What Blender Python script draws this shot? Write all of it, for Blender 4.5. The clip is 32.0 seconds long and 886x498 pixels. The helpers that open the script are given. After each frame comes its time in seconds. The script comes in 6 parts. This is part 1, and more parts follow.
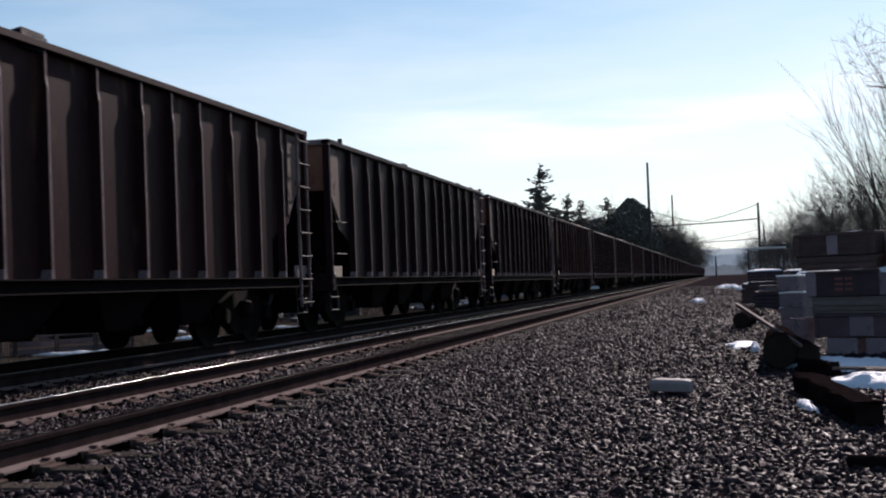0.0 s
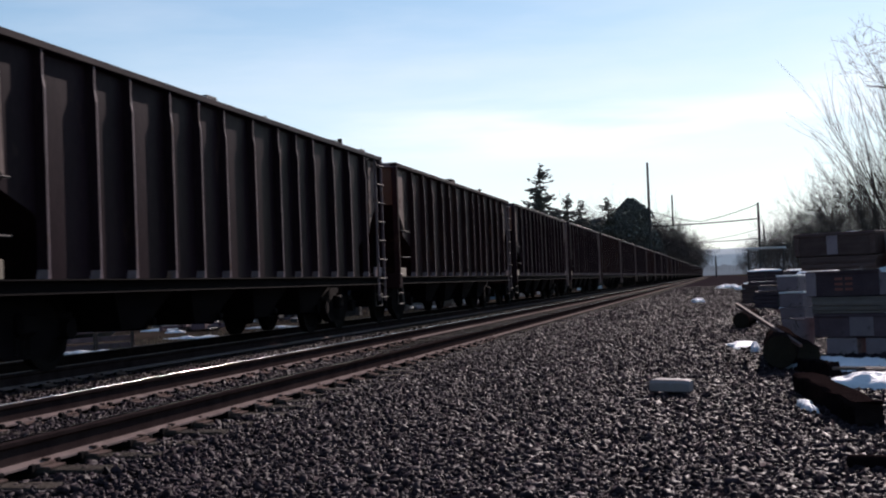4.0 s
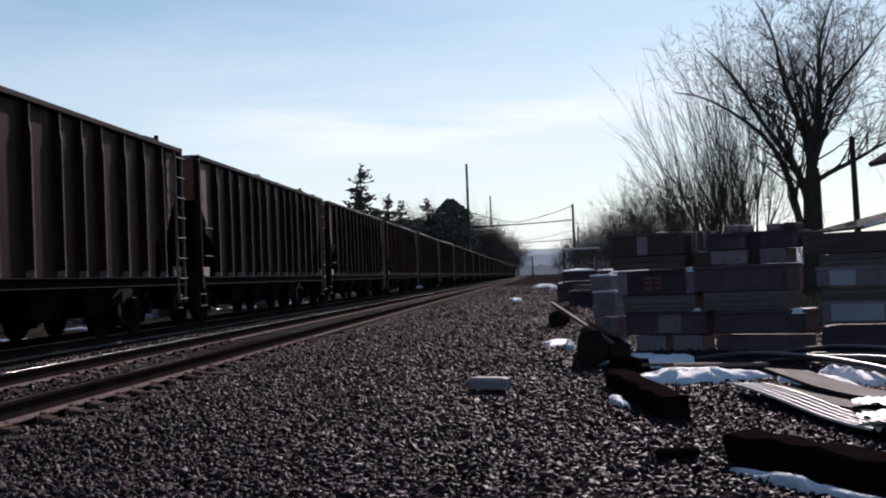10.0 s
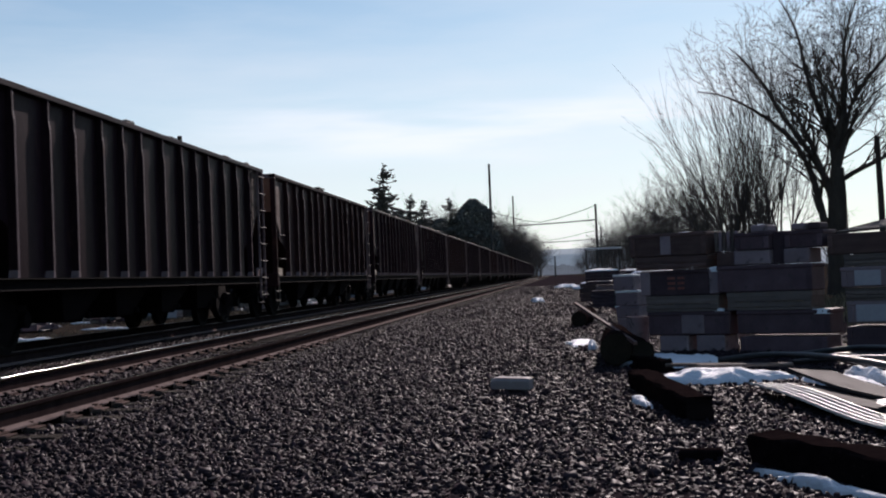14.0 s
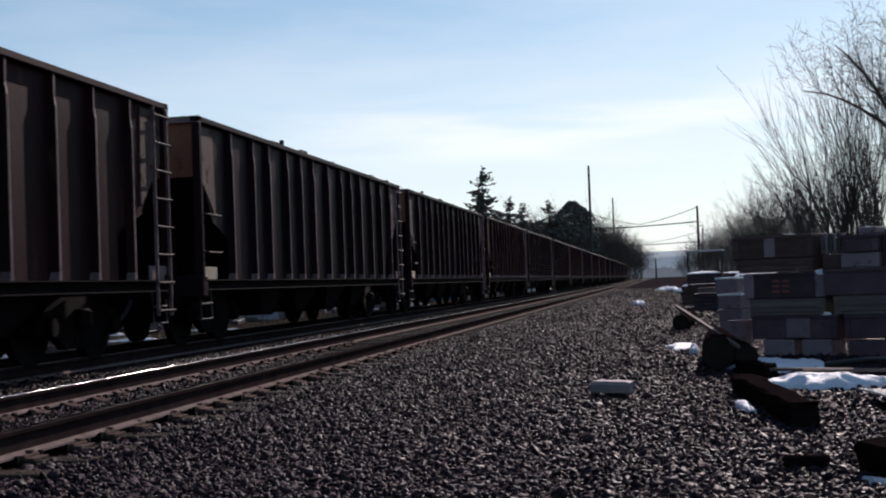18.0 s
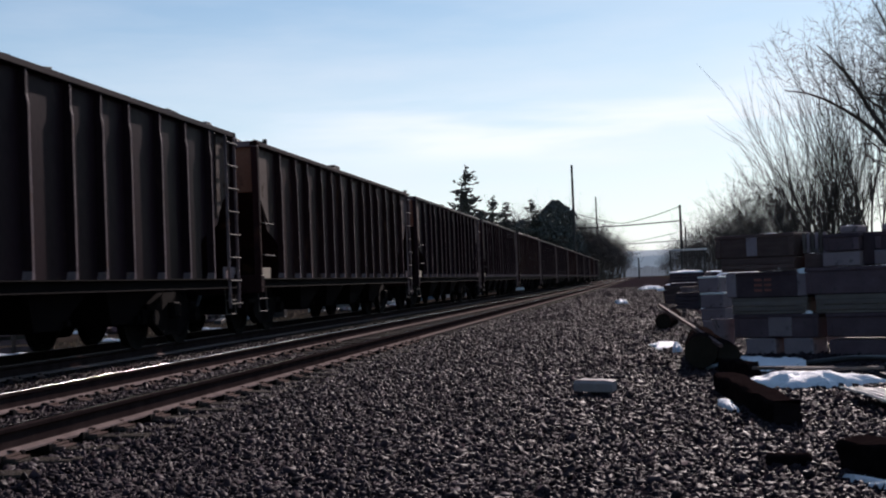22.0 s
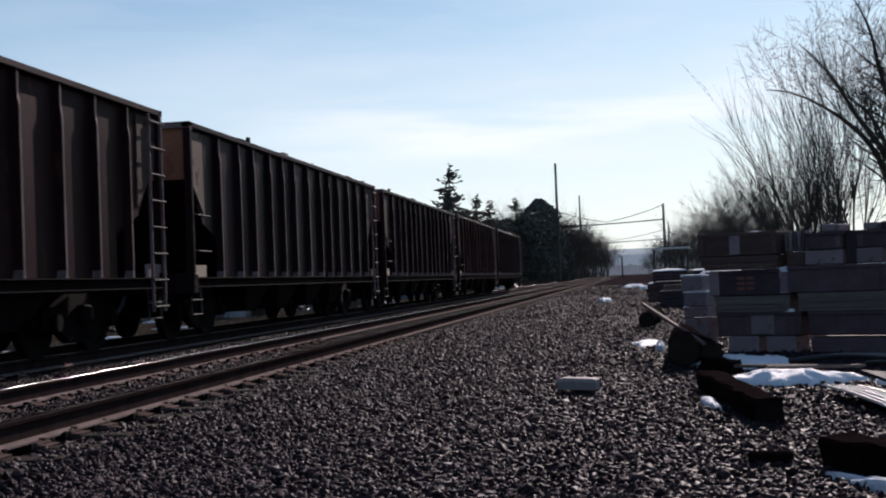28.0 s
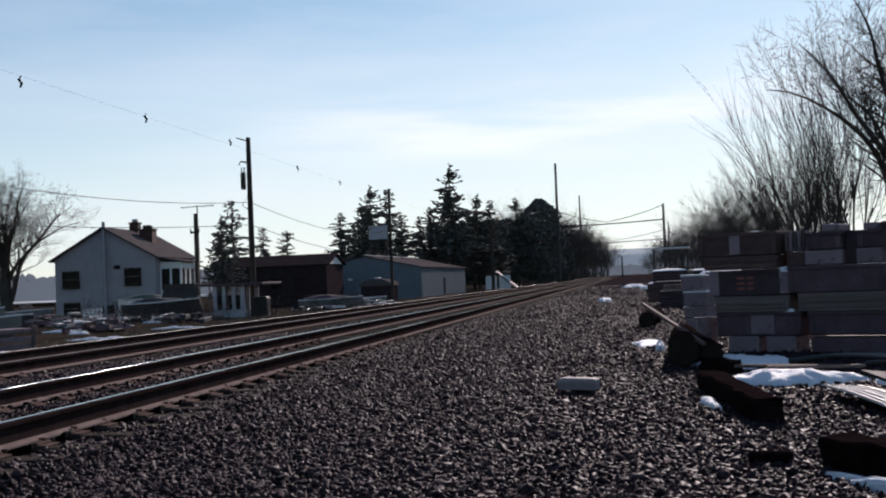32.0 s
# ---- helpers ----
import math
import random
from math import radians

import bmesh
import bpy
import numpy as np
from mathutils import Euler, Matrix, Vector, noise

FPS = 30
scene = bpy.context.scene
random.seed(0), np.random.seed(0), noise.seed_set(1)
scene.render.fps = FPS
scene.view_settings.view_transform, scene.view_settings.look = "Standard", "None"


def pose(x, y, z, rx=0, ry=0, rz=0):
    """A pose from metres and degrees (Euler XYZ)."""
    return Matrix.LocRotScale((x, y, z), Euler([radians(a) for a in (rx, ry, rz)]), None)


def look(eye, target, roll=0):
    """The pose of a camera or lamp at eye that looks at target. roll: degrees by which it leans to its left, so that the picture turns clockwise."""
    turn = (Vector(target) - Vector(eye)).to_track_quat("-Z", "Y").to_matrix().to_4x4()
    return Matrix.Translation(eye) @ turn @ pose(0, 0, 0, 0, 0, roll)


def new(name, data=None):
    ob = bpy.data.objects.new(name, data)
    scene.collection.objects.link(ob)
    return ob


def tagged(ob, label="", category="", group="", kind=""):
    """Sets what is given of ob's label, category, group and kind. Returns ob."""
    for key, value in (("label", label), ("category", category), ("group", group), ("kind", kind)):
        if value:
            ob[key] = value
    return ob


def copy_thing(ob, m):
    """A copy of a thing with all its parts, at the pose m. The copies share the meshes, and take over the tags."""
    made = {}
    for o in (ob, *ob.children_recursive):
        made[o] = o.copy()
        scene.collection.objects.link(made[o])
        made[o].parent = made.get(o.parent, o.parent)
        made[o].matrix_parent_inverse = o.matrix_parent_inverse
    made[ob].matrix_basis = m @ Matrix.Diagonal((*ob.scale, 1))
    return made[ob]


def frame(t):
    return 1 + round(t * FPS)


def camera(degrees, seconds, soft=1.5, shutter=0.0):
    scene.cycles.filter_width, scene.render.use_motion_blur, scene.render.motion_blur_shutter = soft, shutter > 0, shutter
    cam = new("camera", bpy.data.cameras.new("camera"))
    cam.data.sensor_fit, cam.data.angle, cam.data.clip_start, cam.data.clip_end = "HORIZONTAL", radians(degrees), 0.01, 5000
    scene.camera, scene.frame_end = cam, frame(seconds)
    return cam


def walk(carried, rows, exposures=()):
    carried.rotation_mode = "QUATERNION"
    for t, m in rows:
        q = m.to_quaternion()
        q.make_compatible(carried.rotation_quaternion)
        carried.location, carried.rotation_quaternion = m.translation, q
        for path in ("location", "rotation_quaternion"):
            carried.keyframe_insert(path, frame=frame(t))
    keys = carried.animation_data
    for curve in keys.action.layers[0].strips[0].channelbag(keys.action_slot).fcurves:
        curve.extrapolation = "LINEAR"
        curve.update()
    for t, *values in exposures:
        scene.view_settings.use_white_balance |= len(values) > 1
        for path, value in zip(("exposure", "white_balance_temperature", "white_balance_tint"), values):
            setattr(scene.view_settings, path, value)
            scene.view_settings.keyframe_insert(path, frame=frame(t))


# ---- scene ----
# The camera stands on one spot beside the line and pans.
cam = camera(40.0, 32.0, soft=2.05, shutter=0.08)
EYE = 1.003
# seconds, yaw, pitch, lean
ROWS = [
    (0, 12.81, 1.68, 2.22), (3.5, 12.81, 1.68, 2.22), (5.5, 12.81, 1.68, 2.22), (7, 12.81, 1.68, 2.22),
    (7.5, 12.4, 1.65, 2.24), (7.6, 12.32, 1.645, 2.239), (7.7, 12.14, 1.635, 2.235), (7.8, 11.67, 1.607, 2.227),
    (7.9, 10.29, 1.527, 2.202), (8, 8.47, 1.42, 2.17), (8.1, 6.79, 1.402, 2.201), (8.2, 5.87, 1.393, 2.218),
    (8.3, 5.33, 1.387, 2.227), (8.4, 4.94, 1.383, 2.235), (8.5, 4.64, 1.38, 2.24), (8.6, 4.46, 1.364, 2.263),
    (8.8, 4.22, 1.342, 2.293), (9, 4.09, 1.33, 2.31), (9.5, 4.18, 1.34, 2.33), (10, 4.37, 1.34, 2.3),
    (10.5, 4.54, 1.36, 2.33), (11, 4.66, 1.34, 2.29), (11.5, 4.82, 1.35, 2.29), (12, 4.99, 1.37, 2.31),
    (12.5, 5.08, 1.37, 2.28), (13, 5.23, 1.38, 2.3), (13.5, 5.31, 1.37, 2.29), (14, 5.43, 1.38, 2.29),
    (14.5, 5.5, 1.38, 2.28), (16.5, 5.58, 1.38, 2.27), (16.6, 6.18, 1.399, 2.268), (16.7, 7.57, 1.443, 2.264),
    (16.8, 8.01, 1.457, 2.262), (16.9, 8.38, 1.469, 2.261), (17, 8.73, 1.48, 2.26), (17.1, 8.97, 1.501, 2.251),
    (17.2, 9.22, 1.523, 2.241), (17.3, 9.44, 1.542, 2.232), (17.4, 9.61, 1.557, 2.226), (17.5, 9.76, 1.57, 2.22),
    (17.7, 9.96, 1.637, 2.214), (18, 10.09, 1.68, 2.21), (18.5, 10.1, 1.7, 2.23), (19, 10, 1.71, 2.2),
    (19.5, 9.87, 1.7, 2.22), (20, 9.76, 1.7, 2.23), (20.5, 9.67, 1.71, 2.23), (21, 9.58, 1.7, 2.21),
    (21.5, 9.47, 1.68, 2.23), (22, 9.31, 1.61, 2.26), (22.1, 9.26, 1.608, 2.259), (22.2, 9.18, 1.605, 2.257),
    (22.3, 8.66, 1.586, 2.246), (22.4, 8.21, 1.57, 2.236), (22.5, 7.93, 1.56, 2.23), (22.6, 7.59, 1.552, 2.235),
    (22.7, 7.25, 1.545, 2.24), (22.8, 6.99, 1.539, 2.244), (22.9, 6.78, 1.534, 2.247), (23, 6.59, 1.53, 2.25),
    (23.2, 6.26, 1.53, 2.26), (23.5, 5.94, 1.53, 2.27), (23.6, 6.33, 1.547, 2.28), (23.7, 6.93, 1.574, 2.295),
    (23.8, 7.14, 1.584, 2.301), (23.9, 7.35, 1.593, 2.306), (24, 7.51, 1.6, 2.31), (24.2, 7.68, 1.596, 2.286),
    (24.5, 7.94, 1.59, 2.25), (25, 8.21, 1.56, 2.27), (25.5, 8.43, 1.46, 2.23), (27.5, 8.56, 1.53, 2.26),
    (28, 8.545, 1.505, 2.28), (30, 8.545, 1.505, 2.28), (32, 8.545, 1.505, 2.28),
]
walk(cam, [(t, pose(0, 0, EYE, 90 + p, r, w)) for t, w, p, r in ROWS],
     exposures=[(0.0, 0.07, 6500, 25), (7.7, 0.07, 6500, 25), (8.3, 0.15, 6500, 25), (9.2, 0.10, 6500, 25), (10.2, -0.15, 6500, 25), (14.5, -0.16, 6500, 25), (18.0, -0.09, 6500, 25), (32.0, -0.10, 6500, 25)])

# ---- light ----
SUN_EL, SUN_AZ = 23.4, 10.7
SUN_DIR = Vector((math.sin(radians(SUN_AZ)) * math.cos(radians(SUN_EL)), math.cos(radians(SUN_AZ)) * math.cos(radians(SUN_EL)), math.sin(radians(SUN_EL))))
world = bpy.data.worlds.new("sky")
scene.world = world
world.use_nodes = True
wn, wl = world.node_tree.nodes, world.node_tree.links
wn.clear()
w_out = wn.new("ShaderNodeOutputWorld")
w_bg = wn.new("ShaderNodeBackground")
sky = wn.new("ShaderNodeTexSky")
sky.sky_type = "NISHITA"
sky.sun_disc = False
sky.sun_elevation, sky.sun_rotation = radians(SUN_EL), radians(SUN_AZ)
sky.air_density, sky.dust_density, sky.ozone_density = 1.0, 0.12, 1.2
w_bg.inputs["Strength"].default_value = 0.099
# thin high cloud
w_tc = wn.new("ShaderNodeTexCoord")
w_map = wn.new("ShaderNodeMapping")
w_map.inputs["Scale"].default_value = (1.6, 1.0, 9.0)
w_map.inputs["Location"].default_value = (0.35, 0.2, 0.1)
w_noise = wn.new("ShaderNodeTexNoise")
w_noise.inputs["Scale"].default_value = 1.7
w_noise.inputs["Detail"].default_value = 6
w_noise.inputs["Roughness"].default_value = 0.55
w_ramp = wn.new("ShaderNodeValToRGB")
w_ramp.color_ramp.elements[0].position, w_ramp.color_ramp.elements[1].position = 0.42, 0.72
w_mul = wn.new("ShaderNodeMath")
w_mul.operation = "MULTIPLY"
w_mul.inputs[1].default_value = 0.32
# pale haze that thickens towards the horizon
w_sep = wn.new("ShaderNodeSeparateXYZ")
w_haze = wn.new("ShaderNodeMapRange")
w_haze.interpolation_type = "SMOOTHSTEP"
w_haze.inputs["From Min"].default_value, w_haze.inputs["From Max"].default_value = 0.0, 0.30
w_haze.inputs["To Min"].default_value, w_haze.inputs["To Max"].default_value = 0.62, 0.0
w_max = wn.new("ShaderNodeMath")
w_max.operation = "ADD"
w_max.use_clamp = True
w_mix = wn.new("ShaderNodeMix")
w_mix.data_type = "RGBA"
w_mix.inputs["B"].default_value = (9.2, 10.4, 10.5, 1)
wl.new(w_tc.outputs["Generated"], w_map.inputs["Vector"])
wl.new(w_map.outputs["Vector"], w_noise.inputs["Vector"])
wl.new(w_noise.outputs["Fac"], w_ramp.inputs["Fac"])
wl.new(w_ramp.outputs["Color"], w_mul.inputs[0])
wl.new(w_tc.outputs["Generated"], w_sep.inputs[0])
wl.new(w_sep.outputs["Z"], w_haze.inputs["Value"])
# haze and cloud scatter light forwards: pale towards the sun, thin away from it
w_dot = wn.new("ShaderNodeVectorMath")
w_dot.operation = "DOT_PRODUCT"
w_dot.inputs[1].default_value = SUN_DIR
w_fwd = wn.new("ShaderNodeMapRange")
w_fwd.interpolation_type = "SMOOTHSTEP"
w_fwd.inputs["From Min"].default_value, w_fwd.inputs["From Max"].default_value = 0.25, 0.98
w_fwd.inputs["To Min"].default_value, w_fwd.inputs["To Max"].default_value = 0.06, 1.0
w_sc = wn.new("ShaderNodeMath")
w_sc.operation = "MULTIPLY"
wl.new(w_tc.outputs["Generated"], w_dot.inputs[0])
wl.new(w_dot.outputs["Value"], w_fwd.inputs["Value"])
wl.new(w_mul.outputs[0], w_max.inputs[0])
wl.new(w_haze.outputs["Result"], w_max.inputs[1])
wl.new(w_max.outputs[0], w_sc.inputs[0])
wl.new(w_fwd.outputs["Result"], w_sc.inputs[1])
wl.new(w_sc.outputs[0], w_mix.inputs["Factor"])
w_tone = wn.new("ShaderNodeMix")
w_tone.data_type, w_tone.blend_type = "RGBA", "MULTIPLY"
w_tone.inputs["Factor"].default_value = 1.0
w_tone.inputs["B"].default_value = (0.79, 1.0, 1.0, 1)
wl.new(sky.outputs["Color"], w_tone.inputs["A"])
wl.new(w_tone.outputs["Result"], w_mix.inputs["A"])
# long streaks of thin cloud low over the valley
w_map2 = wn.new("ShaderNodeMapping")
w_map2.inputs["Scale"].default_value = (1.7, 1.0, 13.0)
w_map2.inputs["Location"].default_value = (0.1, 0.0, 0.6)
w_n2 = wn.new("ShaderNodeTexNoise")
w_n2.inputs["Scale"].default_value, w_n2.inputs["Detail"].default_value, w_n2.inputs["Roughness"].default_value = 1.5, 5, 0.55
w_r2 = wn.new("ShaderNodeMapRange")
w_r2.interpolation_type = "SMOOTHSTEP"
w_r2.inputs["From Min"].default_value, w_r2.inputs["From Max"].default_value, w_r2.inputs["To Max"].default_value = 0.44, 0.66, 0.6
w_lo = wn.new("ShaderNodeMapRange")
w_lo.interpolation_type = "SMOOTHSTEP"
w_lo.inputs["From Min"].default_value, w_lo.inputs["From Max"].default_value = 0.085, 0.115
w_hi = wn.new("ShaderNodeMapRange")
w_hi.interpolation_type = "SMOOTHSTEP"
w_hi.inputs["From Min"].default_value, w_hi.inputs["From Max"].default_value = 0.165, 0.125
w_m1, w_m2 = wn.new("ShaderNodeMath"), wn.new("ShaderNodeMath")
w_m1.operation = w_m2.operation = "MULTIPLY"
w_m3 = wn.new("ShaderNodeMath")
w_m3.operation = "MULTIPLY"
w_streak = wn.new("ShaderNodeMix")
w_streak.data_type = "RGBA"
w_streak.inputs["B"].default_value = (11.3, 12.3, 12.3, 1)
wl.new(w_tc.outputs["Generated"], w_map2.inputs["Vector"])
wl.new(w_map2.outputs["Vector"], w_n2.inputs["Vector"])
wl.new(w_n2.outputs["Fac"], w_r2.inputs["Value"])
wl.new(w_sep.outputs["Z"], w_lo.inputs["Value"]), wl.new(w_sep.outputs["Z"], w_hi.inputs["Value"])
wl.new(w_lo.outputs["Result"], w_m1.inputs[0]), wl.new(w_hi.outputs["Result"], w_m1.inputs[1])
wl.new(w_m1.outputs[0], w_m2.inputs[0]), wl.new(w_r2.outputs["Result"], w_m2.inputs[1])
w_f2 = wn.new("ShaderNodeMapRange")
w_f2.interpolation_type = "SMOOTHSTEP"
w_f2.inputs["From Min"].default_value, w_f2.inputs["From Max"].default_value = 0.82, 0.92
wl.new(w_dot.outputs["Value"], w_f2.inputs["Value"])
wl.new(w_m2.outputs[0], w_m3.inputs[0]), wl.new(w_f2.outputs["Result"], w_m3.inputs[1])
wl.new(w_m3.outputs[0], w_streak.inputs["Factor"])
wl.new(w_mix.outputs["Result"], w_streak.inputs["A"])
wl.new(w_streak.outputs["Result"], w_bg.inputs["Color"])
wl.new(w_bg.outputs[0], w_out.inputs[0])

sun_data = bpy.data.lights.new("sun", "SUN")
sun_data.energy, sun_data.angle, sun_data.color = 5.0, radians(0.6), (1.0, 0.93, 0.83)
sun = new("sun", sun_data)
sun.matrix_world = look(SUN_DIR * 60, (0, 0, 0))


# ---- materials ----
def material(name, ca, cb, rough=0.8, metal=0.0, scale=6.0, fine=60.0, bump=0.3, depth=0.01, spec=0.3, island=0.0, obj=0.0,
             stain=None, stain_at=0.62, stretch=(1, 1, 1), coat=0.0, specks=None):
    """Two colours mixed by a coarse and a fine noise, stains at a third scale, relief from the fine one."""
    m = bpy.data.materials.new(name)
    m.use_nodes = True
    n, l = m.node_tree.nodes, m.node_tree.links
    b = n["Principled BSDF"]
    tc = n.new("ShaderNodeTexCoord")
    mp = n.new("ShaderNodeMapping")
    mp.inputs["Scale"].default_value = stretch
    l.new(tc.outputs["Object"], mp.inputs["Vector"])
    vec = mp.outputs["Vector"]
    big = n.new("ShaderNodeTexNoise")
    big.inputs["Scale"].default_value, big.inputs["Detail"].default_value = scale, 5
    small = n.new("ShaderNodeTexNoise")
    small.inputs["Scale"].default_value, small.inputs["Detail"].default_value = fine, 4
    l.new(vec, big.inputs["Vector"]), l.new(vec, small.inputs["Vector"])
    add = n.new("ShaderNodeMath")
    add.operation = "MULTIPLY_ADD"
    l.new(small.outputs["Fac"], add.inputs[0])
    add.inputs[1].default_value = 0.6
    l.new(big.outputs["Fac"], add.inputs[2])
    ramp = n.new("ShaderNodeMapRange")
    ramp.inputs["From Min"].default_value, ramp.inputs["From Max"].default_value = 0.5, 1.1
    l.new(add.outputs[0], ramp.inputs["Value"])
    mix = n.new("ShaderNodeMix")
    mix.data_type = "RGBA"
    mix.inputs["A"].default_value, mix.inputs["B"].default_value = (*ca, 1), (*cb, 1)
    l.new(ramp.outputs["Result"], mix.inputs["Factor"])
    col = mix.outputs["Result"]
    if stain:
        sn = n.new("ShaderNodeTexNoise")
        sn.inputs["Scale"].default_value, sn.inputs["Detail"].default_value = scale * 2.3, 7
        l.new(vec, sn.inputs["Vector"])
        sr = n.new("ShaderNodeMapRange")
        sr.inputs["From Min"].default_value, sr.inputs["From Max"].default_value = stain_at, stain_at + 0.12
        l.new(sn.outputs["Fac"], sr.inputs["Value"])
        sm = n.new("ShaderNodeMix")
        sm.data_type = "RGBA"
        sm.inputs["B"].default_value = (*stain, 1)
        l.new(col, sm.inputs["A"]), l.new(sr.outputs["Result"], sm.inputs["Factor"])
        col = sm.outputs["Result"]
    for amount, kind, socket in ((island, "ShaderNodeNewGeometry", "Random Per Island"), (obj, "ShaderNodeObjectInfo", "Random")):
        if amount:
            src = n.new(kind)
            hv = n.new("ShaderNodeHueSaturation")
            mr = n.new("ShaderNodeMapRange")
            mr.inputs["To Min"].default_value, mr.inputs["To Max"].default_value = 1 - amount, 1 + amount
            l.new(src.outputs[socket], mr.inputs["Value"]), l.new(mr.outputs["Result"], hv.inputs["Value"])
            l.new(col, hv.inputs["Color"])
            col = hv.outputs["Color"]
    l.new(col, b.inputs["Base Color"])
    rr = n.new("ShaderNodeMapRange")
    rr.inputs["To Min"].default_value, rr.inputs["To Max"].default_value = max(0.03, rough - 0.12), min(1, rough + 0.12)
    l.new(big.outputs["Fac"], rr.inputs["Value"]), l.new(rr.outputs["Result"], b.inputs["Roughness"])
    b.inputs["Metallic"].default_value = metal
    b.inputs["Specular IOR Level"].default_value = spec
    b.inputs["Coat Weight"].default_value = coat
    if bump:
        bp = n.new("ShaderNodeBump")
        bp.inputs["Strength"].default_value, bp.inputs["Distance"].default_value = bump, depth
        l.new(small.outputs["Fac"], bp.inputs["Height"]), l.new(bp.outputs["Normal"], b.inputs["Normal"])
    return m


M = {}
M["gravel"] = material("gravel_ground", (0.0205, 0.0152, 0.0172), (0.0450, 0.0343, 0.0375), 0.85, scale=0.7, fine=26, bump=1.0, depth=0.05, stain=(0.033, 0.026, 0.028), spec=0.0)
M["stone"] = material("ballast_stone", (0.0200, 0.0136, 0.0160), (0.0525, 0.0372, 0.0434), 0.6, scale=14, fine=120, bump=0.6, depth=0.004, island=0.46, spec=0.04)
M["dirt"] = material("packed_dirt", (0.0225, 0.0173, 0.015), (0.0525, 0.0413, 0.0338), 0.95, scale=0.3, fine=9, bump=0.8, depth=0.05, stain=(0.085, 0.07, 0.045), spec=0.0)
M["tie"] = material("weathered_tie", (0.027, 0.0204, 0.0168), (0.078, 0.063, 0.051), 0.9, scale=3, fine=40, bump=0.9, depth=0.015, stretch=(1, 6, 6), obj=0.3, spec=0.04)
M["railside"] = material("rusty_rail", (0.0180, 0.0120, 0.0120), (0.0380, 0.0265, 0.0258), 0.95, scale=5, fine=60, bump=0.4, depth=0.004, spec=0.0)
M["railtop"] = material("worn_rail_head", (0.30, 0.29, 0.285), (0.43, 0.425, 0.41), 0.08, metal=1.0, scale=3, fine=90, bump=0.02, depth=0.001, stretch=(8, 0.3, 8))
M["raildull"] = material("dull_rail_head", (0.115, 0.105, 0.100), (0.19, 0.178, 0.170), 0.5, metal=0.7, scale=3, fine=90, bump=0.05, depth=0.001, stretch=(8, 0.3, 8))
M["railfoot"] = material("pale_rail_foot", (0.150, 0.112, 0.103), (0.27, 0.208, 0.192), 0.95, scale=5, fine=60, bump=0.3, depth=0.003, spec=0.0)
M["plate"] = material("rusty_plate", (0.094, 0.062, 0.053), (0.185, 0.130, 0.112), 0.95, scale=9, fine=80, bump=0.4, depth=0.004, obj=0.25, spec=0.0)
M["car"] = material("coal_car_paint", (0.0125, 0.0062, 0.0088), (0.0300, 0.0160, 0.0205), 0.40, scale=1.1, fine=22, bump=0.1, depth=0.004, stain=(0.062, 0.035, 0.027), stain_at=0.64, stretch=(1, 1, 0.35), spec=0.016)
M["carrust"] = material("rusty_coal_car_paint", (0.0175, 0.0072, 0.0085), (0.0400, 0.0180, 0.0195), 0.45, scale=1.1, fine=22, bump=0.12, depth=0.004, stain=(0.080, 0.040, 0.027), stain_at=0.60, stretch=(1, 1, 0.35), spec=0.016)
# pale post paint; on the posts' outer faces it stands in for sunlight
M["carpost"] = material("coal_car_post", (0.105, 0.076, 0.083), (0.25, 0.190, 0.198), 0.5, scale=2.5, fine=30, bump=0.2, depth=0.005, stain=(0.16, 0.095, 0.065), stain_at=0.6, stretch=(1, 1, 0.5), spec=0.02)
M["carend"] = material("coal_car_end_rust", (0.126, 0.0496, 0.0316), (0.216, 0.108, 0.0674), 0.75, scale=1.3, fine=20, bump=0.3, depth=0.008, stain=(0.06, 0.03, 0.025), obj=0.5)
# gusset paint lightened to carry the sun that falls on it
M["gusset"] = material("sunlit_gusset_paint", (0.115, 0.082, 0.072), (0.215, 0.165, 0.145), 0.7, scale=1.6, fine=22, bump=0.25, depth=0.006, stain=(0.07, 0.04, 0.032), stain_at=0.58, obj=0.45, spec=0.02)
# underframe and wheels: near-black, well below the car paint
M["under"] = material("near_black_underframe", (0.0042, 0.0031, 0.0037), (0.0115, 0.0088, 0.0096), 0.8, scale=3, fine=40, bump=0.4, depth=0.008, spec=0.02)
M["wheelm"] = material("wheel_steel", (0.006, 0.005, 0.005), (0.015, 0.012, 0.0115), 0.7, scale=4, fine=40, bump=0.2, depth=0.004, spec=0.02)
M["grab"] = material("grab_iron", (0.070, 0.057, 0.052), (0.135, 0.115, 0.106), 0.75, scale=9, fine=60, bump=0.2, depth=0.002, spec=0.05)
M["coal"] = material("coal_lumps", (0.008, 0.008, 0.009), (0.026, 0.026, 0.028), 0.6, scale=5, fine=25, bump=1.0, depth=0.05, island=0.5, spec=0.06)
M["stencil"] = material("car_stencil", (0.22,0.175,0.125), (0.33,0.27,0.20), 0.8, scale=8, fine=60, bump=0.1, depth=0.002)
M["snow"] = material("old_snow", (0.78, 0.80, 0.84), (0.88, 0.89, 0.91), 0.7, scale=3, fine=30, bump=0.6, depth=0.02)
M["bark"] = material("grey_bark", (0.0465, 0.0372, 0.0322), (0.093, 0.0775, 0.0651), 0.95, scale=4, fine=30, bump=0.8, depth=0.02, stretch=(1, 1, 0.3), spec=0.04)
M["twig"] = material("bare_twigs", (0.0388, 0.0302, 0.0276), (0.0733, 0.0577, 0.0518), 0.9, scale=3, fine=30, bump=0)
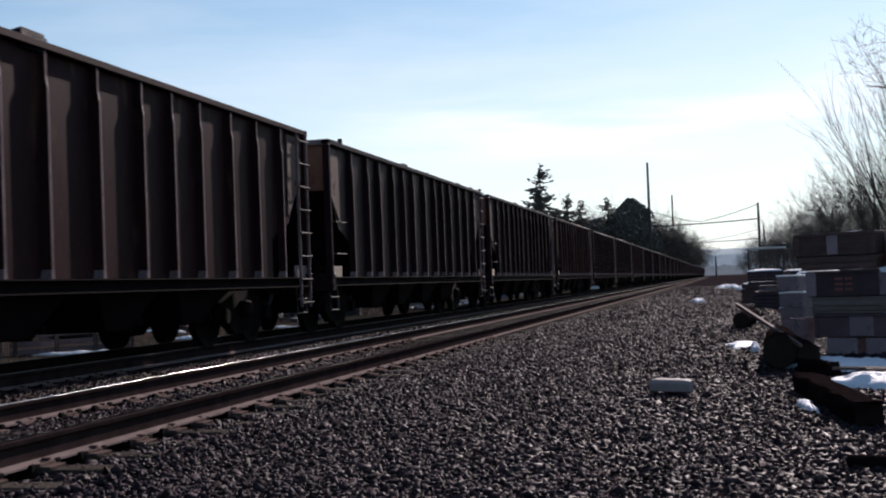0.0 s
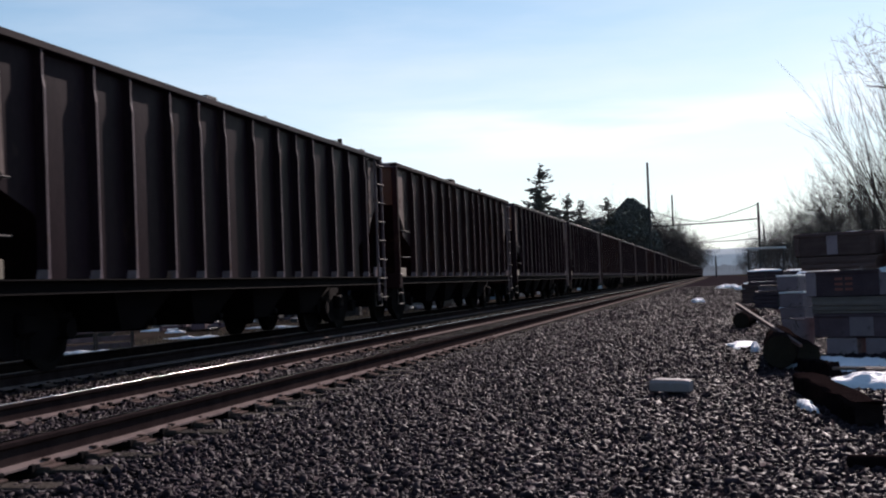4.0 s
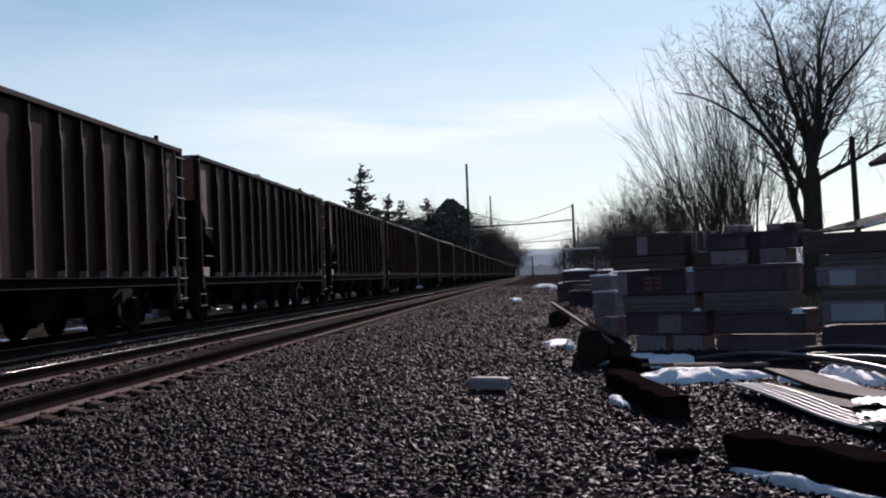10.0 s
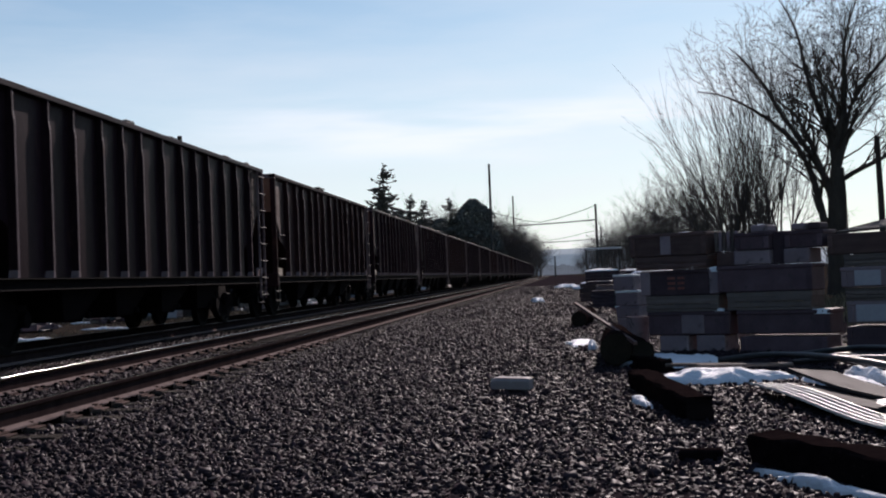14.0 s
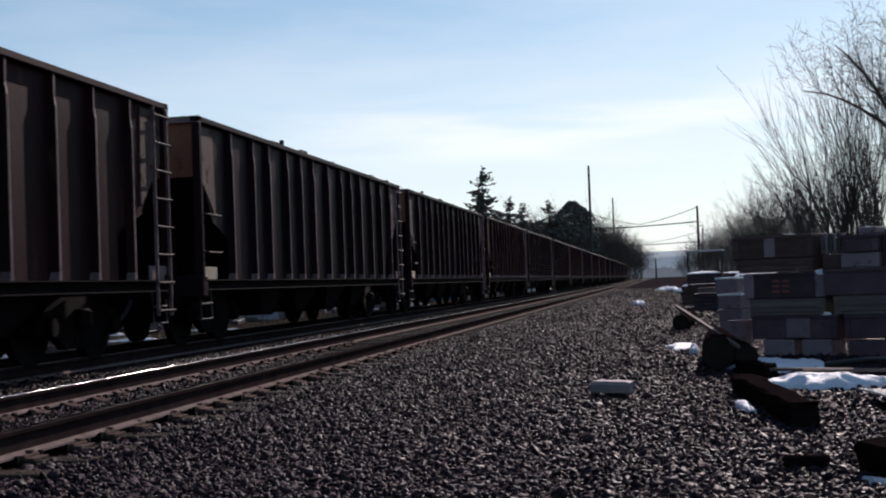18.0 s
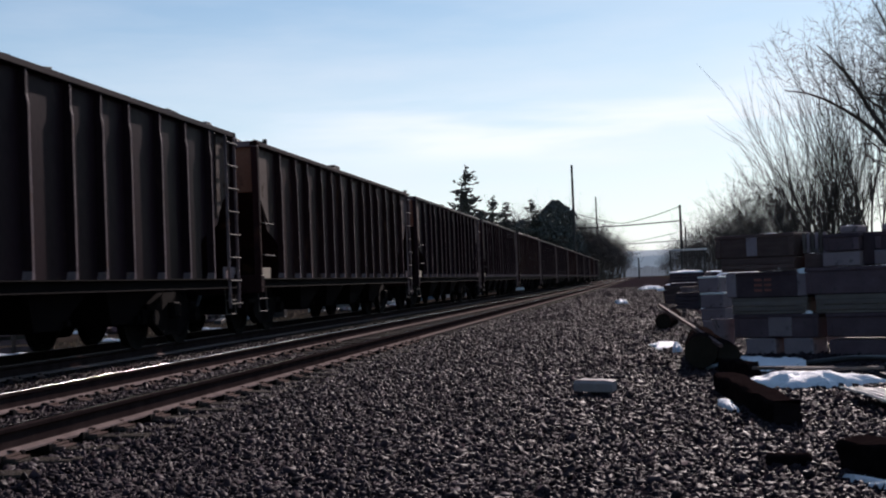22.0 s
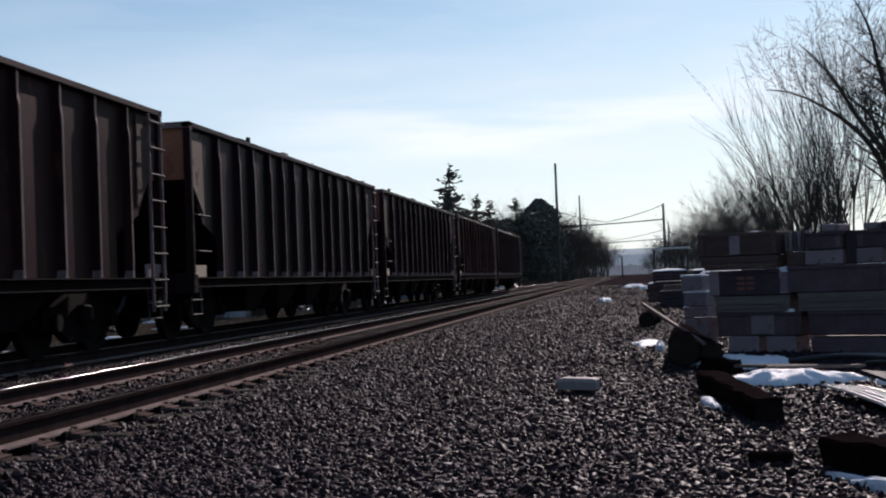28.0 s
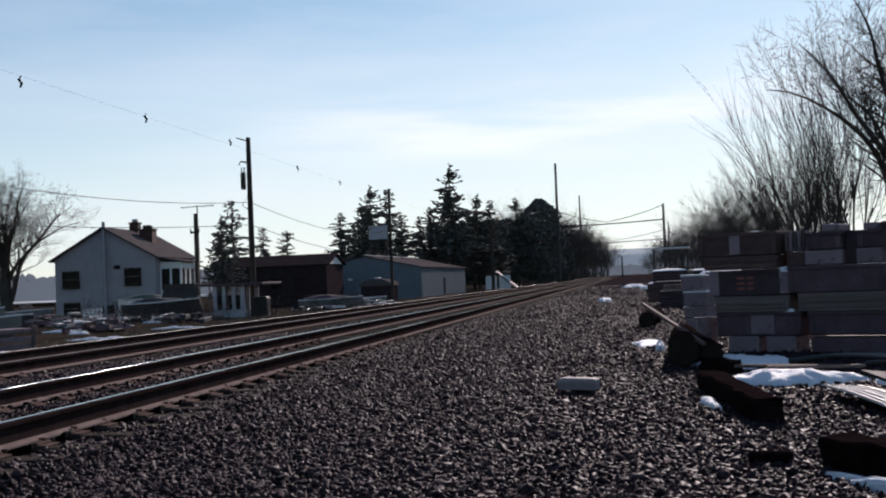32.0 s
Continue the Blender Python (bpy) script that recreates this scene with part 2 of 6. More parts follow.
# both needle colours lightened and greyed, distance haze mixed in
M["needle"] = material("hazy_conifer_needles", (0.0825, 0.0803, 0.0748), (0.143, 0.141, 0.127), 0.85, scale=0.6, fine=8, bump=0.3, depth=0.03, island=0.4, spec=0.04)
M["needle2"] = material("thin_hazy_spruce_needles", (0.0935, 0.0924, 0.0858), (0.165, 0.162, 0.145), 0.85, scale=0.6, fine=8, bump=0.3, depth=0.03, island=0.4, spec=0.04)
M["pole"] = material("tarred_pole", (0.035, 0.028, 0.024), (0.09, 0.072, 0.06), 0.9, scale=2, fine=40, bump=0.6, depth=0.01, stretch=(1, 1, 0.15), spec=0.04)
M["steel"] = material("dark_steel_pole", (0.05, 0.045, 0.042), (0.11, 0.10, 0.095), 0.7, metal=0.3, scale=2, fine=30, bump=0.2, depth=0.004, spec=0.04)
M["wire"] = material("line_wire", (0.020, 0.019, 0.020), (0.040, 0.038, 0.039), 0.95, scale=2, fine=30, bump=0, spec=0.0)
M["glass"] = material("window_glass", (0.006, 0.006, 0.008), (0.011, 0.011, 0.014), 0.2, scale=2, fine=10, bump=0, spec=0.08)
M["siding"] = material("pale_siding", (0.35,0.335,0.365), (0.44,0.425,0.455), 0.75, scale=1.5, fine=30, bump=0.1, depth=0.004, spec=0.04)
M["white"] = material("white_paint", (0.70, 0.70, 0.69), (0.82, 0.82, 0.80), 0.65, scale=2.5, fine=40, bump=0.15, depth=0.004, stain=(0.55, 0.53, 0.50), stain_at=0.66)
M["shingle"] = material("roof_shingle", (0.072,0.062,0.064), (0.125,0.110,0.111), 0.95, scale=2, fine=16, bump=0.5, depth=0.01, spec=0.0)
M["brick"] = material("chimney_brick", (0.055, 0.030, 0.025), (0.105, 0.058, 0.045), 0.9, scale=4, fine=30, bump=0.4, depth=0.01)
M["bluemetal"] = material("blue_steel_siding", (0.135,0.160,0.188), (0.185,0.213,0.240), 0.6, scale=0.8, fine=14, bump=0.15, depth=0.005, spec=0.04)
M["brownwood"] = material("dark_brown_siding", (0.031, 0.0225, 0.0240), (0.056, 0.0420, 0.0435), 0.9, scale=1.2, fine=20, bump=0.3, depth=0.01, stretch=(1, 1, 3), spec=0.0)
M["crate"] = material("grey_crate", (0.082, 0.051, 0.060), (0.138, 0.093, 0.105), 0.7, scale=4, fine=45, bump=0.3, depth=0.004, spec=0.06, stain=(0.085, 0.064, 0.067), stain_at=0.6, obj=0.25)
M["cratepale"] = material("pale_crate", (0.205, 0.150, 0.162), (0.285, 0.218, 0.230), 0.75, scale=4, fine=45, bump=0.3, depth=0.004, spec=0.06, stain=(0.13, 0.105, 0.106), stain_at=0.58, obj=0.2)
M["cratebrown"] = material("brown_crate", (0.086,0.049,0.046), (0.142,0.092,0.082), 0.8, scale=4, fine=45, bump=0.3, depth=0.004, spec=0.08, stretch=(1, 4, 4), obj=0.2)
M["cratedark"] = material("dark_crate", (0.050, 0.031, 0.037), (0.092, 0.062, 0.069), 0.7, scale=4, fine=45, bump=0.3, depth=0.004, spec=0.08)
M["lumber"] = material("weathered_lumber", (0.115,0.090,0.080), (0.190,0.155,0.140), 0.85, scale=3, fine=40, bump=0.5, depth=0.006, stretch=(1, 6, 6), obj=0.3, spec=0.04)
M["rotten"] = material("creosoted_timber", (0.0105, 0.0064, 0.0068), (0.0270, 0.0178, 0.0170), 0.95, scale=3, fine=35, bump=1.0, depth=0.02, stretch=(0.6, 5, 5), stain=(0.070, 0.047, 0.038), stain_at=0.66, spec=0.0)
M["logend"] = material("log_wood", (0.0158, 0.0126, 0.00975), (0.0347, 0.0274, 0.0205), 0.9, scale=4, fine=40, bump=0.6, depth=0.01, spec=0.04)
M["zinc"] = material("galvanised_sheet", (0.060, 0.058, 0.057), (0.095, 0.093, 0.090), 0.4, metal=0.6, scale=5, fine=40, bump=0.15, depth=0.003)
M["board"] = material("grey_board", (0.046, 0.039, 0.038), (0.074, 0.064, 0.062), 0.75, scale=4, fine=50, bump=0.3, depth=0.004, stretch=(4, 0.6, 4), obj=0.15, spec=0.03)
M["rubber"] = material("black_pipe", (0.02, 0.02, 0.022), (0.05, 0.05, 0.052), 0.4, scale=4, fine=40, bump=0.15, depth=0.003)
M["styro"] = material("white_foam", (0.25, 0.205, 0.203), (0.31, 0.26, 0.255), 0.8, scale=10, fine=120, bump=0.3, depth=0.003, stain=(0.40, 0.37, 0.36), stain_at=0.6)
M["orange"] = material("faded_red_letters", (0.18, 0.063, 0.054), (0.306, 0.108, 0.081), 0.8, scale=10, fine=80, bump=0.1, depth=0.002)
M["boathull"] = material("boat_gelcoat", (0.165, 0.165, 0.165), (0.205, 0.205, 0.202), 0.4, scale=2, fine=30, bump=0.05, depth=0.002, stain=(0.35, 0.33, 0.30), stain_at=0.62)
M["tarp"] = material("dark_tarp", (0.03, 0.03, 0.033), (0.06, 0.06, 0.063), 0.6, scale=3, fine=20, bump=0.5, depth=0.02, spec=0.1)
M["green"] = material("green_canvas", (0.025, 0.055, 0.0425), (0.0425, 0.08, 0.0625), 0.7, scale=3, fine=20, bump=0.3, depth=0.01)
M["plastic"] = material("clear_plastic_film", (0.07,0.07,0.074), (0.14,0.14,0.145), 0.4, scale=8, fine=40, bump=0.6, depth=0.02, spec=0.2)
M["weed"] = material("dry_weeds", (0.14, 0.11, 0.07), (0.26, 0.205, 0.13), 0.95, scale=3, fine=20, bump=0, island=0.35)


# far backdrops: haze is put into the colour, with a glow added
def haze_glow_material(name, col, strength):
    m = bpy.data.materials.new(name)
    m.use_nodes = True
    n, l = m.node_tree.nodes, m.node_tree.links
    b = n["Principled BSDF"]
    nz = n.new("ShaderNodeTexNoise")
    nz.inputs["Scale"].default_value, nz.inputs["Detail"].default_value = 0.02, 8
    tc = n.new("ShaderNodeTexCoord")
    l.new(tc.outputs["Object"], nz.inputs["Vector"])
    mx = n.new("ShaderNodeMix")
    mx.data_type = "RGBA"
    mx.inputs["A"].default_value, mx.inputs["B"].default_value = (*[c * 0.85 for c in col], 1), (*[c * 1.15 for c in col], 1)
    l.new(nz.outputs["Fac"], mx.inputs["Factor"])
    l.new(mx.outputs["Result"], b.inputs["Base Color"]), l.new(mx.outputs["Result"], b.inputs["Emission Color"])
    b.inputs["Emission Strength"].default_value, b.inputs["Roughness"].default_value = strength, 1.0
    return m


M["hill"] = haze_glow_material("hazy_hill", (0.22, 0.27, 0.295), 0.75)
M["woods_far"] = haze_glow_material("hazy_far_woods", (0.135, 0.155, 0.172), 0.75)
M["river"] = haze_glow_material("hazy_river", (0.24, 0.275, 0.30), 0.4)


# ---- geometry tools ----
class Geo:
    """Collects vertices and faces for one mesh."""

    def __init__(self):
        self.v, self.f = [], []

    def add(self, vs, fs, m=None):
        k = len(self.v)
        self.v += [tuple(m @ Vector(p)) for p in vs] if m else [tuple(p) for p in vs]
        self.f += [tuple(i + k for i in q) for q in fs]
        return self

    def box(self, c, s, m=None):
        """A sharp box by centre and size."""
        x, y, z = (a / 2 for a in s)
        vs = [(c[0] + i * x, c[1] + j * y, c[2] + k * z) for i in (-1, 1) for j in (-1, 1) for k in (-1, 1)]
        return self.add(vs, [(0, 1, 3, 2), (4, 6, 7, 5), (0, 4, 5, 1), (2, 3, 7, 6), (0, 2, 6, 4), (1, 5, 7, 3)], m)

    def cbox(self, c, s, b=0.01, m=None):
        """A box with chamfered edges."""
        h = [a / 2 for a in s]
        b = min(b, *[a * 0.45 for a in h])
        vs, idx = [], {}
        for i in (-1, 1):
            for j in (-1, 1):
                for k in (-1, 1):
                    for ax in range(3):
                        p = [i * (h[0] - b), j * (h[1] - b), k * (h[2] - b)]
                        p[ax] = (i, j, k)[ax] * h[ax]
                        idx[i, j, k, ax] = len(vs)
                        vs.append([p[q] + c[q] for q in range(3)])
        fs = []
        for ax in range(3):
            u, w = [q for q in range(3) if q != ax]
            for sgn in (-1, 1):
                ring = []
                for a, d in ((-1, -1), (1, -1), (1, 1), (-1, 1)):
                    key = [0, 0, 0]
                    key[ax], key[u], key[w] = sgn, a, d
                    ring.append(idx[(*key, ax)])
                fs.append(tuple(ring if (sgn > 0) == (ax != 1) else ring[::-1]))
            for a in (-1, 1):
                for d in (-1, 1):
                    k0, k1 = [0, 0, 0], [0, 0, 0]
                    k0[ax], k1[ax] = -1, 1
                    k0[u] = k1[u] = a
                    k0[w] = k1[w] = d
                    fs.append((idx[(*k0, u)], idx[(*k1, u)], idx[(*k1, w)], idx[(*k0, w)]))
        for i in (-1, 1):
            for j in (-1, 1):
                for k in (-1, 1):
                    fs.append((idx[i, j, k, 0], idx[i, j, k, 1], idx[i, j, k, 2]))
        return self.add(vs, fs, m)

    def tube(self, pts, rs, n=8, caps=True, m=None):
        """A round bar along a line of points."""
        vs, fs = [], []
        pts = [Vector(p) for p in pts]
        if not hasattr(rs, "__len__"):
            rs = [rs] * len(pts)
        for i, p in enumerate(pts):
            d = (pts[min(i + 1, len(pts) - 1)] - pts[max(i - 1, 0)]).normalized()
            a = d.orthogonal().normalized() if abs(d.z) > 0.9 else d.cross(Vector((0, 0, 1))).normalized()
            b = d.cross(a)
            for k in range(n):
                t = 2 * math.pi * k / n
                vs.append(p + (a * math.cos(t) + b * math.sin(t)) * rs[i])
        for i in range(len(pts) - 1):
            for k in range(n):
                fs.append((i * n + k, i * n + (k + 1) % n, (i + 1) * n + (k + 1) % n, (i + 1) * n + k))
        if caps:
            fs.append(tuple(range(n))[::-1])
            fs.append(tuple(range((len(pts) - 1) * n, len(pts) * n)))
        return self.add(vs, fs, m)

    def sweep(self, outline, y0, y1, m=None):
        """An outline in x and z, drawn out along y."""
        n = len(outline)
        vs = [(x, y0, z) for x, z in outline] + [(x, y1, z) for x, z in outline]
        fs = [(k, (k + 1) % n, n + (k + 1) % n, n + k) for k in range(n)] + [tuple(range(n))[::-1], tuple(range(n, 2 * n))]
        return self.add(vs, fs, m)

    def plate(self, pts, thick, m=None):
        """A flat polygon with thickness."""
        pts = [Vector(p) for p in pts]
        nrm = (pts[1] - pts[0]).cross(pts[2] - pts[0]).normalized() * thick / 2
        n = len(pts)
        vs = [p - nrm for p in pts] + [p + nrm for p in pts]
        fs = [(k, (k + 1) % n, n + (k + 1) % n, n + k) for k in range(n)] + [tuple(range(n))[::-1], tuple(range(n, 2 * n))]
        return self.add(vs, fs, m)

    def mesh(self, name, mat, smooth=0):
        me = bpy.data.meshes.new(name)
        me.from_pydata(self.v, [], self.f)
        if smooth:
            me.polygons.foreach_set("use_smooth", [True] * len(me.polygons))
            me.set_sharp_from_angle(angle=radians(smooth))
        bm = bmesh.new()
        bm.from_mesh(me)
        if len(bm.faces) < 60000:
            bmesh.ops.recalc_face_normals(bm, faces=bm.faces)
        bm.to_mesh(me)
        bm.free()
        me.materials.append(M[mat])
        return me


def part(name, geo, mat, parent=None, label="", smooth=0, at=None):
    """One mesh object, under a thing or a part where a parent is given. geo: a Geo, or a mesh that others share."""
    ob = new(name, geo.mesh(name, mat, smooth) if isinstance(geo, Geo) else geo)
    if parent:
        ob.parent = parent
    if at is not None:
        ob.matrix_basis = at
    return tagged(ob, label)


def thing(name, m, label, category, group="", kind=""):
    ob = new(name)
    ob.matrix_basis = m
    return tagged(ob, label, category, group, kind)


# ---- the ground and the line ----
RAIL_TOP = 0.19
NEAR_X, FAR_X = -4.855, -8.617
GAUGE = 1.505


def smoothstep(a, b, x):
    t = min(1, max(0, (x - a) / (b - a)))
    return t * t * (3 - 2 * t)


def ground_z(x, y):
    """Level ballast along the line, falling off to the yards by the river."""
    z = -0.06
    z -= 0.14 * smoothstep(-11.2, -12.6, x) + 0.70 * smoothstep(-14, -26, x) * smoothstep(56, 84, y)
    z -= 0.35 * smoothstep(-30, -70, x)
    z += 0.05 * noise.noise(Vector((x * 0.3, y * 0.3, 0))) * smoothstep(0.5, 3, abs(x + 6.7) - 4)
    return z


def build_ground():
    xs = [-3000, -1500, -700, -300, -150, -90, -70] + list(range(-60, -14, 2)) + [-14, -13, -12.4, -11.8, -11.2, -10.6] + \
        [-10 + 0.5 * i for i in range(41)] + list(range(11, 40, 2)) + [45, 60, 90, 150, 300, 700, 1500, 3000]
    ys = [-3000, -800, -200, -60, -20, -8] + [i for i in range(0, 40)] + list(range(40, 160, 4)) + [180, 220, 280, 360, 500, 700, 1000, 1600, 3000]
    g = Geo()
    g.v = [(x, y, ground_z(x, y)) for y in ys for x in xs]
    w = len(xs)
    g.f = [(j * w + i, j * w + i + 1, (j + 1) * w + i + 1, (j + 1) * w + i) for j in range(len(ys) - 1) for i in range(w - 1)]
    me = g.mesh("ground", "gravel", 80)
    me.materials.append(M["dirt"])
    for p in me.polygons:
        c = p.center
        if c.x < -12.2 or c.x > 7 or (c.x > 3.5 and 24 < c.y < 150) or (c.x > 9 and c.y > 150):
            p.material_index = 1
    tagged(new("ground", me), "dark grey gravel yard with bare dirt beyond the railway line", "ground", kind="structure")


build_ground()

RAIL_OUTLINE = [(-0.07, 0.0), (0.07, 0.0), (0.07, 0.012), (0.02, 0.03), (0.009, 0.045), (0.009, 0.125), (0.036, 0.142), (0.038, 0.165), (0.028, 0.174),
                (-0.028, 0.174), (-0.038, 0.165), (-0.036, 0.142), (-0.009, 0.125), (-0.009, 0.045), (-0.02, 0.03), (-0.07, 0.012)]
HEAD_OUTLINE = [(-0.0145, 0.1735), (-0.0140, 0.1772), (0.0, 0.1792), (0.018, 0.1788), (0.0245, 0.1774), (0.0278, 0.1752), (0.0278, 0.1735)]
TIE_STEP = 0.575


def tie_mesh():
    g = Geo()
    g.cbox((0, 0, -0.09), (2.6, 0.225, 0.18), 0.014)
    return g.mesh("tie", "tie")


def plate_mesh():
    g = Geo()
    g.cbox((0, 0, 0.008), (0.36, 0.19, 0.016), 0.004)
    for sx in (-1, 1):
        g.cbox((sx * 0.10, 0, 0.022), (0.035, 0.19, 0.02), 0.005)
    return g.mesh("tie_plate", "plate")


def spike_mesh():
    g = Geo()
    g.cbox((0, 0, 0.018), (0.022, 0.018, 0.036), 0.004)
    g.cbox((-0.008, 0, 0.042), (0.048, 0.034, 0.014), 0.005)
    return g.mesh("spike", "plate")


def anchor_mesh():
    g = Geo()
    g.cbox((0, 0, 0.0), (0.19, 0.035, 0.045), 0.008)
    g.cbox((0.096, 0, 0.012), (0.042, 0.06, 0.07), 0.016)
    g.cbox((-0.095, 0, 0.01), (0.025, 0.05, 0.05), 0.008)
    return g.mesh("rail_anchor", "under")


TIE, PLATE, SPIKE, ANCHOR = tie_mesh(), plate_mesh(), spike_mesh(), anchor_mesh()


def build_track(x0, label, near_ties, detail, head):
    """One track: two rails, ties, plates, spikes and anchors. detail: how far along the small iron is built."""
    t = thing("railway_track", pose(x0, 0, 0), label, "railway track", kind="structure")
    for s in (-1, 1):
        g = Geo()
        g.sweep(RAIL_OUTLINE, -25, 900, Matrix.Translation((s * GAUGE / 2, 0, RAIL_TOP - 0.179)))
        rail = part("rail", g, "railside", t, "rusty-sided steel rail with a polished head", smooth=40)
        # strips over the foot, several times paler than the rail sides
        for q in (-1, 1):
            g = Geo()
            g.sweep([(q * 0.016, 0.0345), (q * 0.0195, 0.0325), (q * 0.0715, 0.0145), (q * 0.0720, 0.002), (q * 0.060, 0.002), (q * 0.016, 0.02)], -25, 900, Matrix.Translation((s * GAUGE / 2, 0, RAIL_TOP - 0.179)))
            part("rail_foot", g, "railfoot", rail, "pale rail foot")
        g = Geo()
        g.sweep([(-s * x, z) for x, z in HEAD_OUTLINE], -25, 900, Matrix.Translation((s * GAUGE / 2, 0, RAIL_TOP - 0.179)))
        part("rail_head", g, head, rail, "rail head worn bright by wheels", smooth=60)
    rng = random.Random(int(-x0 * 10))
    far = Geo()
    k, y = 0, 3.2
    for j in range(1, 46):
        far.box((0, y - j * TIE_STEP, -0.095), (2.6, 0.225, 0.18))
    while y < 420:
        yy = y + rng.uniform(-0.03, 0.03)
        if k < near_ties:
            tie = part("tie", TIE, None, t, at=pose(rng.uniform(-0.04, 0.04), yy, -0.008 + rng.uniform(-0.006, 0.006), 0, 0, rng.uniform(-1.2, 1.2)))
            if y < detail:
                for s in (-1, 1):
                    part("tie_plate", PLATE, None, tie, at=pose(s * GAUGE / 2, 0, 0.001))
                    for q in (-1, 1):
                        part("spike", SPIKE, None, tie, at=pose(s * GAUGE / 2 + q * 0.082, q * 0.05, 0.004, 0, 0, 0 if q > 0 else 180))
                    for q in (-1, 1):
                        if rng.random() < 0.9:
                            part("rail_anchor", ANCHOR, None, tie, at=pose(s * GAUGE / 2, q * 0.145, 0.005, 0, 0, 0 if s < 0 else 180))
        else:
            far.box((0, yy, -0.095), (2.6, 0.225, 0.18))
        y += TIE_STEP
        k += 1
    part("far_ties", far, "tie", t)["kind"] = "stuff"


build_track(NEAR_X, "railway track with polished rails on weathered timber ties", 60, 22, "railtop")
build_track(FAR_X, "second railway track carrying the coal train", 70, 15, "raildull")


def build_ballast():
    """Crushed stone spread over the bed, each stone a small faceted block."""
    rng = np.random.default_rng(7)
    cube = np.array([(x, y, z) for x in (-1, 1) for y in (-1, 1) for z in (-1, 1)], float)
    tri = np.array([[0, 1, 3], [0, 3, 2], [4, 6, 7], [4, 7, 5], [0, 4, 5], [0, 5, 1], [2, 3, 7], [2, 7, 6], [0, 2, 6], [0, 6, 4], [1, 5, 7], [1, 7, 3]])
    spots = []

    def scatter(x0, x1, y0, y1, per, size, z):
        n = int((x1 - x0) * (y1 - y0) * per)
        p = np.column_stack([rng.uniform(x0, x1, n), rng.uniform(y0, y1, n), np.full(n, z), size * rng.uniform(0.45, 1.12, n) * np.where(rng.random(n) < 0.12, 1.5, 1.0)])
        spots.append(p[(p[:, 0] > -p[:, 1] * 0.78) & (p[:, 0] < p[:, 1] * 0.36)])

    scatter(-3.75, 3.2, 4.9, 8.0, 1450, 0.0225, -0.055)
    scatter(-3.75, 4.2, 8.0, 12.0, 1050, 0.0235, -0.055)
    scatter(-3.75, 5.6, 12.0, 18.0, 640, 0.025, -0.05)
    scatter(-3.75, 1.8, 18.0, 30.0, 440, 0.027, -0.05)
    scatter(-3.75, 1.4, 30.0, 60.0, 130, 0.034, -0.055)
    scatter(-3.75, 1.4, 60.0, 110.0, 26, 0.045, -0.06)
    scatter(-3.90, -3.4, 5.0, 20.0, 1000, 0.024, -0.035)
    scatter(-3.92, -3.4, 20.0, 40.0, 500, 0.026, -0.03)
    scatter(-5.52, -4.2, 5.0, 18.0, 760, 0.024, -0.018)
    scatter(-7.80, -5.70, 7.0, 26.0, 520, 0.026, -0.03)
    scatter(-11.3, -7.2, 8.0, 18.0, 240, 0.028, -0.06)
    scatter(-11.3, -3.6, 16.0, 34.0, 130, 0.032, -0.06)
    p = np.concatenate(spots)
    n = len(p)
    kinds = np.stack([(cube * np.array([1.05, rng.uniform(0.38, 0.7), rng.uniform(0.20, 0.42)]) + rng.uniform(-0.33, 0.33, (8, 3))) * 0.85 for _ in range(24)])
    yaw, tip, way = rng.uniform(0, np.pi, n), rng.normal(0, 0.42, n), rng.uniform(0, 2 * np.pi, n)
    q = np.column_stack([np.cos(yaw) * np.cos(tip), np.sin(tip) * np.cos(way), np.sin(tip) * np.sin(way), np.sin(yaw) * np.cos(tip)])
    q /= np.linalg.norm(q, axis=1)[:, None]
    w, x, y, z = q.T
    rot = np.stack([np.stack([1 - 2 * (y * y + z * z), 2 * (x * y - w * z), 2 * (x * z + w * y)], 1),
                    np.stack([2 * (x * y + w * z), 1 - 2 * (x * x + z * z), 2 * (y * z - w * x)], 1),
                    np.stack([2 * (x * z - w * y), 2 * (y * z + w * x), 1 - 2 * (x * x + y * y)], 1)], 1)
    v = np.einsum("nij,nkj->nki", rot, kinds[rng.integers(0, 24, n)]) * p[:, 3][:, None, None]
    lift = p[:, 2] + p[:, 3] * rng.uniform(-0.2, 0.65, n)
    v += np.column_stack([p[:, 0], p[:, 1], lift])[:, None, :]
    me = bpy.data.meshes.new("ballast")
    f = (tri[None] + 8 * np.arange(n)[:, None, None]).reshape(-1, 3)
    me.vertices.add(n * 8)
    me.vertices.foreach_set("co", v.reshape(-1))
    me.loops.add(len(f) * 3)
    me.loops.foreach_set("vertex_index", f.reshape(-1).astype(np.int32))
    me.polygons.add(len(f))
    me.polygons.foreach_set("loop_start", np.arange(0, len(f) * 3, 3, dtype=np.int32))
    me.update(calc_edges=True)
    me.materials.append(M["stone"])
    tagged(new("ballast_stones", me), "loose dark grey crushed ballast stones over the yard", "ballast", kind="stuff")


# ---- the coal train ----
CAR_PITCH, CAR_LEN, HALF_W = 16.25, 15.05, 1.60
SILL, TOP = 1.02, 3.62      # above the rail top
# distances of the side posts from one end; long and short bays take turns
POSTS = [1.53, 2.66, 3.56, 4.68, 5.60, 6.50, 7.64, 8.76, 9.64, 10.54, 11.65, 12.69, 13.78]


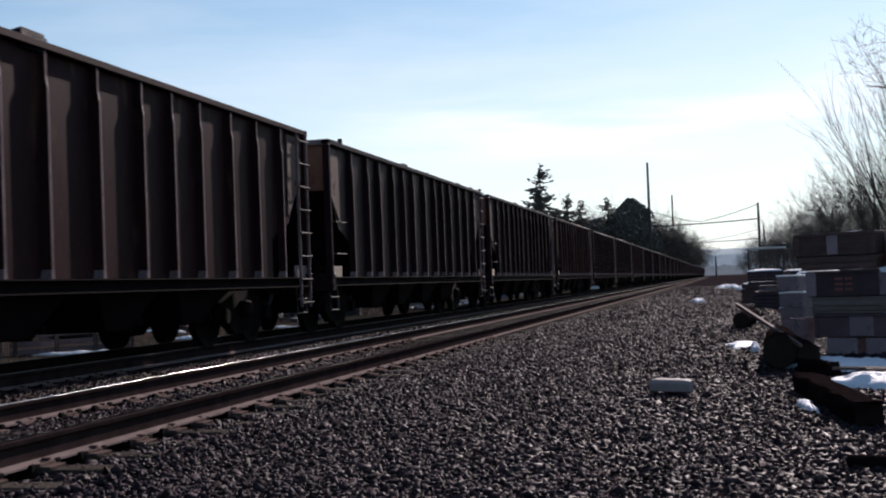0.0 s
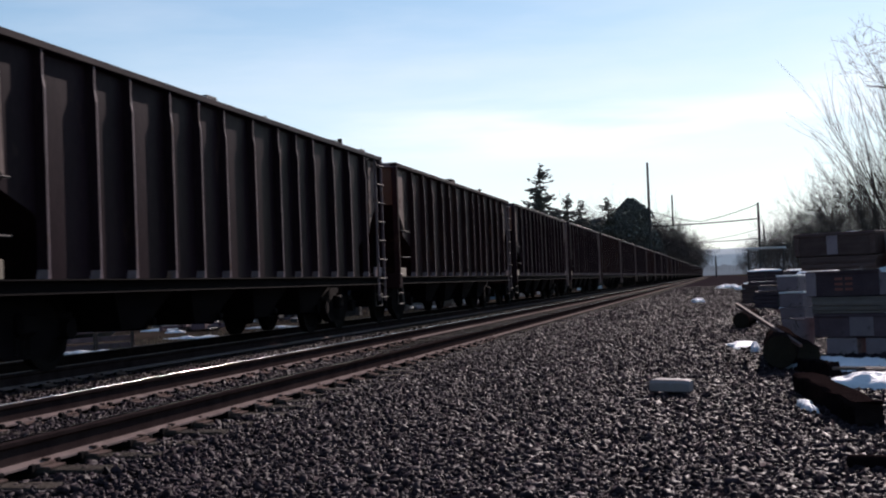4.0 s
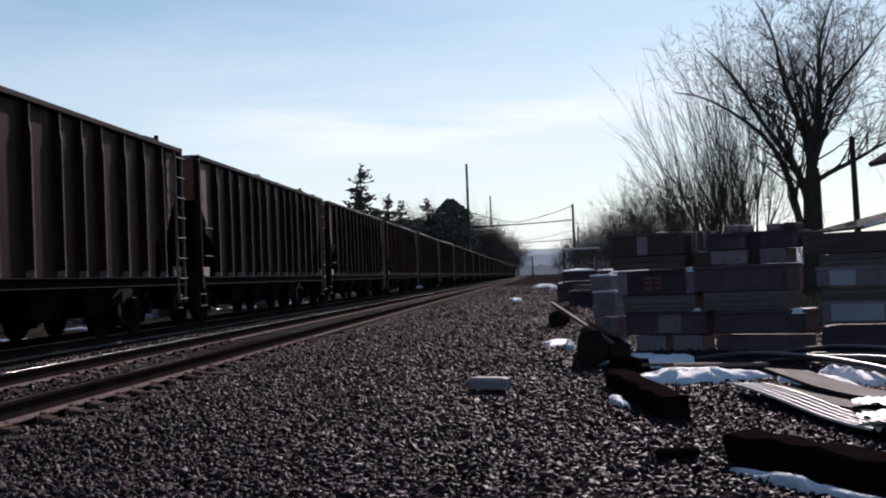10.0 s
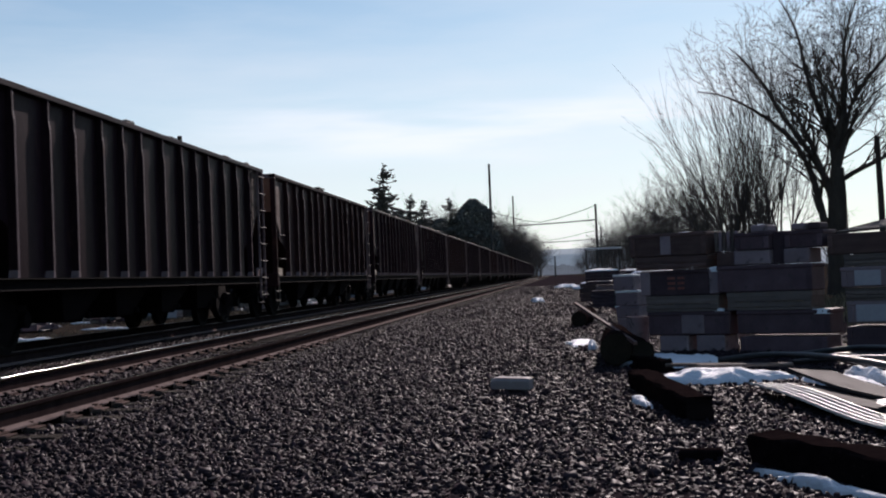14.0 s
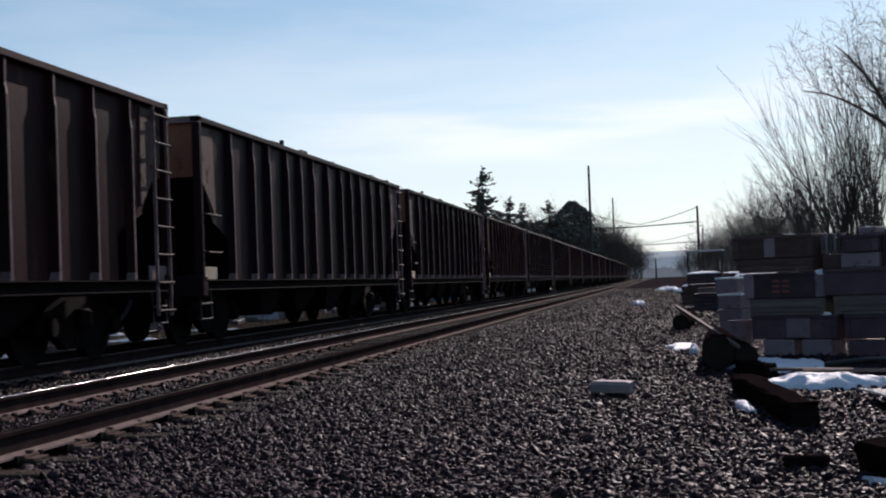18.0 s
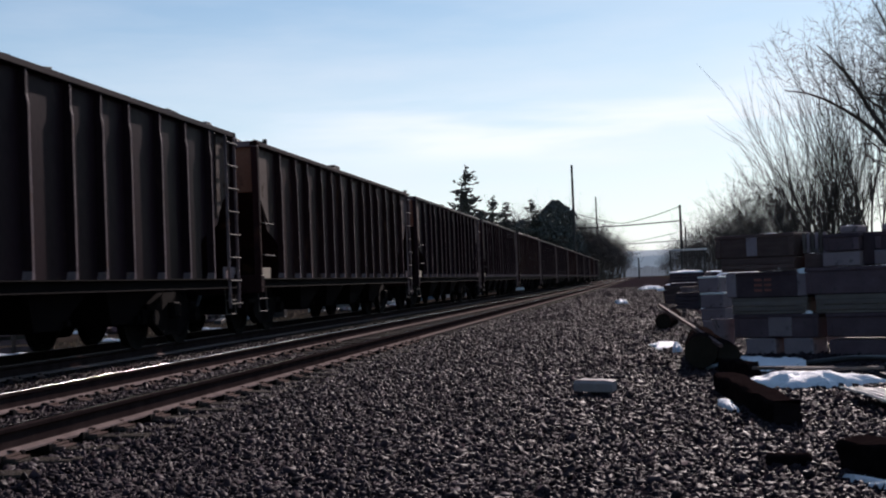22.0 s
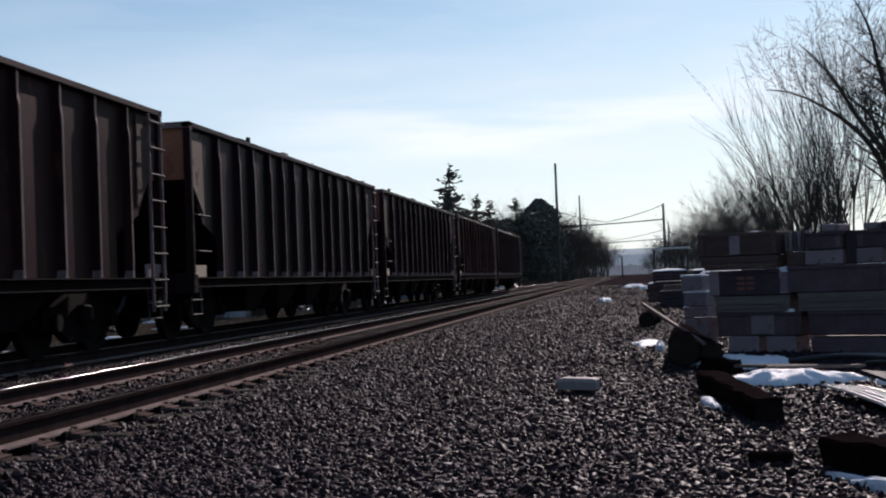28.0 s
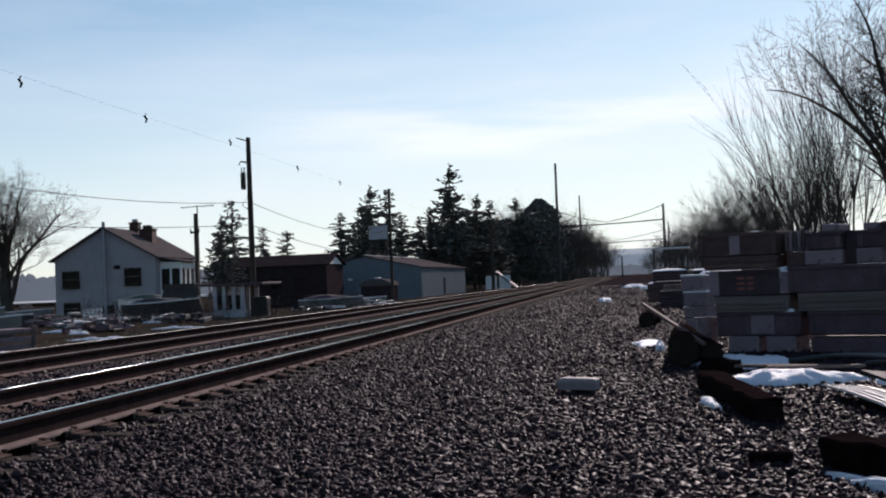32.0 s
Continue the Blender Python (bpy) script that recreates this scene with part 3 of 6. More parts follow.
def wheel_mesh():
    g = Geo()
    prof = [(0.0, 0.08), (0.10, 0.08), (0.12, 0.03), (0.36, 0.02), (0.40, 0.07), (0.455, 0.07), (0.457, -0.035), (0.485, -0.05), (0.485, -0.07), (0.40, -0.07), (0.36, -0.02), (0.12, -0.03), (0.10, -0.08), (0.0, -0.08)]
    n = 24
    for r, x in prof:
        g.v += [(x, r * math.cos(2 * math.pi * k / n), r * math.sin(2 * math.pi * k / n)) for k in range(n)]
    g.f = [(i * n + k, i * n + (k + 1) % n, (i + 1) * n + (k + 1) % n, (i + 1) * n + k) for i in range(len(prof) - 1) for k in range(n)]
    return g.mesh("wheel", "wheelm", 40)


WHEEL = wheel_mesh()


def build_truck(car, y):
    """A two-axle truck: side frames with springs, bolster, axles and wheels."""
    frame_g = Geo()
    b = Geo()
    b.cbox((0, y, 0.55), (2.3, 0.36, 0.26), 0.04)
    b.tube([(0, y, 0.6), (0, y, 0.85)], 0.22, 14)
    for a in (-0.89, 0.89):
        b.tube([(-1.02, y + a, 0.457), (1.02, y + a, 0.457)], 0.085, 12)
    truck = part("truck", b, "under", car, "near-black two-axle truck")
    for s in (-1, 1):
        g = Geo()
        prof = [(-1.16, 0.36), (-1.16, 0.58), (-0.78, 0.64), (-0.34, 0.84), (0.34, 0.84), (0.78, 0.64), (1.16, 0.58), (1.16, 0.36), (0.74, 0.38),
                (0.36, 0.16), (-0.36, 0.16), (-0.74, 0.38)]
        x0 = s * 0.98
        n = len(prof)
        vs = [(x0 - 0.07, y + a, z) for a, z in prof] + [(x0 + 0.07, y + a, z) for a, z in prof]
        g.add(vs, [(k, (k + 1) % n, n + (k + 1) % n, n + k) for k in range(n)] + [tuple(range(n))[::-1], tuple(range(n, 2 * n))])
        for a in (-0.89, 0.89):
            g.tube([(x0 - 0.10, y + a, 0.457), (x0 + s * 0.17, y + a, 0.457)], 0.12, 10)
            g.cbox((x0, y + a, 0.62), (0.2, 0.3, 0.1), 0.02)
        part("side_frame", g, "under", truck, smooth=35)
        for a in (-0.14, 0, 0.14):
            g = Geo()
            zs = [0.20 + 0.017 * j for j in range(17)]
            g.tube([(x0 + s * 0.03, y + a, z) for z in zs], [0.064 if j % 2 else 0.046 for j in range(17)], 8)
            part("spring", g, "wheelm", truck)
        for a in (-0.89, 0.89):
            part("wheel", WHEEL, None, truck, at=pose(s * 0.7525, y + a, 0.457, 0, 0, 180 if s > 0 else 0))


def build_car(tone, end_mat, paint):
    """An open-top coal hopper. Its origin lies on the rail tops under its middle; y runs along it."""
    car = thing("hopper_car", Matrix(), tone, "hopper car", "cars of the coal train")
    h = CAR_LEN / 2
    W = HALF_W - 0.115           # side sheets lie inside the posts
    y0, y1 = -h, h
    # side sheets: rectangular in the middle, cut away along the slope sheets at both ends
    for s in (-1, 1):
        g = Geo()
        a, b = 1.60, 0.78
        pts = [(s * W, y0 + 0.06, TOP - 0.06), (s * W, y1 - 0.06, TOP - 0.06), (s * W, y1 - 0.06, TOP - 0.62), (s * W, y1 - b, SILL + 0.95),
               (s * W, y1 - a, SILL + 0.66), (s * W, y1 - a, SILL), (s * W, y0 + a, SILL), (s * W, y0 + a, SILL + 0.66), (s * W, y0 + b, SILL + 0.95), (s * W, y0 + 0.06, TOP - 0.62)]
        g.plate(pts, 0.012)
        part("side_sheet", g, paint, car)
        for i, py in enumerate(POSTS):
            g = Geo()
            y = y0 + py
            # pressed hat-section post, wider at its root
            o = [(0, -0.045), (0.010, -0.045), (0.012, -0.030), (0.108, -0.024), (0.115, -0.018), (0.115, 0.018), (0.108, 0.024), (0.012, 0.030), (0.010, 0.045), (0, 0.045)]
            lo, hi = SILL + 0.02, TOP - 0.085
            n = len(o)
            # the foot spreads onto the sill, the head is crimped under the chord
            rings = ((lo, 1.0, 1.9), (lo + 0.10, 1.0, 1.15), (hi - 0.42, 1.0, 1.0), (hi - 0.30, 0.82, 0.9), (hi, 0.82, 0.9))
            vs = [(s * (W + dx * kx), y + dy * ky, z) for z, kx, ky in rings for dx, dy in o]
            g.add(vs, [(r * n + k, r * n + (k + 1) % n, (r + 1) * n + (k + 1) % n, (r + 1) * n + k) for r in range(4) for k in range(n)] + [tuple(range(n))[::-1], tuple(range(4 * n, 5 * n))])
            # outer face coloured pale in place of grazing sun; foot pale from scuffs
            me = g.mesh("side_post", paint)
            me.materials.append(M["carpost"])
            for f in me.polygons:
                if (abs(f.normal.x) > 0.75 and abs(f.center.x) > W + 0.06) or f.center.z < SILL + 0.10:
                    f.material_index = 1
            part("side_post", me, None, car, "dark pressed post, outer face painted pale as if sunlit, foot scuffed")
        g = Geo()
        g.sweep([(s * (W - 0.03), TOP - 0.09), (s * (W + 0.105), TOP - 0.09), (s * (W + 0.115), TOP - 0.08), (s * (W + 0.115), TOP - 0.01), (s * (W + 0.10), TOP), (s * (W - 0.03), TOP)], y0, y1)
        part("top_chord", g, paint, car)
        g = Geo()
        g.sweep([(s * (W - 0.02), SILL - 0.15), (s * (W + 0.12), SILL - 0.15), (s * (W + 0.12), SILL - 0.13), (s * (W + 0.02), SILL - 0.13), (s * (W + 0.02), SILL), (s * (W + 0.12), SILL), (s * (W + 0.12), SILL + 0.015), (s * (W - 0.02), SILL + 0.015)], y0, y1)
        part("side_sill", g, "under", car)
        for e in (-1, 1):
            g = Geo()
            g.cbox((s * (W + 0.05), e * (h - 0.06), (SILL + TOP) / 2 - 0.06), (0.13, 0.10, TOP - SILL - 0.08), 0.015)
            part("corner_post", g, paint, car)
            # flat gusset sheet behind the corner post, above the open end bay
            # its pale tan holds sunlight as colour
            g = Geo()
            g.plate([(s * (W + 0.02), e * (h - 0.12), TOP - 0.14), (s * (W + 0.02), e * (h - 0.80), TOP - 0.14), (s * (W + 0.02), e * (h - 0.86), SILL + 1.05), (s * (W + 0.02), e * (h - 0.16), SILL + 1.72)], 0.02)
            part("corner_gusset", g, "gusset", car, "gusset sheet painted pale tan for the sun on it")
            g = Geo()
            g.cbox((s * (W + 0.06), e * (h - 0.42), SILL + 0.12), (0.02, 0.62, 0.2), 0.004)
            part("placard", g, "stencil" if e * s < 0 else "carpost", car, "pale route card board" if e * s < 0 else "")
            # grab irons over the open end bay, ladder on the other corner
            if e * s < 0:
                for z in (SILL + 0.45, SILL + 1.05):
                    gi = Geo()
                    xx = s * (W + 0.17)
                    gi.tube([(s * (W + 0.08), e * (h - 0.12), z + 0.02), (xx, e * (h - 0.12), z), (xx, e * (h - 0.72), z), (s * (W + 0.08), e * (h - 0.72), z + 0.02)], 0.014, 6)
                    part("grab_iron", gi, "grab", car)
            else:
                lad = Geo()
                for q in (0.10, 0.56):
                    lad.cbox((s * (W + 0.11), e * (h - q), (SILL - 0.5 + TOP - 0.1) / 2), (0.05, 0.035, TOP - 0.1 - SILL + 0.5), 0.008)
                ladder = part("ladder", lad, "carpost", car, "steel side ladder")
                for k in range(8):
                    gi = Geo()
                    z = SILL - 0.42 + k * 0.40
                    gi.tube([(s * (W + 0.15), e * (h - 0.05), z), (s * (W + 0.15), e * (h - 0.61), z)], 0.016, 6)
                    part("rung", gi, "grab", ladder)
    for e in (-1, 1):
        # end sheet above, slope sheet under it
        g = Geo()
        g.plate([(-W, e * (h - 0.10), TOP - 0.06), (W, e * (h - 0.10), TOP - 0.06), (W, e * (h - 0.10), TOP - 0.95), (-W, e * (h - 0.10), TOP - 0.95)], 0.014)
        part("end_sheet", g, end_mat, car, "rust-red end sheet")
        for q in (-0.5, 0.5):
            g = Geo()
            g.cbox((q * 1.0, e * (h - 0.06), TOP - 0.52), (0.10, 0.07, 0.86), 0.012)
            part("end_post", g, end_mat, car)
        g = Geo()
        g.plate([(-W, e * (h - 0.10), TOP - 0.95), (W, e * (h - 0.10), TOP - 0.95), (W, e * (h - 2.6), SILL - 0.1), (-W, e * (h - 2.6), SILL - 0.1)], 0.014)
        part("slope_sheet", g, paint, car)
        g = Geo()
        g.sweep([(-HALF_W, TOP - 0.1), (HALF_W, TOP - 0.1), (HALF_W, TOP), (-HALF_W, TOP)], e * h - e * 0.12 if e > 0 else -h, h if e > 0 else -h + 0.12)
        part("end_chord", g, "carpost", car)
        g = Geo()
        g.cbox((0, e * (h - 0.10), SILL - 0.08), (2 * HALF_W, 0.22, 0.34), 0.02)
        part("end_sill", g, paint, car)
        # end platform uprights
        for q in (-0.9, 0.9):
            g = Geo()
            g.cbox((q, e * (h - 0.5), SILL + 0.45), (0.09, 0.09, 1.15), 0.012)
            part("end_brace", g, "under", car)
        g = Geo()
        g.cbox((0, e * (h + 0.28), 0.84), (0.16, 0.70, 0.17), 0.03)
        g.cbox((0.03, e * (h + 0.55), 0.84), (0.30, 0.20, 0.28), 0.05)
        part("coupler", g, "under", car, "steel knuckle coupler")
        g = Geo()
        g.tube([(0.42, e * (h + 0.05), 0.80), (0.44, e * (h + 0.25), 0.62), (0.40, e * (h + 0.45), 0.46), (0.25, e * (h + 0.58), 0.42)], 0.032, 8)
        part("brake_hose", g, "rubber", car)
        # sill step under the ladder corner
        for s in (-1, 1):
            g = Geo()
            g.tube([(s * 1.5, e * (h - 0.08), SILL - 0.15), (s * 1.52, e * (h - 0.08), 0.42), (s * 1.52, e * (h - 0.55), 0.42), (s * 1.5, e * (h - 0.55), SILL - 0.15)], 0.018, 6)
            g.tube([(s * 1.52, e * (h - 0.08), 0.66), (s * 1.52, e * (h - 0.55), 0.66)], 0.016, 6)
            part("sill_step", g, "grab", car)
        build_truck(car, e * (h - 1.85))
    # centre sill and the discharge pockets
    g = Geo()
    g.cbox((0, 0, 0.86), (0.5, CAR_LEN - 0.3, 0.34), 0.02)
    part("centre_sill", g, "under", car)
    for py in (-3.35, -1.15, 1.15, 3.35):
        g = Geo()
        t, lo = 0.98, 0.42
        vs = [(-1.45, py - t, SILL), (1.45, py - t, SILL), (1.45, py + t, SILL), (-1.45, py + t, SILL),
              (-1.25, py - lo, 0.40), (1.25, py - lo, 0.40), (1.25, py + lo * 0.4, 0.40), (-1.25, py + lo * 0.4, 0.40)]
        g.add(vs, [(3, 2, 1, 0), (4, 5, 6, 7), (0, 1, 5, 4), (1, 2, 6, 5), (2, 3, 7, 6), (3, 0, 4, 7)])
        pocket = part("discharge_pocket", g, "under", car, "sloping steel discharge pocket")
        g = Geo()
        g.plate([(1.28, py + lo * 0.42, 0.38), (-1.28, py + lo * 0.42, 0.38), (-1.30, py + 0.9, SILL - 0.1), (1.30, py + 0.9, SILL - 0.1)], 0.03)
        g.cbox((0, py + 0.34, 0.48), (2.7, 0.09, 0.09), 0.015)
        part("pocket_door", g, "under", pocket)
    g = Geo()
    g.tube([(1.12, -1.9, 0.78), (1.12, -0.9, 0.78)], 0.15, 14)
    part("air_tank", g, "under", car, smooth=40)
    return car


def add_coal(car, seed):
    """The heaped load that shows as lumps over the rim."""
    rng = random.Random(seed)
    g = Geo()
    nx, ny = 7, 44
    W, h = HALF_W - 0.14, CAR_LEN / 2 - 0.16
    for j in range(ny):
        for i in range(nx):
            u, v = i / (nx - 1) * 2 - 1, j / (ny - 1) * 2 - 1
            z = TOP - 0.22 + 0.20 * (1 - u * u) * (1 - v ** 6) + 0.12 * noise.noise(Vector((u * 2, v * 9, seed)))
            g.v.append((u * W, v * h, z))
    g.f = [(j * nx + i, j * nx + i + 1, (j + 1) * nx + i + 1, (j + 1) * nx + i) for j in range(ny - 1) for i in range(nx - 1)]
    for _ in range(46):
        y, x = rng.uniform(-h, h), rng.uniform(-W, W)
        if rng.random() < 0.3:
            x = rng.choice((W - 0.06, W - 0.16))
        r = rng.choice((0.07, 0.09, 0.12, 0.16)) * rng.uniform(0.8, 1.2)
        c = Vector((x, y, TOP - 0.10 + r * 0.4 + (0.08 if abs(x) < 1 else 0.0)))
        vs = [c + Vector((math.cos(a) * r * rng.uniform(0.7, 1.5), math.sin(a) * r * rng.uniform(0.8, 2.2), dz * r * rng.uniform(0.6, 1.0)))
              for dz in (-0.7, 0.8) for a in (0.4, 1.7, 2.9, 4.1, 5.3)]
        g.add(vs, [(0, 1, 6, 5), (1, 2, 7, 6), (2, 3, 8, 7), (3, 4, 9, 8), (4, 0, 5, 9), (9, 8, 7, 6, 5), (0, 1, 2, 3, 4)])
    return part("coal_load", g, "coal", car, "heaped black coal")


CARS = 39
LAST_END_Y = 621.4    # the rear corner of the last car at the start


def build_train():
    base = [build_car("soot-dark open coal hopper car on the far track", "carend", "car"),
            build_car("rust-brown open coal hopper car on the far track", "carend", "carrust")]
    for i, b in enumerate(base):
        add_coal(b, i + 3)
    cars = []
    for k in range(CARS):
        if k < 2:
            cars.append(base[k])
        else:
            cars.append(copy_thing(base[(k * 7 + k // 3) % 2], Matrix()))
    return cars


TRAIN = build_train()


def motions():
    """The train rolls past at a steady pace; each car keeps its place in it."""
    for k, car in enumerate(TRAIN):
        rows = []
        for t, extra in TRAIN_ROWS:
            end = LAST_END_Y - 19.092 * t - 0.005 * t * t + extra
            rows.append((t, pose(FAR_X, end - k * CAR_PITCH - CAR_LEN / 2, RAIL_TOP)))
        walk(car, rows)


# seconds, and metres by which the train lags behind the steady pace
TRAIN_ROWS = [(0, 0.3), (4, 0.4), (8, 0.15), (12, 0.6), (16, 0.75), (20, 0.7), (24, 0.25), (28, 0.1), (32, -0.2)]


# ---- trees ----
def grow(g_limb, g_twig, p, d, length, r, level, depth, rng, spread, rise, kids, thin=0.004, limbs=None, wob=0.11):
    """A limb that wanders, thins and forks; the last levels go into the twigs."""
    g = g_limb if level < (depth - 2 if limbs is None else limbs) else g_twig
    seg = 5 if level < 2 else 3
    pts, rs = [p.copy()], [r]
    q, dd = p.copy(), d.copy()
    for i in range(seg):
        dd = (dd + Vector((rng.gauss(0, 1), rng.gauss(0, 1), rng.gauss(0, 1))) * wob + Vector((0, 0, rise * 0.08))).normalized()
        q = q + dd * (length / seg)
        pts.append(q.copy())
        rs.append(r * (1 - 0.62 * (i + 1) / seg))
    n = 10 if level == 0 else 7 if level == 1 else 5 if level == 2 else 3
    g.tube(pts, rs, n, caps=False)
    if level >= depth:
        return
    for k in range(kids[min(level, len(kids) - 1)]):
        f = rng.uniform(0.28, 1.0) if level else rng.uniform(0.45, 1.0)
        i = min(int(f * seg), seg - 1)
        at = pts[i].lerp(pts[i + 1], f * seg - i)
        axis = pts[i + 1] - pts[i]
        side = axis.cross(Vector((rng.gauss(0, 1), rng.gauss(0, 1), rng.gauss(0, 1)))).normalized()
        nd = (axis.normalized() * math.cos(radians(spread)) + side * math.sin(radians(spread)) * rng.uniform(0.6, 1.25)).normalized()
        rr = max(thin, r * (1 - 0.62 * f) * rng.uniform(0.45, 0.72))
        grow(g_limb, g_twig, at, nd, length * rng.uniform(0.5, 0.78), rr, level + 1, depth, rng, spread, rise, kids, thin, limbs, wob)


def bare_tree(seed, stems, height, r, depth, spread, rise, kids, fan=0.2, base=0.2, trunk=0, thin=0.004, limbs=None, wob=0.11):
    """Meshes of one leafless tree: trunk with limbs, and twigs."""
    rng = random.Random(seed)
    a, b = Geo(), Geo()
    start = Vector((0, 0, -0.1))
    if trunk:
        a.tube([(0, 0, -0.15), (0, 0, 0.15), (0.02, 0, trunk * 0.5), (0, 0.02, trunk)], [r * 1.9, r * 1.45, r * 1.25, r * 1.2], 12, caps=False)
        start = Vector((0, 0, trunk - 0.15))
    for k in range(stems):
        t = 2 * math.pi * (k + rng.uniform(-0.25, 0.25)) / max(1, stems)
        d = Vector((math.cos(t) * fan * rng.uniform(0.5, 1.3), math.sin(t) * fan * rng.uniform(0.5, 1.3), 1)).normalized()
        off = Vector((math.cos(t) * base * rng.uniform(0.3, 1), math.sin(t) * base * rng.uniform(0.3, 1), 0))
        grow(a, b, start + off, d, height * rng.uniform(0.5, 0.64), r * rng.uniform(0.6, 1.0), 0, depth, rng, spread, rise, kids, thin, limbs, wob)
    return a.mesh("trunk", "bark", 50), b.mesh("crown", "twig")


def shade_tree(seed):
    """A thick trunk that parts into long limbs, each bending outwards and full of twigs."""
    rng = random.Random(seed)
    a, b = Geo(), Geo()
    a.tube([(0, 0, -0.2), (0.0, 0, 0.4), (0.03, 0, 2.0), (0.06, 0, 3.4), (0.10, 0, 4.3)], [0.50, 0.37, 0.33, 0.30, 0.22], 14, caps=False)
    # height of the fork, lean at the fork, lean at the tip, length, turn out of the plane, thickness
    for z0, a0, a1, L, out, r in ((1.2, -17, -106, 8.0, 6, 0.15), (2.3, -16, -50, 7.2, -10, 0.15), (3.9, -6, -24, 6.6, 14, 0.13), (4.1, 3, 16, 6.4, -14, 0.13), (4.0, 14, 52, 6.2, 8, 0.13),
                                  (3.7, 52, 88, 4.2, -6, 0.09), (3.8, -4, -30, 5.6, 70, 0.11), (3.9, 6, 34, 5.6, -70, 0.11), (3.2, -16, -60, 5.6, 45, 0.10), (3.8, 22, 70, 5.0, 50, 0.10)):
        n = 12
        p, pts, rs = Vector((0.03, 0, z0)), [], []
        co, so = math.cos(radians(out)), math.sin(radians(out))
        for i in range(n + 1):
            f = i / n
            pts.append(p.copy())
            rs.append(r * (1 - 0.94 * f) + 0.007)
            lean = radians(a0 + (a1 - a0) * f ** (2.7 if z0 < 2 else 1.1) + 8 * math.sin(f * 9 + z0 * 5 + out))
            p = p + Vector((math.sin(lean) * co, math.sin(lean) * so * (1 if a0 > 0 else -1) + rng.gauss(0, 0.05), math.cos(lean))) * (L / n)
        a.tube(pts, rs, 8, caps=False)
        for k in range(19):
            f = 0.20 + 0.80 * (k + rng.random()) / 19
            i = min(int(f * n), n - 1)
            axis = (pts[i + 1] - pts[i]).normalized()
            side = axis.cross(Vector((rng.gauss(0, 1), rng.gauss(0, 1), rng.gauss(0, 1)))).normalized()
            if side.z < -0.3:
                side = -side
            d = (axis * 0.72 + side * 0.7 + Vector((0, 0, 0.18))).normalized()
            grow(a, b, pts[i], d, (2.3 - 1.1 * f) * rng.uniform(0.7, 1.2), rs[i] * 0.40, 2, 5, rng, 40, 0.4, (5, 5, 4, 3, 2), 0.006, 4, 0.13)
    return a.mesh("trunk", "bark", 50), b.mesh("crown", "twig")


def plant(name, meshes, m, label, category="tree", group="", names=("trunk", "crown")):
    t = thing(name, m, label, category, group)
    for nm, me in zip(names, meshes):
        part(nm, me, None, t)
    return t


def scaled(x, y, z, turn, s, sz=None):
    return pose(x, y, z, 0, 0, turn) @ Matrix.Diagonal((s, s, sz or s, 1))


def plant_scaled(name, meshes, x, y, z, turn, s, label, category="tree", group="", sz=None, names=("trunk", "crown")):
    t = thing(name, pose(x, y, z, 0, 0, turn), label, category, group)
    for nm, me in zip(names, meshes):
        part(nm, me, None, t, at=Matrix.Diagonal((s, s, sz or s, 1)))
    return t


def conifer(seed, height, width, dense, mat, bare=0.12):
    """Trunk and a crown of drooping boughs, each a row of small needle clumps."""
    rng = random.Random(seed)
    a, b = Geo(), Geo()
    a.tube([(0, 0, -0.2), (0, 0, height * 0.5), (0, 0, height)], [height * 0.016, height * 0.010, 0.02], 8, caps=False)
    z = height * bare
    while z < height * 0.985:
        f = (z / height - bare) / (1 - bare)
        reach = width / 2 * min(1.0, 2.2 * f + 0.45) * (1 - f) ** 0.72 + 0.15
        for k in range(max(5, int(dense * (1.25 - 0.6 * f)))):
            if rng.random() < 0.16:
                continue
            t = rng.uniform(0, 2 * math.pi)
            side = 1 + 0.75 * noise.noise(Vector((math.cos(t) * 1.3, math.sin(t) * 1.3, z * 0.55 + seed)))
            L = reach * side * rng.uniform(0.45, 1.1)
            zz = z + height * rng.uniform(-0.035, 0.035)
            end = Vector((math.cos(t) * L, math.sin(t) * L, zz - L * rng.uniform(-0.30, 0.26)))
            root = Vector((0, 0, zz))
            if k % 3 == 0:
                a.tube([root, end], [0.03, 0.01], 3, caps=False)
            n = max(2, int(L / 0.21))
            for i in range(n):
                c = root.lerp(end, (i + 0.7) / n) + Vector((rng.gauss(0, 0.07), rng.gauss(0, 0.07), rng.gauss(0, 0.06)))
                s = rng.uniform(0.15, 0.33) * (1 - 0.35 * f)
                u = (end - root).normalized() * s * 1.5
                w = u.cross(Vector((0, 0, 1))).normalized() * s * rng.uniform(0.6, 1.2)
                dn = Vector((rng.uniform(-0.1, 0.1), rng.uniform(-0.1, 0.1), -s * rng.uniform(0.5, 1.1)))
                b.add([c + u, c + w, c - u * 0.8, c - w, c - dn * 0.35, c + dn], [(0, 1, 4), (1, 2, 4), (2, 3, 4), (3, 0, 4), (1, 0, 5), (2, 1, 5), (3, 2, 5), (0, 3, 5)])
        z += height * 0.024 * rng.uniform(0.7, 1.3)
    return a.mesh("trunk", "bark", 50), b.mesh("crown", mat)


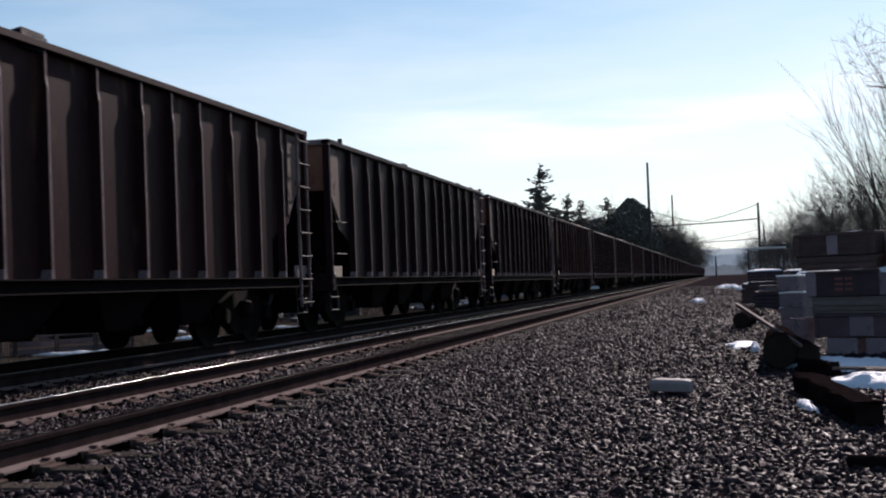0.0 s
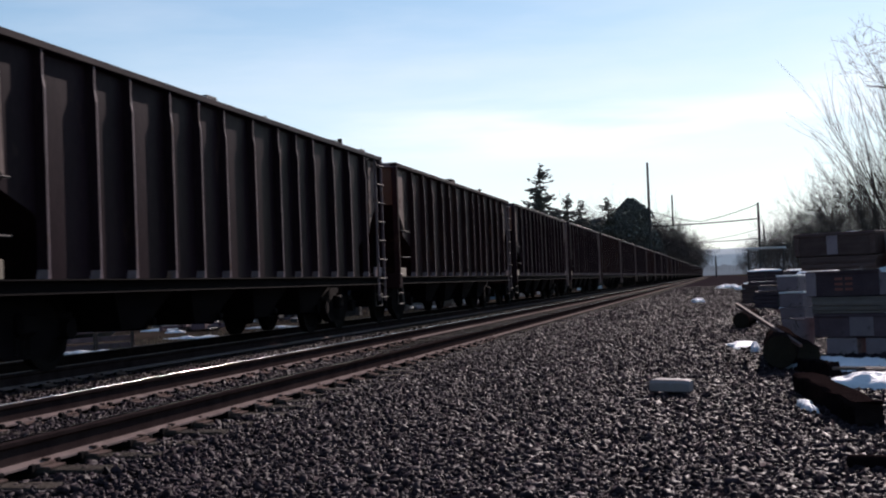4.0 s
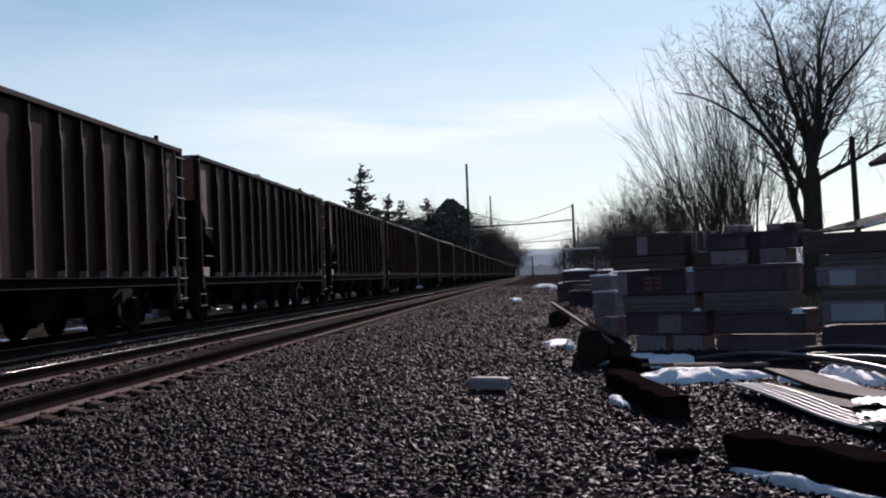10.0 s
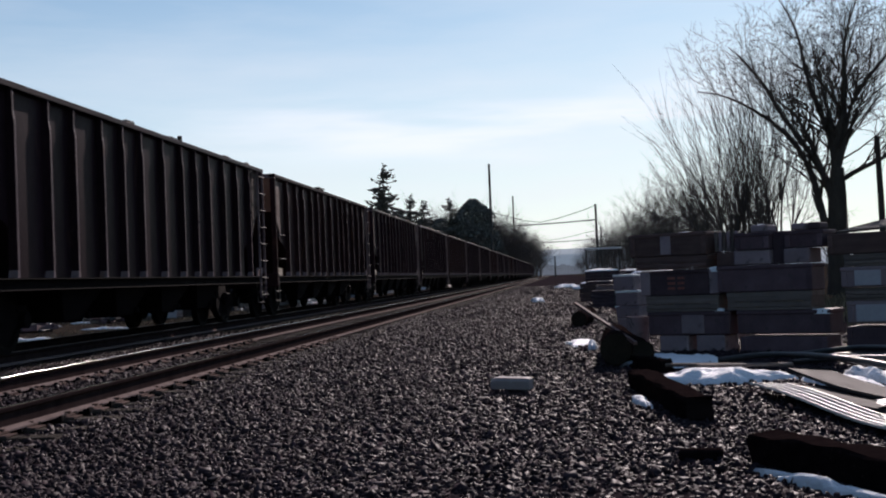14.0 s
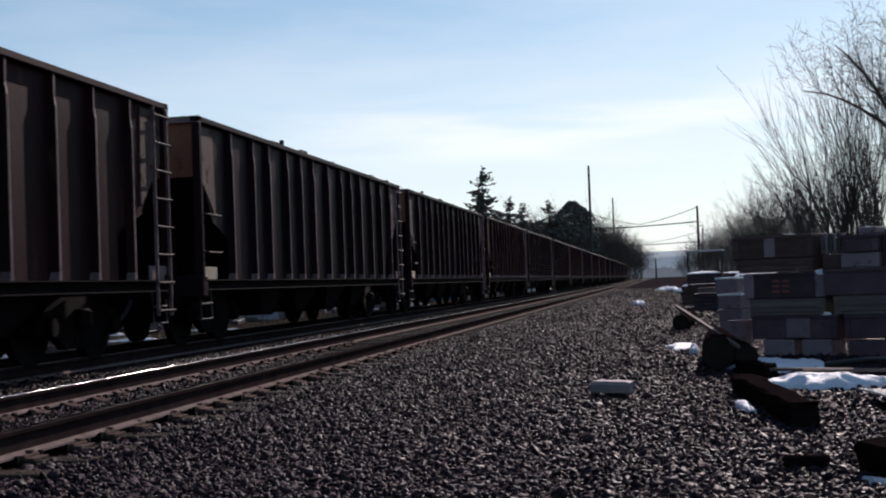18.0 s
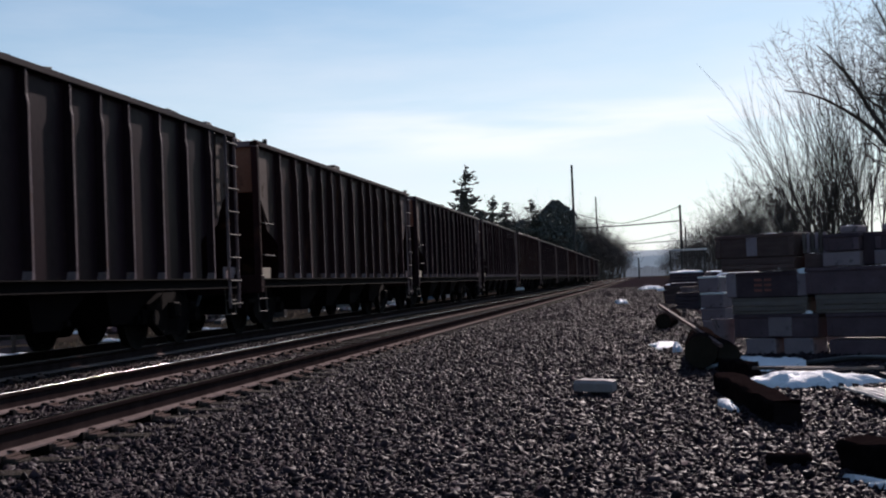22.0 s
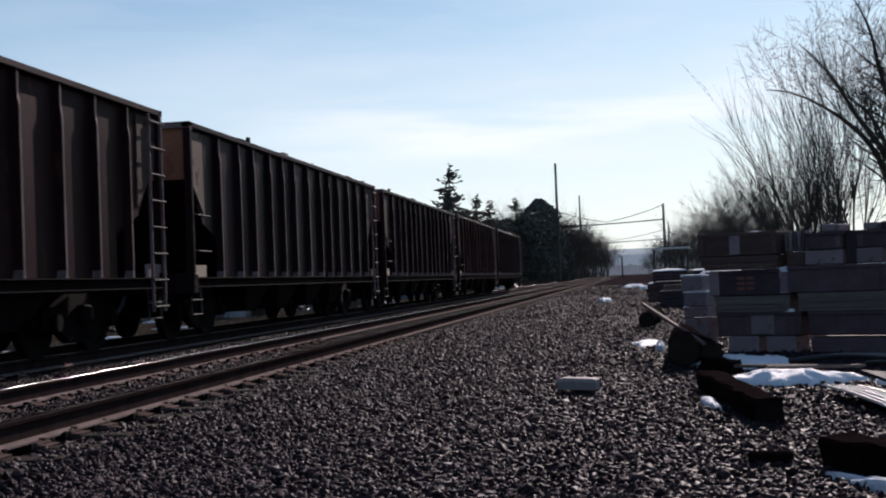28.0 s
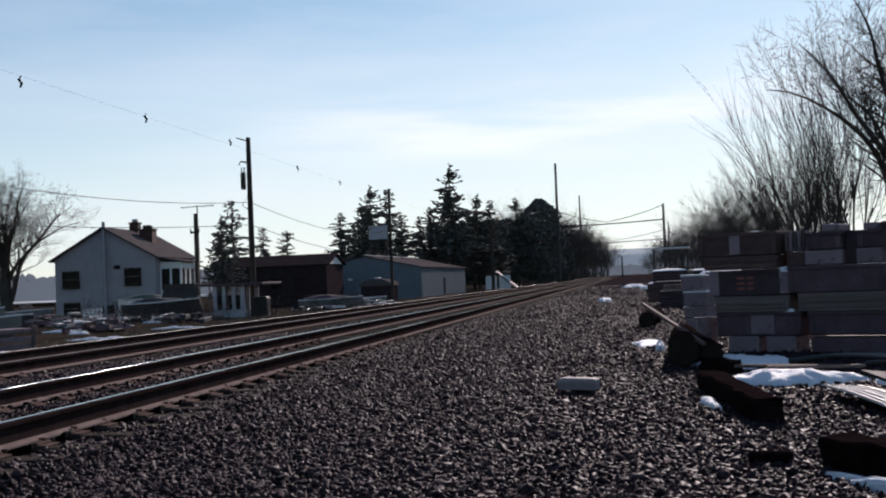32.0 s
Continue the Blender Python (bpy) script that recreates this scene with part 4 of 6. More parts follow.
def dome_tree(seed, height, width, mat):
    """A dense evergreen, rounded, of many leaf clumps with an uneven outline."""
    rng = random.Random(seed)
    a, b = Geo(), Geo()
    a.tube([(0, 0, -0.2), (0, 0, height * 0.8)], [0.35, 0.08], 8, caps=False)
    for k in range(5200):
        f = rng.random() ** 0.9
        z = height * (0.05 + 0.95 * f)
        prof = min(1, (f + 0.12) * 3) * max(0.0, 1 - ((max(f, 0.25) - 0.25) / 0.76) ** 2.3) ** 0.62
        t = rng.uniform(0, 2 * math.pi)
        bump = 1 + 0.5 * noise.noise(Vector((math.cos(t) * 1.6, math.sin(t) * 1.6, f * 5 + seed)))
        rad = width / 2 * prof * bump * rng.uniform(0.55, 1.03) ** 0.6
        c = Vector((math.cos(t) * rad, math.sin(t) * rad, z))
        s = rng.uniform(0.15, 0.34)
        ax = [Vector((rng.gauss(0, 1), rng.gauss(0, 1), rng.gauss(0, 1))).normalized() * s for _ in range(3)]
        b.add([c + ax[0], c + ax[1], c - ax[0], c - ax[1], c + ax[2], c - ax[2]], [(0, 1, 4), (1, 2, 4), (2, 3, 4), (3, 0, 4), (1, 0, 5), (2, 1, 5), (3, 2, 5), (0, 3, 5)])
    return a.mesh("trunk", "bark", 50), b.mesh("crown", mat)


def build_trees():
    rng = random.Random(5)
    # the wide bare tree behind the crates
    plant("bare_tree", shade_tree(12), pose(9.38, 42, -0.1), "wide spreading leafless shade tree behind the crates", "tree")
    # saplings left of it, each on its own root
    stems = [bare_tree(23 + i, 1, 10.2 + 0.7 * i, 0.135, 3, 17, 0.35, (7, 3, 2), fan=0.05, base=0.05, thin=0.011, limbs=1, wob=0.03) for i in range(4)]
    # x, y, side lean, size: one clump fans over the yard, the other stands upright
    clump = [(5.25 + 0.12 * i, 38.6 + 0.3 * (i % 3), -25 + 4.4 * i, 0.54 - 0.010 * i) for i in range(8)]
    clump += [(5.5 + 0.16 * i, 38.4 + 0.5 * (i % 4), 6.0 * math.sin(i * 2.1) - 2, 0.44 + 0.055 * ((i * 3) % 4)) for i in range(12)]
    for k, (x, y, tilt, s) in enumerate(clump):
        t = thing("sapling", pose(x, y, -0.15, rng.uniform(-6, 6), tilt, rng.uniform(0, 20)), "slender leafless sapling in a thicket", "tree", "sapling thicket")
        for nm, me in zip(("trunk", "crown"), stems[k % 4]):
            part(nm, me, None, t, at=Matrix.Diagonal((s, s, s, 1)))
    # low brush behind the crates
    g = Geo()
    for x, y, s in ((3.6, 46, 0.7), (6.0, 52, 1.2), (9.0, 56, 1.3), (11.5, 52, 1.2), (13.0, 46, 1.1), (4.5, 62, 1.0), (8.0, 48, 1.0), (2.8, 56, 0.7), (15.0, 50, 1.3), (4.0, 70, 1.1), (5.0, 82, 1.3)):
        for _ in range(5):
            p = Vector((x + rng.gauss(0, 1.0), y + rng.gauss(0, 1.4), -0.15))
            grow(g, g, p, Vector((rng.gauss(0, 0.3), rng.gauss(0, 0.3), 1)).normalized(), rng.uniform(0.8, 1.6) * s, 0.03, 1, 4, rng, 30, 0.4, (5, 4, 4, 3), 0.009)
    tagged(part("brush", g, "twig"), "grey-brown leafless brush behind the yard", "bare shrub", kind="stuff")
    # woods along both sides of the line
    kinds = [bare_tree(41 + i, 3, 11 + i, 0.16, 4, 32, 0.7, (6, 4, 3, 3), fan=0.28, base=0.3, thin=0.012) for i in range(3)]
    k = 0
    for y in (95, 112, 128, 146, 165, 185, 207, 232, 260, 292, 330, 372, 420, 475, 540, 620, 700, 780, 860, 950):
        for x, s in ((9.5 + y * 0.010, 0.7), (15 + y * 0.02, 0.85), (23 + y * 0.03, 1.0)):
            if y < 180 and x > 20:
                continue
            s *= 0.85 + min(y, 400) * 0.0015
            plant_scaled("bare_tree", kinds[k % 3], x + rng.uniform(-1.2, 1.2), y + rng.uniform(-6, 6), -0.2, rng.uniform(0, 360), s * rng.uniform(0.85, 1.15),
                         "leafless tree in the woods along the line", "tree", "woods along the line")
            k += 1
    for y in (262, 272, 283, 295, 308, 322, 338, 355, 374, 395, 418, 444, 474, 508, 546, 590, 640, 700, 770, 850, 940):
        for x, s in ((-12.4, 0.98), (-16.5, 1.02), (-22, 1.05), (-28, 1.08)):
            plant_scaled("bare_tree", kinds[k % 3], x + rng.uniform(-1.2, 1.2), y + rng.uniform(-6, 6), -0.4, rng.uniform(0, 360), s * rng.uniform(0.9, 1.2) * (1.1 + 0.0006 * (y - 262)),
                         "leafless tree in the woods along the line", "tree", "woods along the line")
            k += 1
    # the yard tree by the house
    plant_scaled("bare_tree", shade_tree(61), -41.4, 77, -1.0, 180, 1.32, "leafless yard tree beside the pale house", "tree", sz=0.96)
    # conifers behind the sheds
    firs = [conifer(71 + i, 12, 7.4, 11, "needle") for i in range(2)]
    thin = [conifer(81 + i, 12, 7.0, 5, "needle2", 0.2) for i in range(2)]
    for me, x, y, s, sz, lab in FIRS:
        src = (firs + thin)[me]
        plant_scaled("conifer", src, x, y, -0.8, x * 37, s, lab, "tree", "conifers behind the sheds", sz, ("trunk", "crown"))
    dome = dome_tree(91, 14, 9, "needle")
    for x, y, s, sz in DOMES:
        plant_scaled("evergreen_tree", dome, x, y, -0.8, x * 61, s, "dense dark evergreen tree with an uneven crown", "tree", "evergreens by the line", sz, ("trunk", "crown"))


# mesh, x, y, width scale, height scale, label
_F, _T = "dark green fir behind the sheds", "thin-crowned grey-green spruce behind the sheds"
FIRS = [
    (0, -20.6, 238, 1.5, 1.45, "dense dark pointed fir beside the line"),
    (0, -26.9, 190, 1.5, 1.67, "tall ragged fir behind the blue shed"),
    (1, -30.3, 190, 1.15, 1.12, _F),
    (1, -33.0, 196, 1.2, 1.03, _F),
    (0, -23.9, 200, 1.25, 1.32, _F),
    (1, -22.0, 202, 1.2, 1.23, _F),
    (0, -36.7, 175, 1.25, 1.34, _F),
    (2, -34.6, 177, 1.2, 1.31, _T),
    (1, -40.0, 170, 1.2, 1.00, _F),
    (0, -38.6, 178, 1.2, 1.15, _F),
    (1, -32.6, 178, 1.2, 0.98, _F),
    (1, -25.4, 205, 1.3, 1.03, _F),
    (0, -28.8, 196, 1.3, 1.11, _F),
    (0, -36.72, 108, 0.62, 0.72, "narrow dark fir beside the pale house"),
    (2, -39.6, 120, 0.85, 0.91, _T),
    (2, -37.9, 125, 0.7, 0.69, _T),
    (3, -36.7, 130, 0.8, 0.68, _T),
]
DOMES = [
    (-16.4, 240, 1.10, 1.22),
    (-23.5, 246, 0.9, 0.99),
    (-27, 250, 1.0, 0.99),
    (-31, 250, 1.1, 0.95),
    (-13.6, 262, 0.6, 0.84),
]
build_trees()


# ---- poles and wires ----
def utility_pole(x, y, z, h, r, label, arms=(), lean=0.0, gear=False, mat="pole"):
    t = thing("utility_pole", pose(x, y, z, 0, lean, 0), label, "utility pole")
    g = Geo()
    g.tube([(0, 0, -0.3), (0, 0, h * 0.5), (0, 0, h)], [r, r * 0.85, r * 0.68], 12)
    part("pole", g, mat, t, smooth=40)
    for zz, w in arms:
        g = Geo()
        g.cbox((0, -0.12, zz), (w, 0.10, 0.12), 0.01)
        arm = part("crossarm", g, mat, t)
        for q in (-0.45, 0.45):
            g = Geo()
            g.tube([(q * w, -0.12, zz + 0.06), (q * w, -0.12, zz + 0.20)], [0.03, 0.045], 8)
            part("insulator", g, "glass", arm)
    if gear:
        g = Geo()
        g.tube([(-0.27, -0.05, h - 2.3), (-0.27, -0.05, h - 1.55)], 0.115, 12)
        can = part("transformer", g, "steel", t, "dark cylindrical transformer", smooth=40)
        g = Geo()
        for q in (-0.08, 0.08):
            g.tube([(-0.27 + q * 0.7, -0.05, h - 1.55), (-0.27 + q * 0.7, -0.05, h - 1.32)], 0.03, 6)
        part("bushing", g, "glass", can)
        g = Geo()
        g.tube([(-0.05, 0, h - 0.15), (-0.55, 0, h + 0.02)], 0.03, 6)
        g.tube([(-0.05, 0, h - 1.1), (-0.40, 0, h - 1.05), (-0.46, 0, h - 1.2)], 0.04, 6)
        part("bracket", g, "steel", t)
        g = Geo()
        g.tube([(-0.02, -0.18, h - 2.6), (-0.30, -0.2, h - 3.0), (-0.05, -0.18, h - 3.2)], 0.02, 6)
        part("drop_loop", g, "rubber", t)
    return t


def cable(name, a, b, sag, r, label, n=14):
    a, b = Vector(a), Vector(b)
    g = Geo()
    g.tube([a.lerp(b, i / n) - Vector((0, 0, sag * 4 * (i / n) * (1 - i / n))) for i in range(n + 1)], r, 5)
    return tagged(part(name, g, "wire"), label, "wire")


def build_poles():
    utility_pole(-16.3, 52, -0.25, 7.95, 0.145, "dark utility pole with a transformer by the boat yard", gear=True, lean=0.0)
    utility_pole(-22.5, 62, -0.5, 5.6, 0.12, "short dark pole with a lamp head and brackets", arms=((4.6, 0.5),))
    utility_pole(-18.35, 95, -0.6, 9.1, 0.135, "dark utility pole before the blue shed", lean=0.0)
    utility_pole(-16.3, 150, -0.6, 8.0, 0.18, "dark utility pole beyond the blue shed")
    utility_pole(-14.9, 138, -0.5, 6.0, 0.16, "weathered utility pole beside the line")
    utility_pole(10.4, 40, -0.1, 5.1, 0.12, "leaning weathered pole beside the bare tree", lean=-1.0)
    utility_pole(-23.3, 32.6, -0.2, 6.4, 0.15, "utility pole at the end of the boat yard")
    # tall steel poles with cross-wires over the tracks
    for x, y, h, r in ((-10.95, 205, 20.2, 0.27), (6.6, 205, 12.6, 0.27), (-11.1, 318, 22.0, 0.27), (10.2, 318, 13.0, 0.25), (-1.0, 400, 7.0, 0.3), (9.3, 260, 11.0, 0.22)):
        utility_pole(x, y, -0.2, h, r, "tall dark steel line pole beside the tracks", mat="steel")
    for y, xa, xb, z, zb in ((205, -10.95, 6.6, 9.3, 9.8), (318, -11.1, 10.2, 9.2, 9.6)):
        cable("span_wire", (xa, y, z), (xb, y, zb), 0.12, 0.10, "dark cross-span wire over the tracks")
        cable("span_wire", (xa, y, z + 2.6), (-2.5, y, z + 0.4), 0.25, 0.05, "thin stay wire over the tracks")
        cable("span_wire", (xb, y, zb + 2.4), (-2.5, y, z + 0.5), 0.25, 0.06, "thin stay wire over the tracks")
    # wires of the roadside poles
    cable("power_line", (-16.3, 52, 4.83), (-18.35, 95, 5.2), 0.7, 0.014, "sagging power line between poles")
    cable("power_line", (-16.3, 52, 3.83), (-23.3, 32.6, 3.7), 0.25, 0.013, "power line to the house")
    cable("power_line", (-16.3, 52, 3.83), (-18.35, 95, 3.4), 0.5, 0.014, "sagging power line between poles")
    cable("power_line", (-16.3, 52, 4.83), (-23.3, 32.6, 5.6), 0.55, 0.013, "power line to the house")
    cable("power_line", (-18.35, 95, 4.6), (-16.3, 150, 4.8), 0.8, 0.022, "sagging power line between poles")
    cable("power_line", (-18.35, 95, 3.1), (-24.0, 112, 3.5), 0.2, 0.02, "service wire to the brown building")
    cable("power_line", (-18.35, 95, 6.0), (-26.5, 108, 5.6), 0.4, 0.02, "service wire to the brown building")
    # signal wire along the line with its vibration dampers
    w = thing("signal_wire", pose(-16.85, 0, 7.34), "thin overhead wire with small dark dampers", "wire")
    g = Geo()
    g.tube([(0, -20, 0), (0, 52, 0), (-1.0, 95, 0.2), (-1.0, 150, 0.1)], 0.0025, 4)
    part("strand", g, "wire", w)
    for y, dz in ((32.5, -0.18), (41.7, -0.06), (51.2, 0.1), (63.2, 0.0), (74.0, 0.03), (88.0, 0.05)):
        g = Geo()
        x = -1.0 * max(0, y - 52) / 43
        g.tube([(x + 0.02, y, dz + 0.18), (x - 0.05, y, dz + 0.08), (x + 0.03, y, dz - 0.03), (x - 0.02, y + 0.01, dz - 0.16)], [0.024, 0.048, 0.045, 0.026], 6)
        part("damper", g, "rubber", w)


build_poles()


# ---- buildings ----
def window(parent, m, w, h, panes=2, frame_mat="white"):
    """A window: frame, sill and panes, facing -y of m."""
    g = Geo()
    b = 0.07
    for s in (-1, 1):
        g.cbox((s * (w / 2), 0, h / 2), (b, 0.09, h + b), 0.008)
        g.cbox((0, 0, h / 2 + s * h / 2), (w - b, 0.09, b), 0.008)
    win = part("window", g, frame_mat, parent, at=m)
    g = Geo()
    g.cbox((0, -0.06, -b), (w + 0.2, 0.14, 0.05), 0.008)
    part("sill", g, frame_mat, win)
    for k in range(panes):
        g = Geo()
        ph = (h - b) / panes
        g.box((0, 0.02, b / 2 + ph * (k + 0.5)), (w - b, 0.012, ph - 0.035))
        part("pane", g, "glass", win)
    return win


def shell(t, w, d, h, peak, wall_mat, roof_mat, over=0.35, thick=0.16, ridge_along_y=True):
    """Four walls with a gable roof. Origin at the front left corner, x along the front, y back."""
    for x0, x1, y0, y1 in ((0, w, 0, thick), (0, w, d - thick, d), (0, thick, thick, d - thick), (w - thick, w, thick, d - thick)):
        g = Geo()
        gable = (x1 - x0 > thick * 2) == ridge_along_y
        if gable and ridge_along_y:
            g.add([(x0, y0, 0), (x1, y0, 0), (x1, y0, h), ((x0 + x1) / 2, y0, peak), (x0, y0, h), (x0, y1, 0), (x1, y1, 0), (x1, y1, h), ((x0 + x1) / 2, y1, peak), (x0, y1, h)],
                  [(0, 1, 2, 3, 4), (9, 8, 7, 6, 5), (0, 5, 6, 1), (1, 6, 7, 2), (2, 7, 8, 3), (3, 8, 9, 4), (4, 9, 5, 0)])
        elif gable:
            g.add([(x0, y0, 0), (x0, y1, 0), (x0, y1, h), (x0, (y0 + y1) / 2, peak), (x0, y0, h), (x1, y0, 0), (x1, y1, 0), (x1, y1, h), (x1, (y0 + y1) / 2, peak), (x1, y0, h)],
                  [(0, 1, 2, 3, 4), (9, 8, 7, 6, 5), (0, 5, 6, 1), (1, 6, 7, 2), (2, 7, 8, 3), (3, 8, 9, 4), (4, 9, 5, 0)])
        else:
            g.box(((x0 + x1) / 2, (y0 + y1) / 2, h / 2), (x1 - x0, y1 - y0, h))
        part("wall", g, wall_mat, t)
    for s in (0, 1):
        g = Geo()
        if ridge_along_y:
            slope = (peak - h) / (w / 2)
            xe = -over if s == 0 else w + over
            g.plate([(w / 2, -over, peak + 0.08), (xe, -over, h - slope * over + 0.08), (xe, d + over, h - slope * over + 0.08), (w / 2, d + over, peak + 0.08)], 0.12)
        else:
            slope = (peak - h) / (d / 2)
            ye = -over if s == 0 else d + over
            g.plate([(-over, d / 2, peak + 0.08), (-over, ye, h - slope * over + 0.08), (w + over, ye, h - slope * over + 0.08), (w + over, d / 2, peak + 0.08)], 0.12)
        part("roof", g, roof_mat, t)


def build_house():
    """The pale two-level house; its gable faces the line."""
    t = thing("house", pose(-42.3, 86, -0.85, 0, 0, 2.0), "pale blue-grey sided house with a brown shingle gable roof", "house")
    w, d, h, peak = 7.75, 9.2, 4.55, 6.75
    shell(t, w, d, h, peak, "siding", "shingle")
    for k in range(24):
        g = Geo()
        z = 0.2 + k * 0.19
        g.cbox((w / 2, -0.012, z), (w - 0.06, 0.03, 0.022), 0.004)
        part("siding_course", g, "siding", t)
    for x, z, ww, hh in ((0.62, 2.45, 1.25, 1.2), (5.45, 2.5, 1.2, 1.22), (0.68, 0.45, 1.2, 0.85), (3.7, 0.5, 0.8, 0.5), (5.6, 0.45, 0.9, 0.55)):
        window(t, pose(x + ww / 2, -0.085, z), ww, hh, frame_mat="brownwood")
    g = Geo()
    g.tube([(3.95, -0.22, -0.1), (3.95, -0.22, peak + 0.5)], 0.12, 12)
    part("flue_pipe", g, "siding", t, "tall pale flue pipe")
    g = Geo()
    g.cbox((4.85, -0.05, 3.85), (0.5, 0.1, 0.28), 0.02)
    part("wall_vent", g, "glass", t)
    for x, y, s, z in ((4.0, 6.2, 0.7, 7.35), (5.4, 5.2, 1.05, 6.75)):
        g = Geo()
        g.cbox((x, y, z - 0.7), (s, s, 1.5), 0.02)
        g.cbox((x, y, z + 0.08), (s + 0.14, s + 0.14, 0.12), 0.02)
        ch = part("chimney", g, "brick", t, "red brick chimney")
        g = Geo()
        g.cbox((x, y, z + 0.28), (s * 0.6, s * 0.6, 0.26), 0.06)
        part("chimney_cap", g, "siding" if s < 1 else "steel", ch)
    # glazed porch on the side
    g = Geo()
    g.cbox((w + 0.85, 3.1, 1.0), (1.7, 4.2, 2.0), 0.02)
    porch = part("porch", g, "white", t, "white glazed side porch")
    g = Geo()
    g.cbox((w + 0.85, 3.1, 3.85), (1.7, 4.2, 0.5), 0.02)
    part("fascia", g, "white", porch)
    for x, y in [(1.62, y) for y in (1.06, 2.05, 3.1, 4.2, 5.14)] + [(0.08, 1.06), (0.85, 1.06)]:
        g = Geo()
        g.cbox((w + x, y, 2.8), (0.15, 0.14, 1.6), 0.01)
        part("post", g, "white", porch)
    for y in (1.55, 2.58, 3.65, 4.67):
        g = Geo()
        g.box((w + 1.6, y, 2.8), (0.02, 0.9, 1.6))
        part("pane", g, "glass", porch)
    for x in (0.46, 1.25):
        g = Geo()
        g.box((w + x, 1.04, 2.8), (0.62, 0.02, 1.6))
        part("pane", g, "glass", porch)
    g = Geo()
    g.plate([(w - 0.1, 0.8, 4.45), (w + 1.95, 0.8, 4.1), (w + 1.95, 5.5, 4.1), (w - 0.1, 5.5, 4.45)], 0.1)
    part("porch_roof", g, "shingle", t)
    g = Geo()
    for k in range(8):
        g.cbox((w + 1.0 + k * 0.26, 0.6, 1.9 - k * 0.24), (0.28, 1.0, 0.06), 0.01)
    g.plate([(w + 0.9, 0.1, 1.7), (w + 0.9, 0.1, 2.0), (w + 3.1, 0.1, 0.0), (w + 2.8, 0.1, 0.0)], 0.06)
    part("stairs", g, "white", t, "white painted outside stairs")
    # television mast
    m = thing("antenna_mast", pose(-33.2, 92, -0.85), "thin television antenna mast behind the house", "antenna")
    g = Geo()
    g.tube([(0, 0, 0), (0, 0, 8.6)], 0.05, 6)
    for q in (0.1, -0.1):
        g.tube([(q, 0, 3), (q * 0.3, 0, 8.0)], 0.02, 4)
    part("mast", g, "steel", m)
    g = Geo()
    g.tube([(-1.3, 0, 8.45), (1.3, 0.2, 8.55)], 0.03, 5)
    for k in range(7):
        g.tube([(-1.2 + k * 0.4, -0.5, 8.47), (-1.2 + k * 0.4, 0.5, 8.5)], 0.018, 4)
    part("aerial", g, "steel", m)


